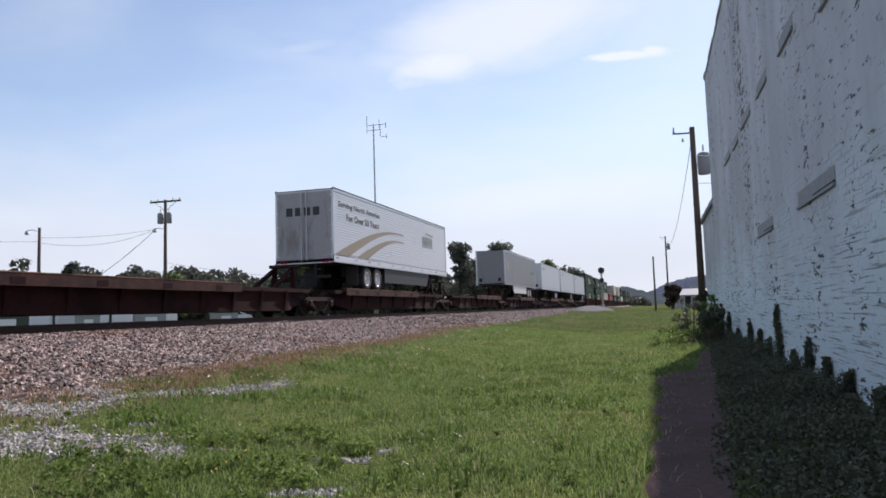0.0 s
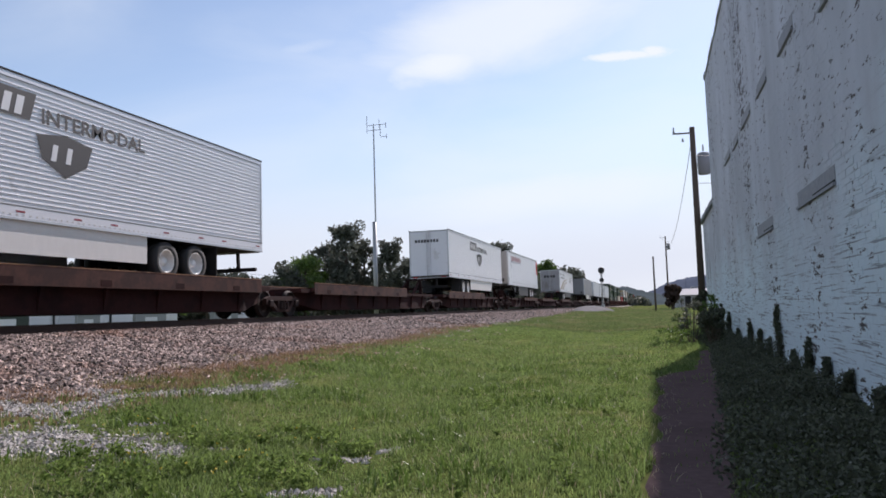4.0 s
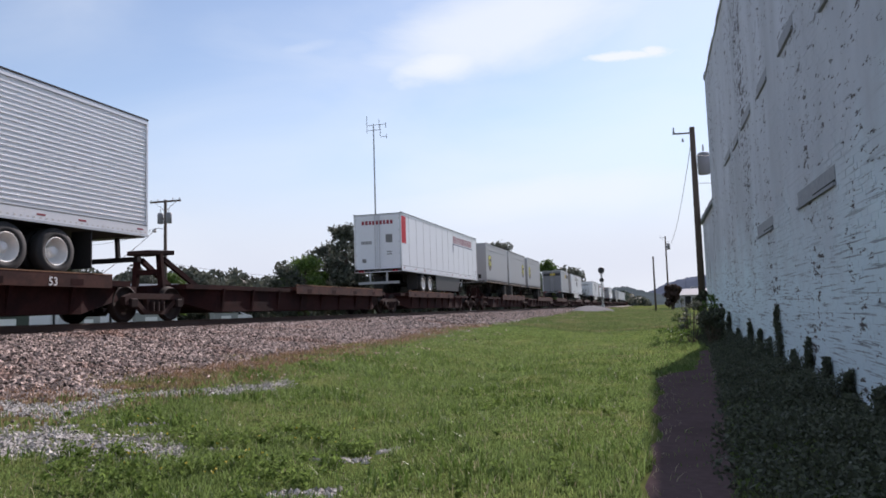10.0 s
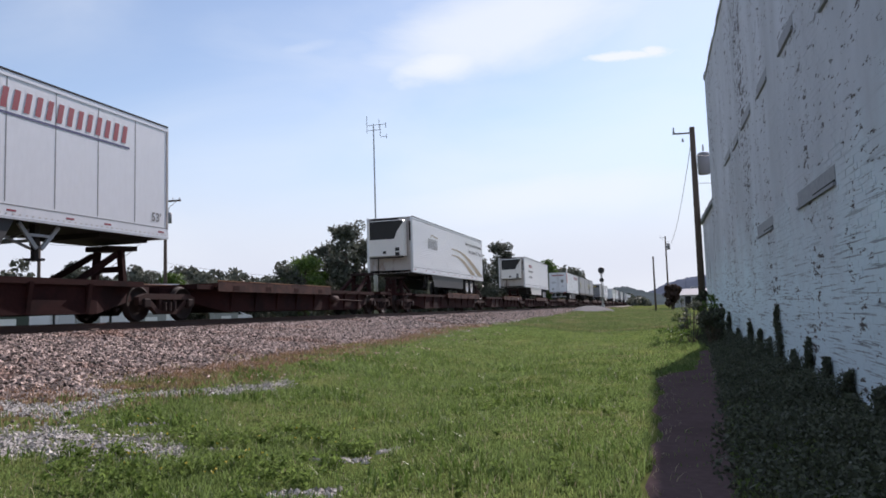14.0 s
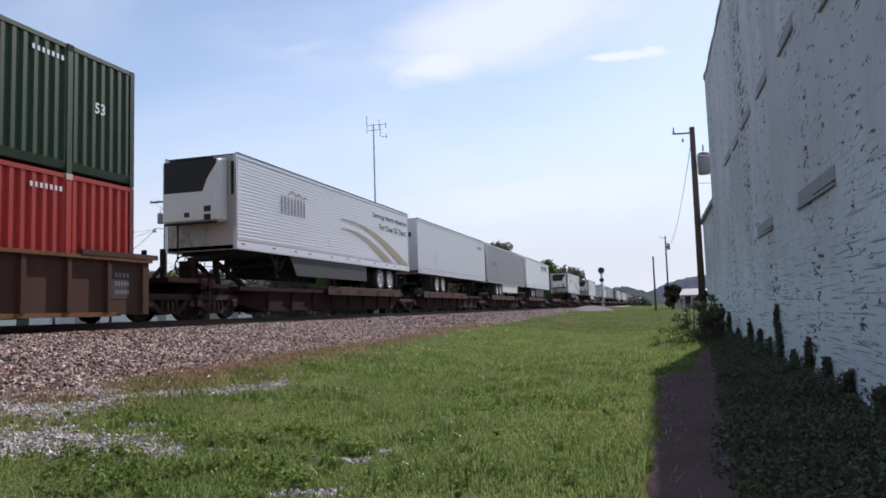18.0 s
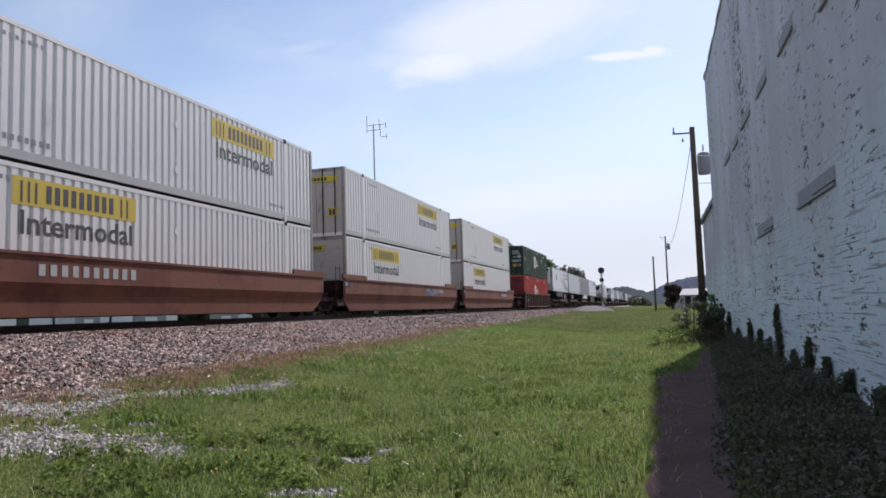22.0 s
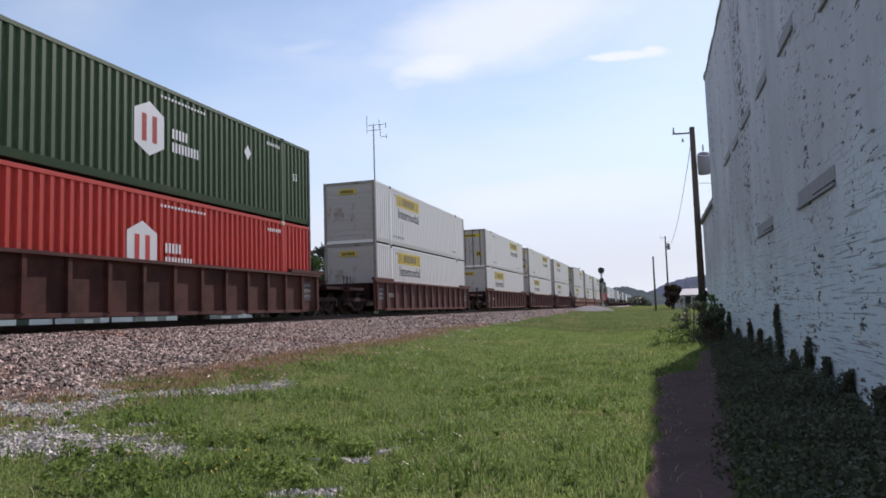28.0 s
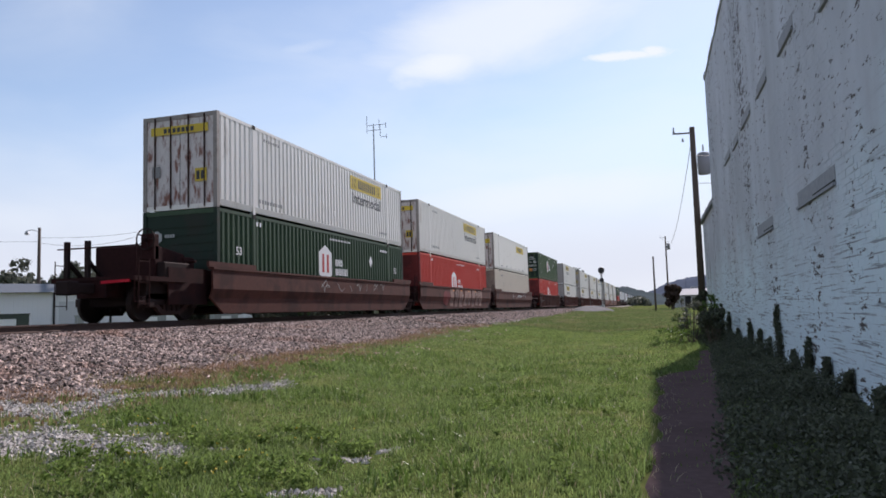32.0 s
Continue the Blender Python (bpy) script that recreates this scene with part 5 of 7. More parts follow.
def make_container(paint, near, decal, smooth=False):
    """A 53-foot container: near is what its -y end shows (doors or front)."""
    label = {"green": "dark green corrugated steel shipping container", "red": "red corrugated steel shipping container", "white": "white corrugated intermodal container with yellow panel",
             "dirty_white": "rust-stained white intermodal container with yellow panel", "beige": "beige corrugated steel shipping container"}[paint]
    if smooth:
        label = "white smooth-sided plate container with yellow panel"
    ob = tagged(new("shipping_container"), label + ", riding on a well car", "container", "containers on the train")
    h, w = CL / 2, CW / 2
    for sx in (-1, 1):
        for yy in (-h, -6.096, 6.096 - 0.14, h - 0.14):
            post = paint if abs(yy + 0.07) < 7 else {"white": "end_edge", "dirty_white": "end_edge", "green": "green_dark", "red": "red_dark", "beige": "beige_dark"}[paint]
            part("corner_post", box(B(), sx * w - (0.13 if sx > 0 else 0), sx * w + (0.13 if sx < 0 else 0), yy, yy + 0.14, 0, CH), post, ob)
    for sx in (-1, 1):
        x0, x1 = (w - 0.06, w - 0.004) if sx > 0 else (-w + 0.004, -w + 0.06)
        part("bottom_rail", box(B(), x0, x1, -h + 0.14, h - 0.14, 0.075, 0.26, lambda x, y, z, sx=sx: (x - (0.03 * sx if z < 0.1 else 0), y, z)), paint, ob)
        part("top_rail", box(B(), x0, x1, -h + 0.14, h - 0.14, CH - 0.10, CH - 0.002), paint, ob)
    for yy in (-h + 0.01, h - 0.07):
        part("end_beam", box(B(), -w + 0.13, w - 0.13, yy, yy + 0.06, 0.0, 0.14), paint, ob)
        part("end_beam", box(B(), -w + 0.13, w - 0.13, yy, yy + 0.06, CH - 0.14, CH - 0.003), "end_edge" if "white" in paint else paint, ob)
    for sx in (1, -1):
        bm = B()
        if smooth:
            x = w - 0.02
            box(bm, x - 0.02, x, -h + 0.14, h - 0.14, 0.26, CH - 0.10)
            for i in range(1, 15):
                yy = -h + i * CL / 15
                part("panel_seam", box(B(), min(sx * x, sx * (x + 0.006)), max(sx * x, sx * (x + 0.006)), yy - 0.02, yy + 0.02, 0.26, CH - 0.10), paint, ob)
        else:
            corrugated(bm, -h + 0.14, h - 0.14, 0.26, CH - 0.10, w - 0.012, 0.055 if paint in ("green", "red") else 0.04, 0.272, 0.36 if paint in ("green", "red") else 0.16)
        if sx < 0:
            bmesh.ops.scale(bm, vec=(-1, 1, 1), verts=bm.verts[:])
        part("side_panel", bm, paint, ob)
    part("roof_panel", box(B(), -w + 0.06, w - 0.06, -h + 0.07, h - 0.07, CH - 0.05, CH - 0.015), paint, ob)
    part("floor_panel", box(B(), -w + 0.06, w - 0.06, -h + 0.07, h - 0.07, 0.06, 0.12), "under", ob)
    # ends
    for s, kind in ((-1, near), (1, "front" if near == "doors" else "doors")):
        y = s * (h - 0.03)
        if kind == "doors":
            for x0, x1 in ((-w + 0.13, -0.01), (0.01, w - 0.13)):
                skin = "rusty_door" if paint == "dirty_white" else {"white": "grimy_dim_end", "red": "red_dark", "green": "green_dark", "beige": "beige_dark"}.get(paint, paint)
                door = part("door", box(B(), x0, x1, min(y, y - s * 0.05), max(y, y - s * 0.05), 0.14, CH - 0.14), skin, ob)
                for i in range(1, 4):
                    zz = 0.14 + i * (CH - 0.28) / 4
                    part("door_ribbing", box(B(), x0 + 0.06, x1 - 0.06, min(y, y + s * 0.012), max(y, y + s * 0.012), zz - 0.02, zz + 0.02), skin, door)
                for xr in (x0 + 0.30, x1 - 0.30):
                    part("locking_rod", tube(B(), (xr, y + s * 0.035, 0.05), (xr, y + s * 0.035, CH - 0.05), 0.026, seg=6), "truck_frame" if paint not in ("green", "red") else paint, door)
                part("door_gasket", box(B(), x0 - 0.009, x1 + 0.009, min(y - s * 0.006, y - s * 0.055), max(y - s * 0.006, y - s * 0.055), 0.12, CH - 0.12), "under", door)
        else:
            # end walls take the darker copies that hold the end's shade
            end_skin = {"white": "grimy_dim_end", "dirty_white": "grimy_dim_end", "red": "red_dark", "green": "green_dark", "beige": "beige_dark"}.get(paint, paint)
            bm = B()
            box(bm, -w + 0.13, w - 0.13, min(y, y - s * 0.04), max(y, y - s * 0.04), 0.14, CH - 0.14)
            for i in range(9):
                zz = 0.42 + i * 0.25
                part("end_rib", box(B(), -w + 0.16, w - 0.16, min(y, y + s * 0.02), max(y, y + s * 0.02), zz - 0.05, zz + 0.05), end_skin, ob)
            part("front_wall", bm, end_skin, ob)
    # castings that stand proud at the lift points
    for yy in (-6.03, 6.03):
        part("corner_casting", box(B(), w - 0.16, w + 0.006, yy - 0.09, yy + 0.09, CH - 0.12, CH + 0.012), "under" if paint != "red" else "beige", ob)
    x, y = w - 0.011, -h - 0.012
    if decal == "emblem":
        logo_house(ob, -0.85 if paint == "green" else -1.1, 0.92 if paint == "green" else 0.75, 1.42 if paint == "green" else 1.38, x, key="red" if paint == "green" else paint)
        for a in ((5.0, 2.48, 0.9, 0.11, 7, x), (-5.9, 2.55, 0.4, 0.14, 2, x), (-0.4, 2.58, 2.0, 0.07, 14, x)):
            part("marking", bars(B(), *a, k=0.55), "ink_white", ob)
        if paint == "green":
            for yy in (-h + 1.0, h - 1.3):
                part("lettering", lettering("53", yy, 1.55, 0.26, x), "ink_white", ob)
            part("diamond_placard", plate(B(), [(3.6, 1.95), (3.8, 2.2), (4.0, 1.95), (3.8, 1.7)], "x", x, x + 0.003), "ink_white", ob)
            part("marking", box(B(), x, x + 0.003, -5.6, -5.45, 0.55, 0.8), "ink_white", ob)
        bm = B()
        plate(bm, [(-0.78 + 0.2 * math.cos(i * math.pi / 3 + math.pi / 6), 2.1 + 0.2 * math.sin(i * math.pi / 3 + math.pi / 6)) for i in range(6)], "y", y - 0.003, y)
        part("end_emblem", bm, "ink_pale", ob, "small pale hexagon emblem")
        part("door_marking", end_bars(B(), -0.5, 2.08, 0.36, 0.10, 4, y), "ink_pale", ob)
        if near == "doors":
            for a in ((0.25, 2.28, 0.6, 0.14, 5, y), (0.25, 2.08, 0.75, 0.14, 7, y), (0.3, 1.75, 0.3, 0.12, 3, y), (-0.95, 1.42, 0.75, 0.06, 9, y), (-0.95, 1.30, 0.75, 0.06, 9, y), (0.2, 1.32, 0.9, 0.20, 6, y), (0.66, 0.86, 0.44, 0.09, 5, y), (0.66, 1.0, 0.44, 0.09, 5, y)):
                part("door_marking", end_bars(B(), *a), "ink_pale", ob)
            part("diamond_placard", plate(B(), [(0.9, 1.58), (1.1, 1.82), (0.9, 2.06), (0.7, 1.82)], "y", y - 0.003, y), "ink_pale", ob)
            part("lettering", end_lettering("53", -0.6, 0.74, 0.26, y - 0.003), "ink_pale", ob)
        if near == "doors":
            part("orange_placard", box(B(), 0.25, 0.6, y - 0.004, y, 0.82, 1.12), "orange", ob)
    elif decal == "panel":
        yy = 1.7 if near == "doors" else -5.1
        part("yellow_panel", box(B(), x, x + 0.004, yy, yy + 3.58, 2.06, 2.64), "yellow", ob, "yellow rectangular name panel")
        tagged(part("name_mark", bars(B(), yy + 0.85, 2.16, 2.05, 0.38, 9, x + 0.004, k=0.58), "ink", ob, "row of black bars"), kind="stuff")
        for dy in (0.2, 0.38, 0.56, 3.05, 3.25):
            part("panel_stripe", box(B(), x + 0.004, x + 0.007, yy + dy, yy + dy + 0.05, 2.12, 2.56), "ink", ob)
        part("lettering", lettering("Intermodal", yy + 0.2, 1.46, 0.50, x + 0.003, 3.25), "ink", ob)
        for zz in (0.75, 2.0):
            part("round_plate", lathe(B(), [(0.0, 0.13), (0.012, 0.12)], "x", 14, (x, 0.1, zz)), "white", ob)
        for a in ((-5.7, 0.42, 1.6, 0.12, 9, x), (-5.4, 2.52, 1.1, 0.09, 7, x), (5.0, 0.42, 1.1, 0.1, 7, x)):
            part("marking", bars(B(), *a, k=0.5), "ink_grey", ob)
        part("end_panel", box(B(), -1.0 if near == "doors" else -0.5, 1.0 if near == "doors" else 0.35, y - 0.004, y, 2.3, 2.55), "yellow", ob, "yellow name panel on the end")
        part("end_mark", end_bars(B(), -0.55 if near == "doors" else -0.4, 2.35, 1.1 if near == "doors" else 0.65, 0.14, 7, y - 0.004), "ink", ob)
        if near == "doors":
            bm = B()
            end_bars(bm, -0.95, 1.0, 0.4, 0.35, 1, y)
            part("grime_panel", bm, "ink_grey", ob)
            part("small_placard", box(B(), 0.55, 0.95, y - 0.004, y, 0.8, 1.2), "yellow", ob)
            part("placard_mark", end_bars(B(), 0.6, 0.86, 0.3, 0.26, 2, y - 0.004), "ink", ob)
    elif decal == "plate":
        part("yellow_panel", box(B(), x, x + 0.004, 1.77, 5.37, 1.95, 2.52), "yellow", ob, "yellow rectangular name panel")
        part("name_mark", bars(B(), 2.5, 2.06, 2.1, 0.36, 9, x + 0.004, k=0.58), "ink", ob)
        for i in range(5):
            part("marking", bars(B(), -5.3 + i * 2.0, 0.35, 0.9, 0.05, 1, x), "ink_grey", ob)
        part("marking", bars(B(), 4.4, 0.3, 1.0, 0.14, 7, x, k=0.5), "ink_grey", ob)
        for i in range(7):
            part("rivet_mark", box(B(), x, x + 0.003, -5.6 + i * 1.55, -5.52 + i * 1.55, 1.25 + 0.35 * (i % 2), 1.33 + 0.35 * (i % 2)), "ink_grey", ob)
        part("end_panel", box(B(), -1.0, 1.0, y - 0.004, y, 2.05, 2.4), "yellow", ob, "yellow name panel on the end")
        part("end_mark", end_bars(B(), -0.6, 2.12, 1.2, 0.2, 7, y - 0.004), "ink", ob)
    elif decal == "plain":
        bm = B()
        bars(bm, -5.6, 2.4, 0.9, 0.12, 6, x)
        part("marking", bm, "ink_grey", ob)
    return ob


def repainted(ob, old, tone, label):
    """The same thing in another coat of paint."""
    for o in ob.children_recursive:
        if o.data.materials[0] == M[old]:
            o.data.materials[0] = M[tone]
    return tagged(ob, label)


def container(paint, near, decal, s, level, smooth=False):
    coats = {"mid_green": ("green", "green_light", "mid green corrugated steel shipping container, riding on a well car"),
             "bright_red": ("red", "red_light", "bright red corrugated steel container, riding on a well car")}
    if paint in coats:
        old, tone, label = coats[paint]
        ob = once(("container", paint, near, decal), lambda: repainted(make_container(old, near, decal), old, tone, label))
    else:
        ob = once(("container", paint, near, decal, smooth), lambda: make_container(paint, near, decal, smooth))
    return rolling(ob, s, RAIL + (0.38 if level == 0 else 0.38 + CH + 0.02))


# --- trucks and wheels
def add_truck(ob, y):
    tr = part("truck", box(B(), -1.0, 1.0, y - 0.16, y + 0.16, 0.38, 0.66), "steel_dark", ob, "cast steel two-axle truck")
    for dy in (-0.89, 0.89):
        for sx in (-1, 1):
            key = ("wheelmesh", sx)
            if key not in _made:
                _made[key] = mesh_of("wheel", lathe(B(), [(-0.1, 0.2), (-0.075, 0.22), (-0.075, 0.40), (-0.07, 0.475), (-0.045, 0.48), (-0.035, 0.457), (0.055, 0.45), (0.06, 0.40), (0.02, 0.38), (0.0, 0.2), (0.05, 0.14), (0.09, 0.13)] if sx > 0 else
                                                 [(-0.09, 0.13), (-0.05, 0.14), (0.0, 0.2), (-0.02, 0.38), (-0.06, 0.40), (-0.055, 0.45), (0.035, 0.457), (0.045, 0.48), (0.07, 0.475), (0.075, 0.40), (0.075, 0.22), (0.1, 0.2)], "x", 24), "wheel", True)
            part("wheel", _made[key], "wheel", tr, at=Matrix.Translation((sx * 0.77, y + dy, 0.457)))
        part("axle", tube(B(), (-1.0, y + dy, 0.457), (1.0, y + dy, 0.457), 0.08, seg=8), "steel_dark", tr)
    for sx in (-1, 1):
        x0, x1 = (0.90, 1.05) if sx > 0 else (-1.05, -0.90)
        bm = B()
        xm = (x0 + x1) / 2
        plate(bm, [(y - 1.15, 0.42), (y - 1.15, 0.62), (y - 0.85, 0.71), (y + 0.85, 0.71), (y + 1.15, 0.62), (y + 1.15, 0.42), (y + 0.98, 0.42), (y + 0.92, 0.56), (y - 0.92, 0.56), (y - 0.98, 0.42)], "x", x0, x1)
        plate(bm, [(y - 0.42, 0.17), (y + 0.42, 0.17), (y + 0.42, 0.29), (y - 0.42, 0.29)], "x", x0 + 0.004, x1 - 0.004)
        for k in (-1, 1):
            beam(bm, (xm, y + k * 0.86, 0.60), (xm, y + k * 0.38, 0.22), 0.13, 0.13)
            beam(bm, (xm, y + k * 0.28, 0.22), (xm, y + k * 0.28, 0.62), 0.12, 0.12)
        part("side_frame", bm, "truck_frame", tr)
        bm = B()
        for k in (-0.2, 0, 0.2):
            tube(bm, (sx * 1.06, y + k, 0.26), (sx * 1.06, y + k, 0.5), 0.07, seg=8)
        part("spring_nest", bm, "steel_dark", tr)
        for dy in (-0.89, 0.89):
            part("axle_box", box(B(), min(sx * 0.95, sx * 1.12), max(sx * 0.95, sx * 1.12), y + dy - 0.13, y + dy + 0.13, 0.34, 0.58), "steel_dark", tr, bevel=0.03)


def coupler(ob, y, s):
    bm = B()
    box(bm, -0.12, 0.12, min(y, y + s * 0.75), max(y, y + s * 0.75), 0.72, 0.98)
    box(bm, -0.2, 0.2, min(y + s * 0.6, y + s * 0.95), max(y + s * 0.6, y + s * 0.95), 0.68, 1.02)
    part("coupler", bm, "steel_dark", ob, bevel=0.03)


def brake_wheel(ob, x, y, z):
    bm = B()
    for i in range(16):
        a, b = 2 * math.pi * i / 16, 2 * math.pi * (i + 1) / 16
        tube(bm, (x + 0.28 * math.cos(a), y, z + 0.28 * math.sin(a)), (x + 0.28 * math.cos(b), y, z + 0.28 * math.sin(b)), 0.02, seg=5)
    for i in range(5):
        a = 2 * math.pi * i / 5
        tube(bm, (x, y, z), (x + 0.28 * math.cos(a), y, z + 0.28 * math.sin(a)), 0.015, seg=5)
    tube(bm, (x, y - 0.12, z), (x, y + 0.15, z), 0.05, seg=8)
    part("brake_wheel", bm, "steel_dark", ob)
    part("brake_housing", box(B(), x - 0.2, x + 0.2, y + 0.05, y + 0.3, z - 0.55, z + 0.15), "rust", ob, bevel=0.03)


def hitch(ob, y, s):
    """A trailer hitch stand; s: the way its strut slants."""
    bm = B()
    for x in (-0.45, 0.45):
        beam(bm, (x, y, 0.85), (x * 0.8, y, 1.85), 0.12, 0.16)
        beam(bm, (x, y + s * 1.7, 0.9), (x * 0.8, y + s * 0.15, 1.72), 0.1, 0.14)
    box(bm, -0.4, 0.4, y - 0.08, y + 0.08, 1.28, 1.42)
    st = part("hitch_stand", bm, "rust", ob, "folding steel trailer hitch stand")
    bm = B()
    box(bm, -0.5, 0.5, y - 0.42, y + 0.48, 1.84, 1.97, lambda x, yy, z: (x * (1 if yy > y else 0.75), yy, z - (0.04 if yy < y else 0)))
    part("hitch_plate", bm, "steel_dark", st, bevel=0.02)


def make_spine_unit(p, tyre_end, hitch_end, first, last, lip):
    """A platform of an articulated flat car between truck centres p apart; tyre_end: +1 or -1."""
    ob = tagged(new("spine_car"), "oxide brown articulated trailer flat car with raised wheel platform", "flat car", "cars of the train")
    h = p / 2
    bm = B()
    box(bm, -1.08, 1.08, -h + 2.6, h - 2.6, 0.21, 0.90)
    body = part("side_sill", bm, "rust", ob)
    for s in (-1, 1):
        y0, y1 = (h - 2.6, h - 0.2) if s > 0 else (-h + 0.2, -h + 2.6)
        bm = box(B(), -1.08, 1.08, y0, y1, 0.21, 0.90, lambda x, y, z, s=s: (x * (0.55 if abs(y) > h - 1 else 1), y, z + (0.51 if abs(y) > h - 1 and z < 0.5 else 0.0)))
        part("end_sill", bm, "rust", ob)
    n = 8
    for i in range(n):
        yy = -h + 2.9 + i * (p - 5.8) / (n - 1)
        for sx in (-1, 1):
            bm = box(B(), min(sx * 1.08, sx * 1.20), max(sx * 1.08, sx * 1.20), yy - 0.05, yy + 0.05, 0.23, 0.90, lambda x, y, z, sx=sx: (x - (0.11 * sx if z < 0.5 and abs(x) > 1.1 else 0), y, z))
            part("side_bracket", bm, "rust", ob)
    ln = p * (0.49 if p == 15.5 else 0.57 if p > 18 else 0.48 if tyre_end > 0 else 0.54)
    y0, y1 = (h - 1.9 - ln, h - 1.9) if tyre_end > 0 else (-h + 1.9, -h + 1.9 + ln)
    plat = part("wheel_platform", box(B(), -1.284, 1.284, y0, y1, 0.93, 1.045), "rust_bright", ob, "orange brown deck edge worn by tyres")
    for sx in (-1, 1):
        part("deck_edge", box(B(), min(sx * 1.286, sx * 1.316), max(sx * 1.286, sx * 1.316), y0, y1, 0.80, 1.020 + lip), "rust_bright", plat, "dark brown side curb of the deck")
        # bright line put in for sunlight along the deck's top edge
        part("edge_strip", box(B(), min(sx * 1.284, sx * 1.322), max(sx * 1.284, sx * 1.322), y0, y1, 1.022 + lip, 1.045 + lip), "edge_lit", plat, "tan top edge painted as sunlit")
    if p == 17.2 and tyre_end > 0 and not (first or last):
        part("lettering", lettering("53", 4.85, 0.815, 0.19, 1.3215), "ink_white", plat, "white deck length figures")
    for i in range(4):
        yy = y0 + (i + 0.4) * ln / 4
        part("marking_patch", box(B(), 1.318, 1.321, yy, yy + 0.35, 0.84, 0.98), "rust", plat)
    for yl0, yl1 in ((-h + 1.1, y0), (y1, h - 1.1)):
        part("low_deck", box(B(), -1.16, 1.16, yl0, yl1, 0.86, 0.99), "rust", ob)
    yh = h + 0.15 if p == 15.5 else hitch_end * (h - 1.0)
    hitch(ob, yh, -hitch_end)
    if p == 15.5:
        tank = part("air_reservoir", lathe(B(), [(2.0, 0.05), (2.04, 0.13), (2.58, 0.13), (2.62, 0.05)], "y", 14, (1.16, 0, 0.64)), "truck_frame", ob, "dusty brown air reservoir", True)
        part("brake_rod", tube(B(), (1.16, 2.6, 0.62), (1.16, 5.2, 0.58), 0.02, seg=6), "truck_frame", tank)
    if p == 19.7:
        hitch(ob, h - 2.7, -1)
    add_truck(ob, -h)
    if first:
        add_truck(ob, h)
    for s, on in ((1, first), (-1, last)):
        if on:
            coupler(ob, s * (h + 0.9), s)
            bm = box(B(), -1.2, 1.2, min(s * (h - 0.4), s * (h + 1.0)), max(s * (h - 0.4), s * (h + 1.0)), 0.9, 1.02)
            part("end_platform", bm, "rust", ob)
            part("ladder", ladder(B(), 1.22, s * (h + 0.75), 0.3, 1.2), "rust_bright", ob)
            if s < 0:
                brake_wheel(ob, 0.5, s * (h + 0.8), 1.55)
    return ob


def ladder(bm, x, y, z0, z1):
    for dy in (-0.2, 0.2):
        tube(bm, (x, y + dy, z0), (x, y + dy, z1), 0.015, seg=5)
    for i in range(3):
        zz = z0 + 0.1 + i * (z1 - z0 - 0.2) / 2
        tube(bm, (x, y - 0.2, zz), (x, y + 0.2, zz), 0.012, seg=5)
    return bm


def spine_car(bounds, tyres, lip=0.08):
    """bounds: truck places from the front of the train backwards."""
    for i, (a, b) in enumerate(zip(bounds, bounds[1:])):
        p, e = round(a - b, 1), tyres[i]
        hend = -e
        first, last = i == 0, i == len(bounds) - 2
        ob = once(("spine", p, e, hend, first, last, lip), lambda: make_spine_unit(p, e, hend, first, last, lip))
        rolling(ob, (a + b) / 2, RAIL)


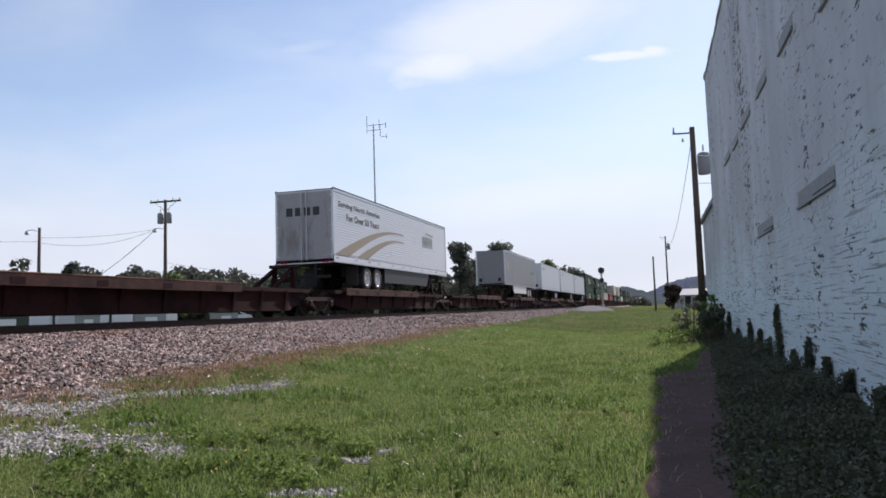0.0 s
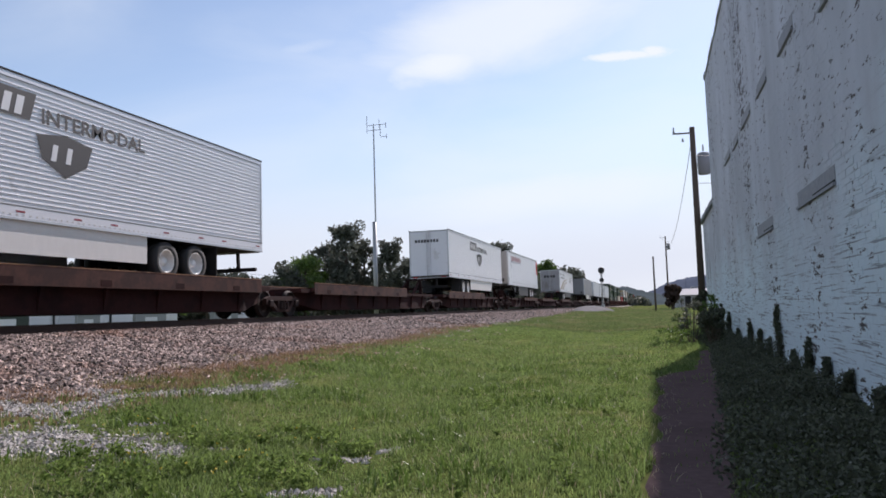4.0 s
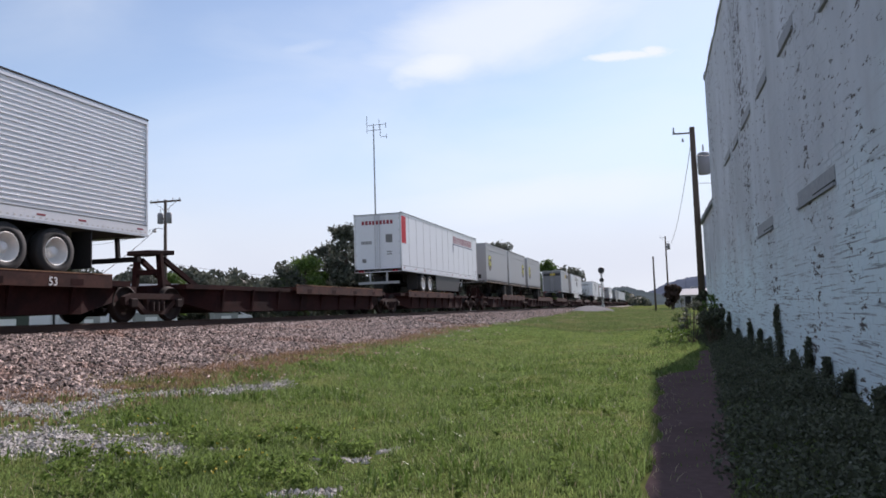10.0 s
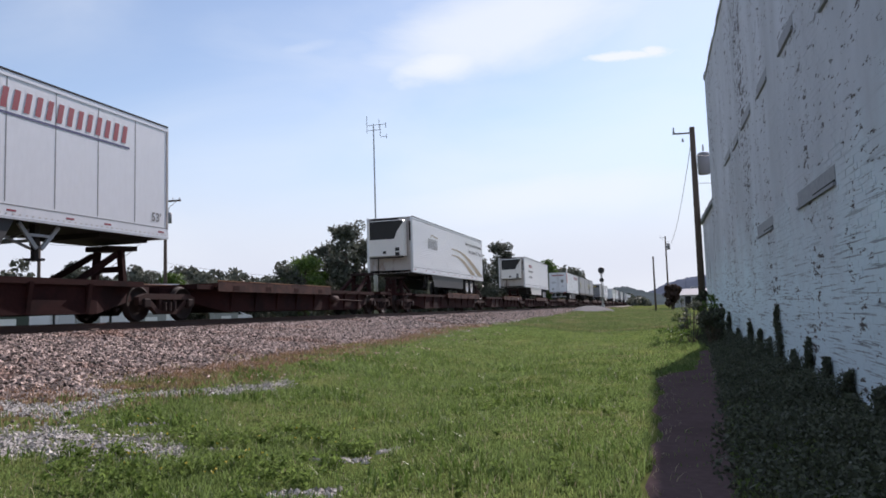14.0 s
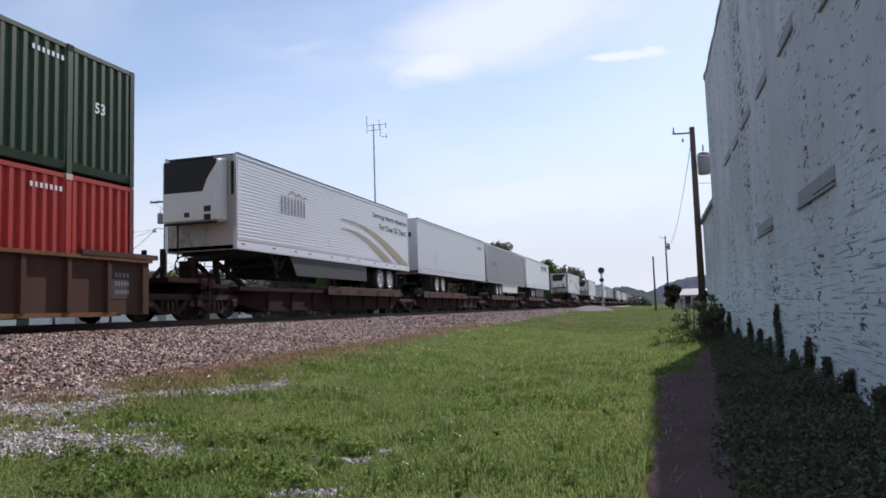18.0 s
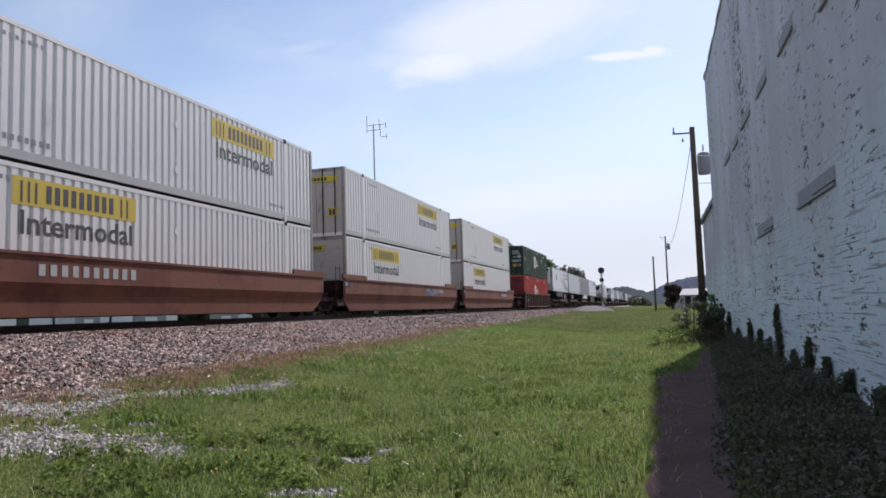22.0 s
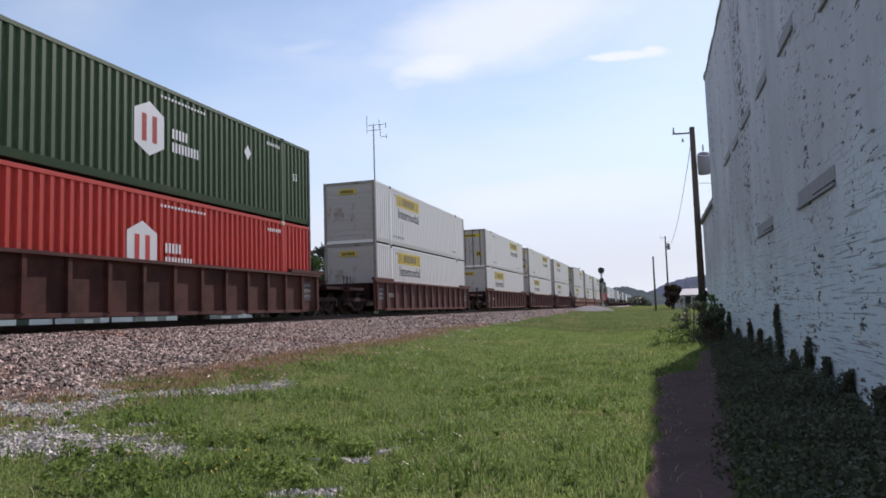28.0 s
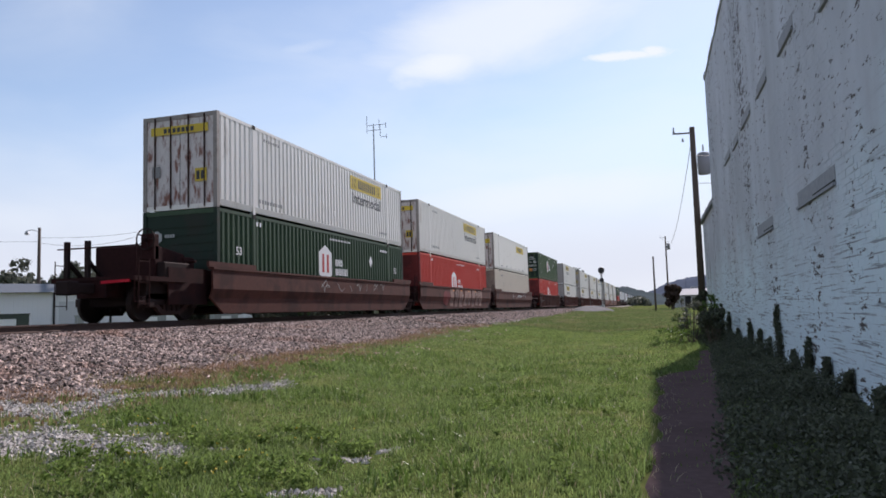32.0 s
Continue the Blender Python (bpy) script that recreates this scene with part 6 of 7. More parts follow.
def make_well_unit(ribbed, first, last, pitch):
    ob = tagged(new("well_car"), ("red-brown ribbed steel well car" if ribbed else "red-brown smooth-sided steel well car") + " on the rails", "well car", "cars of the train")
    paint = {2: "well_brown", 0: "well_red", 1: "well_maroon", 3: "well_rust", -1: "well_brown"}[ribbed]
    chord = {0: "well_red", 1: "chord_maroon", 2: "well_maroon", 3: "rust_edge", -1: "well_brown"}[ribbed]
    grimy, ribbed = ribbed == -1, max(0, ribbed)
    h = 8.55
    for sx in (1, -1):
        m = lambda x, y, z: (x * sx, y, z)
        bm = B()
        if ribbed:
            box(bm, 1.31, 1.36, -h, h, 0.18, 1.46, m)
        else:
            plate(bm, [(sx * q, z) for q, z in ((1.47, 1.42), (1.47, 0.86), (1.38, 0.60), (1.36, 0.16), (1.30, 0.16), (1.32, 0.60), (1.41, 0.86), (1.41, 1.42))], "y", -h, h)
            for v in bm.verts:
                if v.co.z < 0.3:
                    v.co.y *= 0.92
        side = part("side_wall", bm, paint, ob)
        bm = B()
        if ribbed:
            box(bm, 1.30, 1.47, -h, h, 1.44, 1.52, m)
            box(bm, 1.30, 1.42, -h * 0.86, h * 0.86, 0.14, 0.24, m)
        else:
            box(bm, 1.31, 1.50, -h, h, 1.42, 1.48, m)
        part("top_chord", bm, chord, side)
        for s in (-1, 1):
            y0, y1 = (h - 2.3, h + 0.2) if s > 0 else (-h - 0.2, -h + 2.3)
            part("end_cap", box(B(), 1.32 if ribbed else 1.40, 1.48, y0, y1, 1.524 if ribbed else 1.485, 1.64, m), paint, side)
        if ribbed:
            n = 15
            for i in range(n):
                yy = -h + 0.25 + i * (2 * h - 0.5) / (n - 1)
                bm = box(B(), 1.36, 1.445, yy - 0.06, yy + 0.06, 0.24, 1.44, m)
                part("side_rib", bm, paint, side)
    part("well_floor", box(B(), -1.22, 1.22, -h + 1.5, h - 1.5, 0.20, 0.34), "rust", ob)
    for s in (-1, 1):
        y0, y1 = (h, pitch / 2) if s > 0 else (-pitch / 2, -h)
        on = first if s > 0 else last
        ye = s * (h + (3.0 if on else max(0.2, pitch / 2 - h)))
        bm = B()
        box(bm, -1.15, 1.15, min(s * (h - 0.6), s * (h + 0.15)), max(s * (h - 0.6), s * (h + 0.15)), 0.62, 1.40)
        box(bm, -0.45, 0.45, min(s * h, ye), max(s * h, ye), 0.62, 1.05)
        part("end_bulkhead", bm, "rust", ob)
        if on:
            part("end_platform", box(B(), -1.25, 1.25, min(s * (h + 0.9), ye), max(s * (h + 0.9), ye), 1.02, 1.14), "rust", ob)
            for sx in (-1, 1):
                part("ladder", ladder(B(), sx * 1.28, ye - s * 0.35, 0.35, 1.6), "rust", ob)
            for px in (-1.0, -0.35):
                part("hand_post", beam(beam(B(), (px, ye - s * 0.25, 1.1), (px, ye - s * 0.25, 2.1), 0.13, 0.09), (px, ye - s * 0.25, 1.6), (px, ye - s * 0.8, 1.14), 0.10, 0.07), "steel_dark", ob)
            coupler(ob, ye, s)
            if s < 0 and not ribbed:
                part("end_housing", box(B(), -0.95, 0.95, -h - 1.85, -h - 0.55, 0.45, 2.02, lambda x, y, z: (x, y, z - (0.2 if z > 1.5 and y > -h - 1 else 0))), "rust", ob, bevel=0.04)
                # sill, box and plate added to fill the shadowed end round the truck
                part("end_sill", box(B(), -1.05, 1.05, -h - 2.3, -h - 0.2, 0.42, 1.015), "steel_dark", ob)
                part("equipment_box", box(B(), 0.55, 1.18, -h - 1.75, -h - 0.65, 0.95, 1.55), "steel_dark", ob, bevel=0.03)
                part("side_plate", box(B(), 1.16, 1.20, -h - 1.6, -h + 0.1, 0.42, 1.42), "rust", ob)
                part("cross_pipe", tube(B(), (-1.2, -h - 0.5, 1.62), (1.25, -h - 0.5, 1.62), 0.045, seg=7), "rust", ob)
                part("valve_box", box(B(), 0.5, 1.0, -h - 0.7, -h - 0.2, 1.42, 1.75), "rust", ob, bevel=0.03)
                part("railing", tube(tube(B(), (1.2, -h - 2.85, 1.14), (1.2, -h - 2.85, 1.95), 0.02, seg=6), (1.2, -h - 2.85, 1.9), (-1.2, -h - 2.85, 1.9), 0.02, seg=6), "rust", ob)
                part("red_cut_lever", beam(B(), (0.3, -h - 3.0, 1.0), (1.15, -h - 3.0, 1.02), 0.05, 0.07), "red_decal", ob)
                part("sill_step", tube(tube(B(), (1.2, -h - 2.9, 0.5), (1.2, -h - 2.9, 1.1), 0.02, seg=6), (1.2, -h - 2.9, 0.5), (1.2, -h - 2.5, 0.5), 0.02, seg=6), "rust", ob)
            if s < 0 and not ribbed:
                brake_wheel(ob, 0.75, -h - 1.95, 2.15)
    if not last:
        part("ladder", ladder(B(), 1.40, -h - 0.55, 0.45, 1.95), "rust", ob)
        part("step_bracket", box(B(), 1.0, 1.40, -h - 0.62, -h - 0.48, 1.05, 1.15), "rust", ob)
    if ribbed:
        for yy in (-h + 0.5, h - 1.3):
            plate_ = part("load_plate", box(B(), 1.36, 1.366, yy, yy + 0.75, 0.55, 1.25), "graffiti_dark", ob, "dark stencilled load plate")
            for k in range(3):
                part("plate_mark", bars(B(), yy + 0.12, 1.06 - 0.2 * k, 0.5, 0.10, 4 + k, 1.366, k=0.6), "ink_grey", plate_)
    if not ribbed and not grimy:
        part("lettering", lettering("53", -h + 0.9, 0.93, 0.34, 1.4722), "graffiti_dark", ob)
        part("load_plate", box(B(), 1.472, 1.4745, -h - 0.05, -h + 0.55, 1.10, 1.36), "graffiti_dark", ob, "dark load plate with small figures")
        part("lettering", lettering("125", -h + 0.0, 1.19, 0.13, 1.4755), "ink_white", ob)
    if first:
        add_truck(ob, h + 1.25)
    add_truck(ob, -h - 1.25 if last else -pitch / 2)
    x = 1.445 if ribbed else 1.472
    if not grimy:
        mark = (-6.9, 0.75, 0.7, 0.2, 3) if ribbed else (-4.6, 1.0, 3.0, 0.24, 10) if last else (3.4, 1.06, 2.2, 0.2, 9)
        part("number_mark", bars(B(), *mark, x, k=0.55), "ink_grey" if ribbed else "ink_pale", ob)
    if not grimy and not ribbed and not first and not last:
        # a small colourful tag low on the side
        bm = B()
        for i in range(5):
            plate(bm, [(2.3 + i * 0.46, 0.89), (2.6 + i * 0.46, 0.88), (2.72 + i * 0.46, 1.28 - 0.12 * (i % 2)), (2.4 + i * 0.46, 1.20 + 0.14 * (i % 2))], "x", 1.4725, 1.475)
        part("graffiti", bm, "graffiti_blue", ob, "small blue and pale spray-painted tag")
        bm = B()
        for i in range(9):
            a = 0.9 * i
            beam(bm, (1.477, 2.1 + 0.3 * i, 1.1 + 0.15 * math.sin(a)), (1.477, 2.4 + 0.3 * i, 1.1 + 0.18 * math.sin(a + 2)), 0.004, 0.06)
        part("graffiti", bm, "graffiti", ob)
    if grimy and not first and not last:
        # large faded letters with dark edges
        def skin_x(z):
            """Outer face of the side, upright above and leaning in below."""
            return 1.47 if z >= 0.86 else 1.38 + 0.09 * (z - 0.60) / 0.26 if z >= 0.60 else 1.36 + 0.02 * (z - 0.16) / 0.44
        levels = (0.24, 0.42, 0.60, 0.73, 0.86, 1.05, 1.22, 1.39)
        def stroke(bm, ya, yb, za, zb, lean=0.0, off=0.004):
            """A painted stroke that follows the side."""
            zs = [za] + [q for q in levels if za < q < zb] + [zb]
            rows = [[bm.verts.new((skin_x(z) + off, y + lean * (z - za), z)) for y in (ya, yb)] for z in zs]
            for a, b in zip(rows, rows[1:]):
                bm.faces.new((a[0], a[1], b[1], b[0]))
            return bm
        rr = random.Random(21)
        for i in range(8):
            y0 = -2.6 + i * 1.08
            lean = rr.uniform(-0.22, 0.22)
            wide = rr.uniform(0.62, 0.86)
            g = part("graffiti", stroke(B(), y0, y0 + wide, 0.24 + rr.uniform(0, 0.12), 1.38 - rr.uniform(0, 0.08), lean, 0.005), "graffiti_pink", ob, "large faded pink spray-painted shape")
            for k in range(2):
                za = rr.uniform(0.35, 0.9)
                ya = y0 + rr.uniform(0.15, wide - 0.3) + lean * (za - 0.24)
                part("graffiti_outline", stroke(B(), ya, ya + rr.uniform(0.10, 0.2), za, za + rr.uniform(0.22, 0.42), rr.uniform(-0.3, 0.3), 0.009), "graffiti_dark", g)
        bm = B()
        hub = bm.verts.new((1.476, -3.5, 0.87))
        rim = []
        for a in range(20):
            q = a * math.pi / 10
            r = 0.72 * (1 - 0.22 * max(0.0, math.cos(q - math.pi / 2)) ** 6)
            z = 0.87 + (0.46 if math.sin(q) > 0 else 0.52) * math.sin(q) * r / 0.72
            rim.append(bm.verts.new((max(skin_x(z), 1.38) + 0.008, -3.5 + r * math.cos(q), z)))
        for a in range(20):
            bm.faces.new((hub, rim[a], rim[(a + 1) % 20]))
        part("graffiti", bm, "red_dark", ob, "round dull red spray-painted shape")
        for k in range(4):
            part("orange_tag", box(B(), 1.4765, 1.479, -2.2 + 1.9 * k, -1.8 + 1.9 * k, 1.24, 1.33), "orange", ob)
    if grimy and first:
        part("number_mark", bars(B(), 0.6, 1.04, 2.4, 0.2, 10, x + 0.004, k=0.55), "ink_pale", ob)
    if grimy:
        rr = random.Random(9)
        for k in range(9):
            bm = B()
            yy, zz = rr.uniform(-3, 5.5), rr.uniform(0.98, 1.2)
            a = rr.uniform(0, 6)
            pts = [(yy + 0.12 * i + 0.1 * math.sin(a + i), zz + 0.15 * math.sin(a * 2 + i * 1.3)) for i in range(rr.randint(3, 7))]
            for p, q in zip(pts, pts[1:]):
                beam(bm, (x, p[0], p[1]), (x, q[0], q[1]), 0.006, 0.035)
            part("graffiti", bm, "graffiti", ob, "faded pale spray-painted scribble")
    return ob


def well_car(fronts, ribbed):
    """fronts: s of the centre of each well, front to rear."""
    for i, s in enumerate(fronts):
        first, last = i == 0, i == len(fronts) - 1
        ob = once(("well", ribbed, first, last), lambda: make_well_unit(ribbed, first, last, 19.1))
        rolling(ob, s, RAIL)


# --- trailers
def road_wheel(ob, x, y, z, s, grimy=False):
    if "tyre" not in _made:
        _made["tyre"] = mesh_of("tyre", lathe(B(), [(-0.14, 0.31), (-0.15, 0.38), (-0.13, 0.49), (-0.08, 0.515), (0.08, 0.515), (0.13, 0.49), (0.15, 0.38), (0.14, 0.31), (-0.14, 0.31)], "x", 26, caps=False), "black", True)
        # rim copy with the shade of parcel and inner wheels in its colour
        _made["dim_rim"] = mesh_of("rim", lathe(B(), [(-0.04, 0.305), (0.13, 0.312), (0.14, 0.29), (-0.045, 0.25), (-0.06, 0.14), (0.06, 0.11), (0.075, 0.0)], "x", 20), "dim_rim", True)
        _made["rimmesh"] = mesh_of("rim", lathe(B(), [(-0.04, 0.305), (0.135, 0.312), (0.145, 0.295), (0.12, 0.278), (-0.045, 0.25), (-0.06, 0.14), (0.02, 0.125), (0.06, 0.11), (0.075, 0.06), (0.075, 0.0)], "x", 26), "rim", True)
    t = part("tyre", _made["tyre"], "black", ob, at=Matrix.Translation((x, y, z)))
    part("rim", _made["dim_rim" if grimy else "rimmesh"], "rim", t, "steel rim darkened for shade" if grimy else "white steel rim", at=Matrix.Rotation(0 if s > 0 else math.pi, 4, "Z"))


def make_trailer(style, nose_near, length, slid=False, corner=True):
    """A road trailer, z = 0 where its tyres stand. style: redmark, swoosh, shield, reefer, parcel, plain, freight, short."""
    labels = {"redmark": "white box trailer with dark red lettering", "swoosh": "white ribbed refrigerated trailer with tan swoosh", "shield": "white ribbed trailer with dark shield emblem", "reefer": "white ribbed refrigerated trailer",
              "parcel": "grey short parcel trailer with brown shield", "plain": "plain white box trailer", "freight": "grey freight box trailer", "short": "grey short trailer with yellow emblem"}
    ob = tagged(new("trailer"), labels[style] + ", riding on a flat car", "trailer", "trailers on the train")
    L, h, w = length, length / 2, CW / 2
    z0, z1 = 1.08, 4.06
    paint = {"parcel": "grey_trailer", "freight": "freight_grey", "short": "grey_trailer", "plain": "pale_panel"}.get(style, "trailer_white")
    ribbed = style in ("swoosh", "shield", "reefer")
    if ribbed:
        paint = "silver"
    for sx in (1, -1):
        bm = B()
        if ribbed:
            n = 24
            p = (z1 - z0 - 0.42) / n
            prof = []
            for i in range(n):
                a = z0 + 0.30 + i * p
                prof += [(a, w - 0.020), (a + 0.74 * p, w - 0.020), (a + 0.82 * p, w - 0.006), (a + 0.93 * p, w - 0.006)]
            prof.append((z1 - 0.12, w - 0.022))
            lo = [bm.verts.new((x * sx, -h + 0.02, z)) for z, x in prof]
            hi = [bm.verts.new((x * sx, h - 0.02, z)) for z, x in prof]
            for i in range(len(prof) - 1):
                bm.faces.new((lo[i], lo[i + 1], hi[i + 1], hi[i]))
        else:
            box(bm, min(sx * (w - 0.04), sx * (w - 0.015)), max(sx * (w - 0.04), sx * (w - 0.015)), -h + 0.02, h - 0.02, z0 + 0.2, z1 - 0.1)
        side = part("side_wall", bm, paint, ob)
        if style == "redmark":
            n = 13 if L > 10 else 7
            for i in range(1, n):
                yy = -h + i * L / n
                d = 0.012 if style == "redmark" else 0.006
                bm = box(B(), min(sx * (w - 0.016), sx * (w - 0.012)), max(sx * (w - 0.016), sx * (w - 0.012)), yy - d, yy + d, z0 + 0.34, z1 - 0.12 if style != "parcel" else z1 - 0.5)
                part("panel_seam", bm, "ink_grey" if style == "redmark" else paint, side)
        rail = "under" if style == "parcel" else paint
        part("bottom_rail", box(B(), min(sx * (w - 0.05), sx * w), max(sx * (w - 0.05), sx * w), -h, h, z0, z0 + 0.28 if style != "parcel" else z0 + 0.2), rail, side)
        part("rail_lip", box(B(), min(sx * (w - 0.02), sx * (w + 0.014)), max(sx * (w - 0.02), sx * (w + 0.014)), -h, h, z0 - 0.004, z0 + 0.045), "alu" if style != "parcel" else "orange_edge", side)
        part("rail_groove", box(B(), min(sx * (w - 0.02), sx * (w + 0.004)), max(sx * (w - 0.02), sx * (w + 0.004)), -h, h, z0 + 0.27, z0 + 0.29), "ink_grey", side)
        part("roof_edge", box(B(), min(sx * (w - 0.04), sx * (w + 0.010)), max(sx * (w - 0.04), sx * (w + 0.010)), -h, h, z1 - 0.004, z1 + 0.034), "under", side)
        bm = B()
        k = int(L / 0.16)
        for i in range(k):
            yy = -h + 0.1 + i * (L - 0.2) / (k - 1)
            box(bm, min(sx * w, sx * (w + 0.006)), max(sx * w, sx * (w + 0.006)), yy - 0.022, yy + 0.022, z0 + 0.085, z0 + 0.115)
        tagged(part("rivet_row", bm, "rivet", side), kind="stuff")
        part("top_rail", box(B(), min(sx * (w - 0.05), sx * w), max(sx * (w - 0.05), sx * w), -h, h, z1 - 0.11, z1 + 0.005), "alu" if style != "parcel" else paint, side)
        if style == "parcel":
            part("upper_band", box(B(), min(sx * (w - 0.03), sx * (w + 0.004)), max(sx * (w - 0.03), sx * (w + 0.004)), -h + 0.05, h - 0.05, z1 - 0.50, z1 - 0.44), paint, side)
        bm = B()
        n = int(L / 1.35)
        for i in range(n):
            yy = -h + 0.5 + i * (L - 1.0) / max(1, n - 1) + (0.22 if i % 3 else -0.16)
            box(bm, min(sx * w, sx * (w + 0.004)), max(sx * w, sx * (w + 0.004)), yy - 0.11, yy + 0.11, z0 + 0.15, z0 + 0.19)
        part("reflector_tape", bm, "ink_red" if style != "parcel" else "ink_grey", side)
    part("roof", box(B(), -w + 0.05, w - 0.05, -h, h, z1 - 0.04, z1), "alu", ob)
    part("floor", box(B(), -w + 0.05, w - 0.05, -h, h, z0 + 0.02, z0 + 0.14), "under", ob)
    nose = -1 if nose_near else 1
    # nose
    y = nose * h
    bm = box(B(), -w + 0.002, w - 0.002, min(y, y - nose * 0.05), max(y, y - nose * 0.05), z0, z1)
    part("front_wall", bm, "grimy_dim_end" if paint in ("trailer_white", "silver") else paint, ob)
    for sx in (-1, 1):
        bm = box(B(), min(sx * (w - 0.12), sx * w), max(sx * (w - 0.12), sx * w), min(y, y + nose * 0.02), max(y, y + nose * 0.02), z0, z1)
        part("front_corner_trim", bm, "alu" if style != "parcel" else paint, ob)
    if style in ("swoosh", "reefer"):
        yb = y + nose * (0.55 if style == "swoosh" else 0.36)
        unit = part("cooling_unit", box(B(), -1.0, 0.98, min(y, yb), max(y, yb), z0 + 0.85, z1 - 0.12, lambda x, yy, z: (x, yy, z - (0.12 if abs(yy) > h + 0.2 and z > 3 else 0))), "white", ob, "white cooling unit with dark grille", bevel=0.05)
        g = nose * 0.012
        part("grille", plate(B(), [(-0.92, 2.85), (0.45, 2.85), (0.62, 3.25), (0.95, 3.7), (0.95, 3.82), (-0.92, 3.82)], "y", min(yb, yb + g), max(yb, yb + g)), "black", unit)
        bm = B()
        for x, z, s in ((-0.1, 2.15, 0.07), (0.62, 2.3, 0.09), (0.62, 2.05, 0.09)):
            box(bm, x - s * 1.3, x + s * 1.3, min(yb, yb + g), max(yb, yb + g), z - s, z + s)
        part("service_port", bm, "black", unit)
        part("lower_guard", tube(tube(B(), (-0.9, yb, z0 + 0.8), (0.95, yb, z0 + 0.8), 0.04, seg=6), (-0.5, yb - nose * 0.1, z0 - 0.3), (-0.5, yb - nose * 0.1, z0 + 0.8), 0.03, seg=6), "under", unit)
        part("top_bar", tube(B(), (-0.95, y + nose * 0.2, z1 - 0.10), (0.6, y + nose * 0.2, z1 - 0.10), 0.05, seg=6), "under", unit)
        part("conduit", box(B(), 1.12, 1.2, min(y, y + nose * 0.05), max(y, y + nose * 0.05), z0 + 1.7, z1 - 0.25), "under", ob)
    else:
        bm = B()
        for x in (-0.9, 0.75):
            box(bm, x - 0.12, x + 0.12, min(y, y + nose * 0.03), max(y, y + nose * 0.03), z0 + 0.3, z0 + 0.6)
        part("connector_box", bm, "under", ob)
    # rear
    r = -nose
    y = r * h
    for x0, x1 in ((-w + 0.09, -0.012), (0.012, w - 0.09)):
        door = part("door", box(B(), x0, x1, min(y, y - r * 0.04), max(y, y - r * 0.04), z0 + 0.12, z1 - 0.1), "freight_grey" if style == "short" else "grey_door" if style == "swoosh" else paint, ob)
        xr = -0.12 if x0 < 0 else 0.12
        part("lock_rod", tube(B(), (xr, y + r * 0.03, z0 + 0.05), (xr, y + r * 0.03, z1 - 0.05), 0.018, seg=6), "alu", door)
        bm = B()
        for k in range(5):
            zz = z0 + 0.3 + k * 0.6
            xe = x0 if x0 < -0.5 else x1
            box(bm, xe - 0.05, xe + 0.05, min(y, y + r * 0.025), max(y, y + r * 0.025), zz - 0.03, zz + 0.03)
        part("hinge_line", bm, "alu", door)
    bm = B()
    for sx in (-1, 1):
        box(bm, min(sx * (w - 0.09), sx * (w - 0.001)), max(sx * (w - 0.09), sx * (w - 0.001)), min(y, y - r * 0.06), max(y, y - r * 0.06), z0, z1)
    box(bm, -w + 0.09, w - 0.09, min(y, y - r * 0.06), max(y, y - r * 0.06), z1 - 0.1, z1)
    box(bm, -w + 0.09, w - 0.09, min(y, y - r * 0.08), max(y, y - r * 0.08), z0 - 0.02, z0 + 0.12)
    part("rear_frame", bm, "alu", ob)
    bm = B()
    for sx in (-1, 1):
        beam(bm, (sx * 0.45, y - r * 0.1, z0), (sx * 0.45, y - r * 0.06, 0.50), 0.08, 0.1)
    box(bm, -1.1, 1.1, min(y - r * 0.02, y - r * 0.14), max(y - r * 0.02, y - r * 0.14), 0.46, 0.58)
    part("rear_bumper", bm, "galv" if style == "redmark" else "under", ob)
    bm = B()
    for x in (-1.0, -0.85, 0.85, 1.0):
        box(bm, x - 0.05, x + 0.05, min(y, y + r * 0.02), max(y, y + r * 0.02), z0 + 0.0, z0 + 0.08)
    part("tail_light_bar", bm, "red_decal", ob)
    # running gear
    axles = (2.85, 4.1) if slid else (3.5, 4.75) if L > 10 else (1.1,)
    for a in axles:
        ya = y - r * a
        for sx in (-1, 1):
            road_wheel(ob, sx * 1.125, ya, 0.515, sx, style == "parcel")
            road_wheel(ob, sx * 0.80, ya, 0.515, sx, True)
        part("axle", tube(B(), (-1.0, ya, 0.515), (1.0, ya, 0.515), 0.07, seg=8), "under", ob)
    a0, a1 = y - r * (axles[0] - 0.9), y - r * (axles[-1] + 0.9)
    part("bogie_frame", box(box(B(), -0.55, -0.40, min(a0, a1), max(a0, a1), 0.62, 1.08), 0.40, 0.55, min(a0, a1), max(a0, a1), 0.62, 1.08), "under", ob)
    for sx in (-1, 1):
        part("mud_flap", box(B(), sx * 0.97 - 0.28, sx * 0.97 + 0.28, min(a0 + r * 0.1, a0 + r * 0.13), max(a0 + r * 0.1, a0 + r * 0.13), 0.2, 1.05), "black", ob)
    yl = nose * (h - (3.9 if style == "redmark" else 2.9 if L > 10 else 2.2))
    brace = "galv" if style == "redmark" else "under"
    for sx in (-1, 1):
        bm = beam(B(), (sx * 0.95, yl, 1.08), (sx * 0.95, yl, 0.62), 0.14, 0.14)
        beam(bm, (sx * 0.95, yl, 0.62), (sx * 0.95, yl, 0.36), 0.10, 0.10)
        box(bm, sx * 0.95 - 0.15, sx * 0.95 + 0.15, yl - 0.13, yl + 0.13, 0.31, 0.36)
        leg = part("landing_leg", bm, "under", ob)
        bm = B()
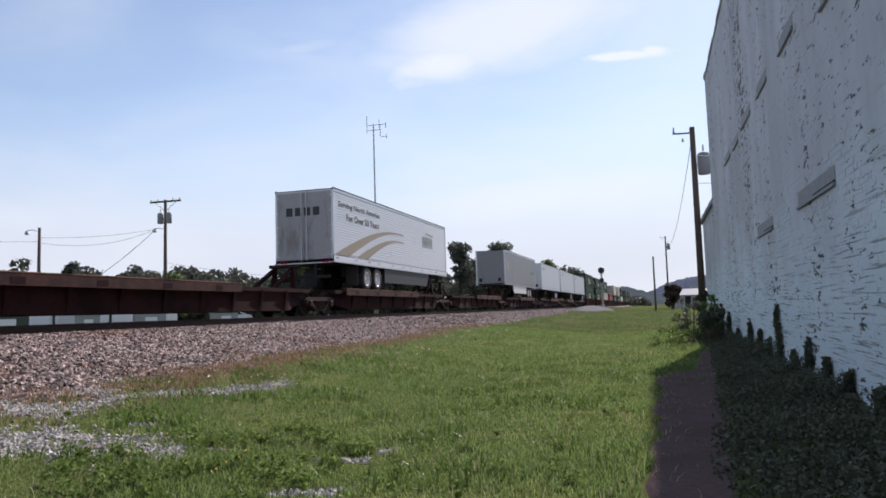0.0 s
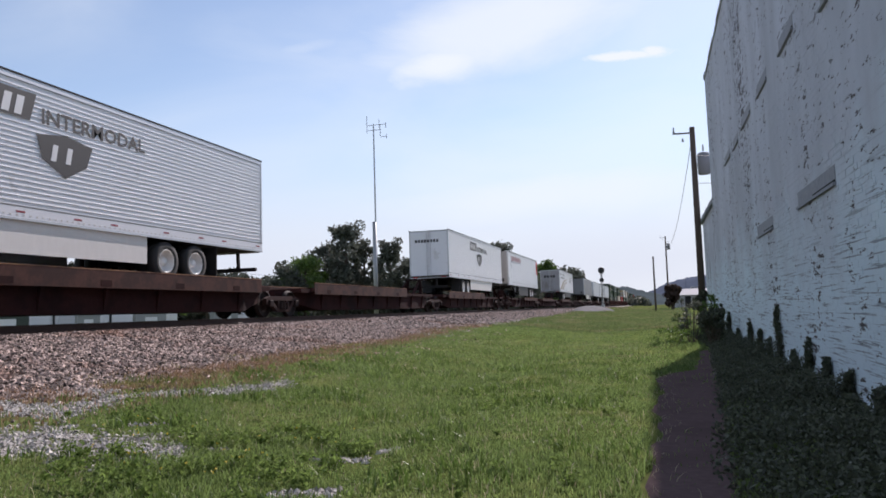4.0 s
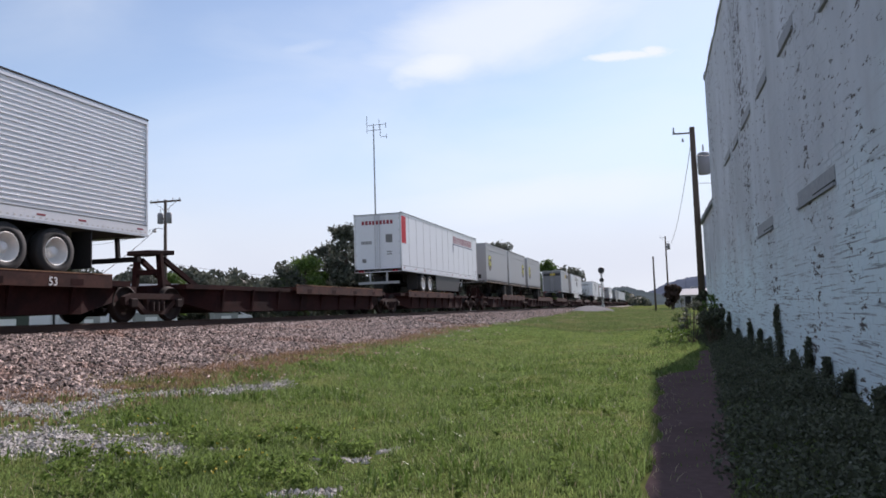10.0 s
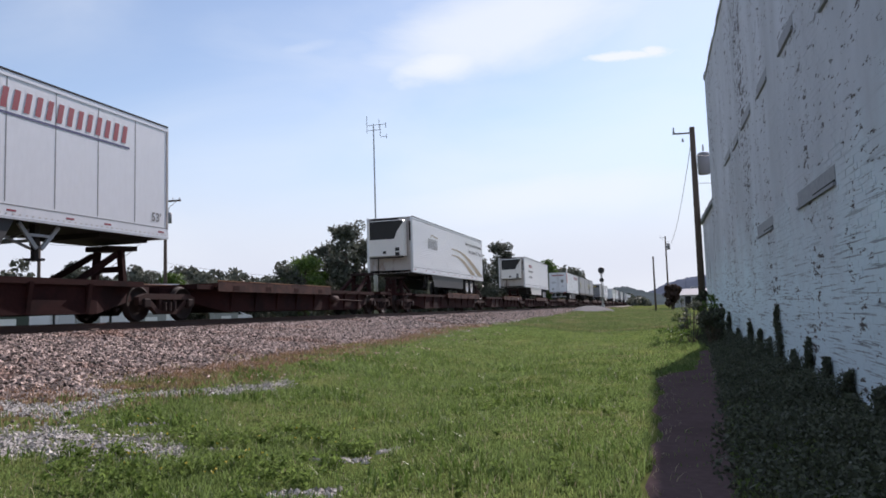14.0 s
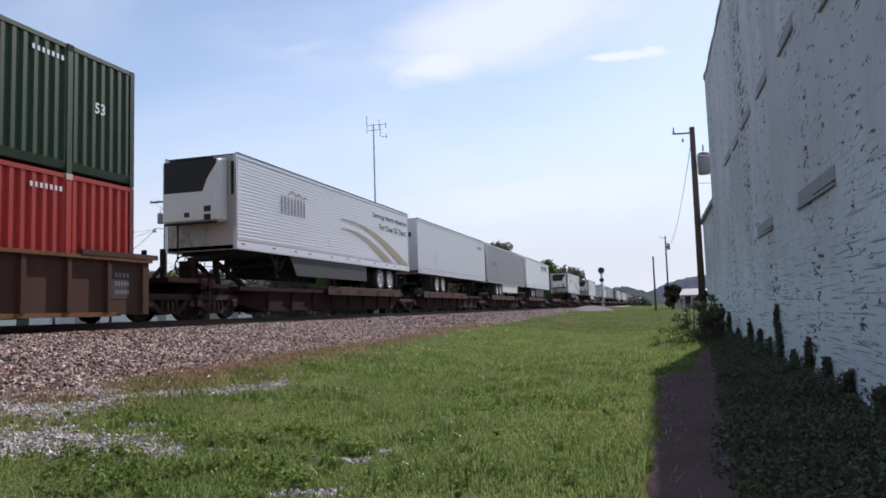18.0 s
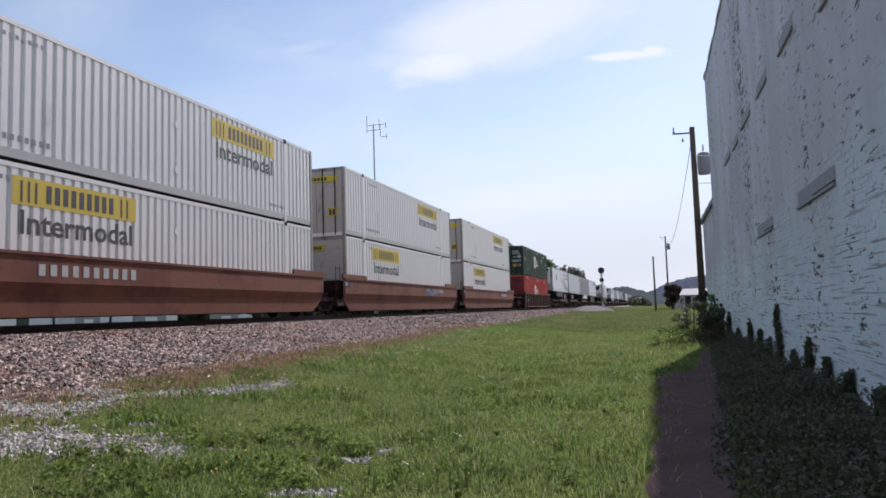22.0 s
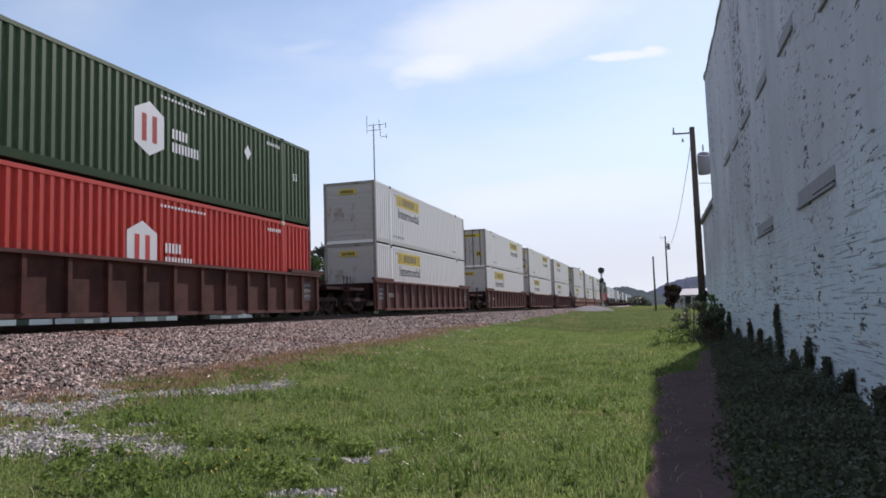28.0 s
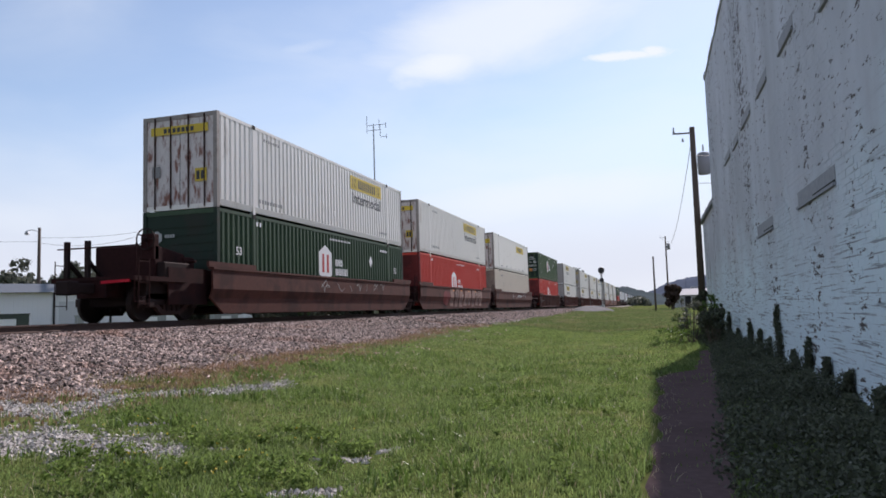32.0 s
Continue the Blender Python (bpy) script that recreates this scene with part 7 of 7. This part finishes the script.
        for k in (-1, 1):
            beam(bm, (sx * 1.06, yl + k * 0.06, 0.56), (sx * 1.06, yl + k * 0.52, 1.07), 0.05, 0.09)
        beam(bm, (sx * 1.06, yl - 0.26, 0.84), (sx * 1.06, yl + 0.26, 0.84), 0.04, 0.06)
        part("leg_brace", bm, brace, leg, "pale grey V-shaped brace" if style == "redmark" else "")
    bm = beam(B(), (-0.95, yl, 0.75), (0.95, yl, 0.75), 0.06, 0.06)
    beam(bm, (-0.9, yl, 0.5), (0.9, yl, 1.0), 0.05, 0.05)
    for sx in (-1, 1):
        beam(bm, (sx * 0.9, yl, 0.55), (sx * 0.5, yl - nose * 1.1, 1.06), 0.05, 0.05)
    part("cross_brace", bm, brace, ob)
    if style in ("reefer", "shield"):
        # dark block added for the shaded landing gear and far skirt
        part("pallet_box", box(B(), -1.0, 1.0, min(nose * (h - 2.4), nose * (h - 3.7)), max(nose * (h - 2.4), nose * (h - 3.7)), 0.46, 1.07), "under", ob, bevel=0.03)
    part("coupler_plate", box(B(), -0.9, 0.9, min(nose * (h - 0.3), nose * (h - 2.0)), max(nose * (h - 0.3), nose * (h - 2.0)), 0.99, 1.10), "under", ob)
    if style in ("redmark", "swoosh", "shield", "freight", "reefer") and L > 10:
        yk0, yk1 = y - r * (6.0 if style == "redmark" else 5.7), nose * (h - (4.7 if style == "redmark" else 3.4))
        if style in ("shield", "reefer"):
            yk0, yk1 = nose * (h - 10.6), nose * (h - 3.6)
        mat = "white" if style in ("shield", "reefer", "freight") else "skirt"
        for sx in (-1, 1):
            part("side_skirt", box(B(), min(sx * 1.22, sx * 1.25), max(sx * 1.22, sx * 1.25), min(yk0, yk1), max(yk0, yk1), 0.22 if style == "redmark" else 0.40, 1.08, lambda x, yy, z: (x, yy - (0.5 * nose if z < 0.6 and abs(yy - yk1) < 0.01 else 0), z)), mat, ob)
    # lettering
    x = w + 0.002 if not ribbed else w - 0.004
    fy = lambda d: d if nose > 0 else -d
    if style == "redmark":
        c = fy(4.2)
        bm = bars(B(), c - 2.4, z1 - 0.76, 4.8, 0.43, 17, x - 0.012, 0.08, k=0.5)
        part("lettering_mark", bm, "ink_red", ob, "dark red slanted lettering bars")
        bm = box(B(), x - 0.012, x - 0.008, c - 2.5, c + 2.4, z1 - 0.88, z1 - 0.83)
        box(bm, x - 0.012, x - 0.008, c - 2.5, c - 2.4, z1 - 1.38, z1 - 0.88)
        part("underline", bm, "ink_blue", ob)
        if corner:
            part("red_corner_panel", box(B(), x - 0.014, x - 0.007, min(r * h - r * 0.02, r * h - r * 0.75), max(r * h - r * 0.02, r * h - r * 0.75), z1 - 1.55, z1 - 0.16), "red_decal", ob, "red reflective corner panel")
        part("lettering", lettering("53'", nose * h - (0.62 if nose > 0 else -0.1), z0 + 0.42, 0.24, x - 0.010), "ink_grey", ob)
        bm = B()
        if r < 0:
            end_bars(bm, -0.85, z1 - 0.55, 1.75, 0.2, 9, y - 0.002)
            part("door_lettering_mark", bm, "ink_red", ob)
            bm = B()
            end_bars(bm, -0.9, z1 - 1.55, 0.6, 0.16, 7, y - 0.002)
            end_bars(bm, 0.45, z1 - 1.5, 0.5, 0.42, 1, y - 0.002)
            end_bars(bm, 0.5, z1 - 2.0, 0.4, 0.05, 1, y - 0.002)
            end_bars(bm, 0.5, z1 - 2.12, 0.4, 0.05, 1, y - 0.002)
            end_bars(bm, -0.85, z1 - 2.5, 0.3, 0.2, 1, y - 0.002)
            part("door_decal", bm, "ink_grey", ob)
    elif style == "swoosh":
        c = fy(4.4)
        part("lettering_mark", bars(B(), c - 0.9, z0 + 1.45, 1.9, 0.6, 8, x, k=0.38), "ink_grey", ob, "grey serif lettering bars")
        bm = B()
        for k in range(3):
            plate(bm, [(c - 0.5 + k * 0.5, z0 + 2.1), (c - 0.1 + k * 0.5, z0 + 2.35 - 0.05 * k), (c + 0.35 + k * 0.4, z0 + 2.18), (c - 0.1 + k * 0.45, z0 + 2.25 - 0.05 * k)], "x", x, x + 0.003)
        part("crest_decal", bm, "tan", ob)
        for k, (near_end, far_end, rise) in enumerate(((0.15, 1.6, 1.5), (2.4, 3.6, 1.12))):
            pts, low = [], []
            for i in range(15):
                u = i / 14
                arch = math.sin(min(1.0, u * 1.12) * math.pi / 2)
                pts.append((r * (h - near_end - (8.3 - near_end) * u), z0 + 0.33 + rise * arch))
                low.append((r * (h - far_end - (8.5 - far_end) * u), z0 + 0.33 + (rise - 0.07) * arch))
            part("swoosh_decal", plate(B(), pts + low[::-1], "x", x + 0.003 * k, x + 0.003 * k + 0.002), "tan", ob)
        ty = r * h - 4.9 if r > 0 else -h + 0.5
        part("lettering", lettering("Serving North America", ty, z1 - 0.75, 0.30, x + 0.003, 4.6), "ink", ob)
        part("lettering", lettering("For Over 50 Years", ty + 0.8, z1 - 1.2, 0.30, x + 0.003, 3.7), "ink", ob)
        if r < 0:
            bm = B()
            end_bars(bm, -0.8, z1 - 1.05, 1.6, 0.34, 4, y - 0.002)
            part("door_lettering_mark", bm, "ink", ob)
    elif style == "shield":
        c = fy(0.15)
        blk = part("name_block", plate(B(), [(c - 2.75, z1 - 0.88), (c - 0.95, z1 - 0.88), (c - 0.8, z1 - 0.3), (c - 2.6, z1 - 0.3)], "x", x, x + 0.003), "ink", ob, "slanted dark name block")
        part("lettering_mark", bars(B(), c - 2.55, z1 - 0.82, 1.5, 0.4, 5, x + 0.003, 0.08, k=0.6), "ink_white", blk)
        part("lettering", lettering("INTERMODAL", c - 0.65, z1 - 0.88, 0.34, x + 0.003, 3.2), "ink", ob)
        part("shield_emblem", plate(B(), [(c - 0.78, z1 - 1.12), (c, z1 - 1.0), (c + 0.78, z1 - 1.12), (c + 0.62, z1 - 1.6), (c, z1 - 1.95), (c - 0.62, z1 - 1.6)], "x", x, x + 0.003), "ink", ob, "dark shield emblem")
        part("emblem_mark", bars(B(), c - 0.4, z1 - 1.62, 0.8, 0.36, 2, x + 0.003, 0.06, k=0.35), "ink_white", ob)
        if r < 0:
            part("door_lettering_mark", end_bars(B(), -0.9, z1 - 0.75, 1.6, 0.18, 8, y - 0.002), "ink", ob)
    elif style == "reefer":
        c = fy(4.5)
        bm = bars(B(), c - 0.95, z1 - 0.95, 1.9, 0.3, 11, x, 0.08, k=0.5)
        part("lettering_mark", bm, "ink_red", ob)
        bm = bars(B(), c - 1.35, z1 - 1.45, 2.7, 0.24, 20, x, k=0.5)
        bars(bm, c - 0.95, z1 - 1.98, 2.0, 0.2, 15, x, k=0.5)
        part("marking", bm, "ink_grey", ob)
    elif style == "parcel":
        c = fy(h - 1.35)
        part("shield_emblem", plate(B(), [(c - 0.54, z1 - 1.0), (c - 0.3, z1 - 0.88), (c, z1 - 0.84), (c + 0.3, z1 - 0.88), (c + 0.54, z1 - 1.0), (c + 0.52, z1 - 1.72), (c + 0.3, z1 - 1.98), (c, z1 - 2.12), (c - 0.3, z1 - 1.98), (c - 0.52, z1 - 1.72)], "x", x - 0.014, x - 0.008), "brown_decal", ob, "brown shield emblem")
        part("emblem_cap", plate(B(), [(c - 0.48, z1 - 1.03), (c - 0.28, z1 - 0.92), (c, z1 - 0.89), (c + 0.28, z1 - 0.92), (c + 0.48, z1 - 1.03), (c + 0.46, z1 - 1.12), (c, z1 - 1.14), (c - 0.46, z1 - 1.35)], "x", x - 0.008, x - 0.005), "lime", ob, "pale yellow-green emblem cap")
        for k, (a, b) in enumerate(((-0.40, -0.30), (-0.20, -0.10), (-0.02, 0.08), (0.15, 0.24), (0.31, 0.42))):
            part("emblem_mark", plate(B(), [(c + a, z1 - 1.72 - (0.16 if k == 2 else 0)), (c + b, z1 - 1.72 - (0.16 if k == 2 else 0)), (c + b, z1 - 1.34), (c + a, z1 - 1.34)], "x", x - 0.008, x - 0.005), "lime", ob)
    elif style == "freight":
        part("lettering_mark", bars(B(), fy(-5.6) - 0.9, z1 - 1.6, 2.4, 0.32, 8, x - 0.014), "ink_grey", ob)
        c = fy(h - 1.2)
        part("shield_emblem", plate(B(), [(c - 0.35, z1 - 0.95), (c + 0.35, z1 - 0.95), (c + 0.33, z1 - 1.5), (c, z1 - 1.8), (c - 0.33, z1 - 1.5)], "x", x - 0.014, x - 0.008), "tan", ob)
    elif style == "short":
        c = fy(-0.2) + 1.6
        part("dark_band", box(B(), x - 0.014, x - 0.010, c - 0.4, c + 2.4, z1 - 0.95, z1 - 0.5), "skirt", ob)
        part("yellow_emblem", box(B(), x - 0.014, x - 0.008, c - 1.3, c - 0.4, z1 - 1.0, z1 - 0.45), "yellow", ob)
        if r < 0:
            part("door_band", box(B(), -1.18, 1.18, y - 0.004, y - 0.001, z1 - 0.75, z1 - 0.38), "skirt", ob)
            part("door_emblem", box(B(), -0.25, 0.45, y - 0.008, y - 0.004, z1 - 0.70, z1 - 0.42), "yellow", ob)
            bm = B()
            for zz in (2.3, 2.05, 1.8):
                end_bars(bm, -0.4, zz, 0.8, 0.1, 6, y - 0.002)
            part("door_marking", bm, "ink_grey", ob)
    elif style == "plain":
        part("lettering_mark", bars(B(), fy(h - 1.8) - 0.6, z1 - 0.7, 1.4, 0.2, 7, x - 0.014), "ink_grey", ob)
        if r < 0:
            part("door_number_mark", end_bars(B(), -0.1, z1 - 1.0, 1.1, 0.25, 5, y - 0.002), "ink", ob)
    return ob


DECK = RAIL + 1.045


def trailer(style, s_rear, s_front, nose_near, slid=False, corner=True):
    length = 16.1 if s_front - s_rear > 10 else 8.2
    ob = once(("trailer", style, nose_near, length, slid, corner), lambda: make_trailer(style, nose_near, length, slid, corner))
    rolling(ob, (s_rear + s_front) / 2, DECK - 0.005)


# --- the consist, front to rear
def far_cars():
    """Stacks far ahead, seen only at a distance."""
    cols = ["green", "green", "beige", "red", "green", "green", "white"]
    s, i = 143.5, 0
    while s < 420:
        a, b = cols[i % 7], cols[(i * 3 + 1) % 7]
        for lv, c in ((0, a), (1, b)):
            if i % 4 == 3 and lv:
                continue
            container(c, "doors" if c != "white" else "doors", "emblem" if c in ("green", "red") else "plain" if c == "beige" else "panel", s, lv)
        ob = once(("well", 2, True, True), lambda: make_well_unit(2, True, True, 19.1))
        rolling(ob, s, RAIL)
        s, i = s + 23.1, i + 1


far_cars()
spine_car([132.5, 115.2, 98.0, 81.0], [1, 1, 1])
trailer("plain", 116.0, 132.0, True)
trailer("plain", 98.6, 114.7, True)
trailer("plain", 81.2, 97.3, True)
spine_car([77.6, 60.3, 43.0, 25.5, 8.4, -8.4], [1, 1, -1, -1, 1], 0.04)
trailer("freight", 60.7, 76.8, True)
trailer("swoosh", 26.3, 42.3, False)
trailer("redmark", -9.0, 7.0, True)
spine_car([-12.3, -30.2, -48.5, -67.5, -86.5, -106.2, -124.6], [-1, -1, 1, -1, 1, 1], 0.19)
trailer("shield", -28.0, -12.0, False)
trailer("shield", -66.4, -50.3, True)
trailer("short", -78.6, -70.2, False)
trailer("parcel", -105.8, -97.6, True)
trailer("parcel", -115.3, -107.1, False)
trailer("parcel", -124.3, -116.1, True)
spine_car([-128.6, -144.4, -161.8, -179.0, -196.2, -213.2], [-1, 1, 1, 1, 1])
trailer("redmark", -143.4, -127.3, False)
trailer("reefer", -178.5, -162.5, True, True)
trailer("swoosh", -212.7, -196.6, True)
spine_car([-216.9, -232.4, -249.6, -266.8, -284.0, -301.3], [-1, -1, -1, -1, 1])
trailer("redmark", -248.8, -232.8, False, corner=False)
trailer("freight", -266.1, -250.1, False)
trailer("plain", -282.9, -266.9, False)
trailer("swoosh", -300.5, -284.5, True, True)
well_car([-313.2], 3)
container("red", "front", "emblem", -313.2, 0)
container("green", "doors", "emblem", -313.2, 1)
well_car([-336.4, -355.5, -374.6], 0)
for s in (-336.4, -355.5, -374.6):
    container("white", "front", "panel", s, 0)
    container("white", "doors", "panel", s, 1)
well_car([-397.6, -416.6, -436.1], 1)
container("white", "front", "panel", -397.6, 0)
container("white", "front", "panel", -397.6, 1)
container("white", "front", "panel", -416.6, 0)
container("dirty_white", "doors", "panel", -416.6, 1)
container("white", "front", "panel", -436.1, 0)
container("white", "doors", "panel", -436.1, 1)
well_car([-458.7], 1)
container("white", "front", "panel", -458.7, 0)
container("white", "front", "panel", -458.7, 1)
well_car([-481.4], 2)
container("bright_red", "front", "emblem", -481.4, 0)
container("mid_green", "doors", "emblem", -481.4, 1)
well_car([-504.3, -523.4, -542.3], -1)
container("beige", "front", "plain", -504.3, 0)
container("dirty_white", "doors", "plate", -504.3, 1, True)
container("bright_red", "front", "emblem", -523.4, 0)
container("dirty_white", "doors", "panel", -523.4, 1)
container("green", "front", "emblem", -542.3, 0)
container("dirty_white", "doors", "panel", -542.3, 1)


# ---- motion ----
def motions():
    for ob, s, z in MOVERS:
        end = s + SPEED * 32.0
        times = [0.0, 32.0] if end < BEND else [float(t) for t in range(0, 33, 2)]
        walk(ob, [(t, track_pose(s + SPEED * t, z)) for t in times])


motions()
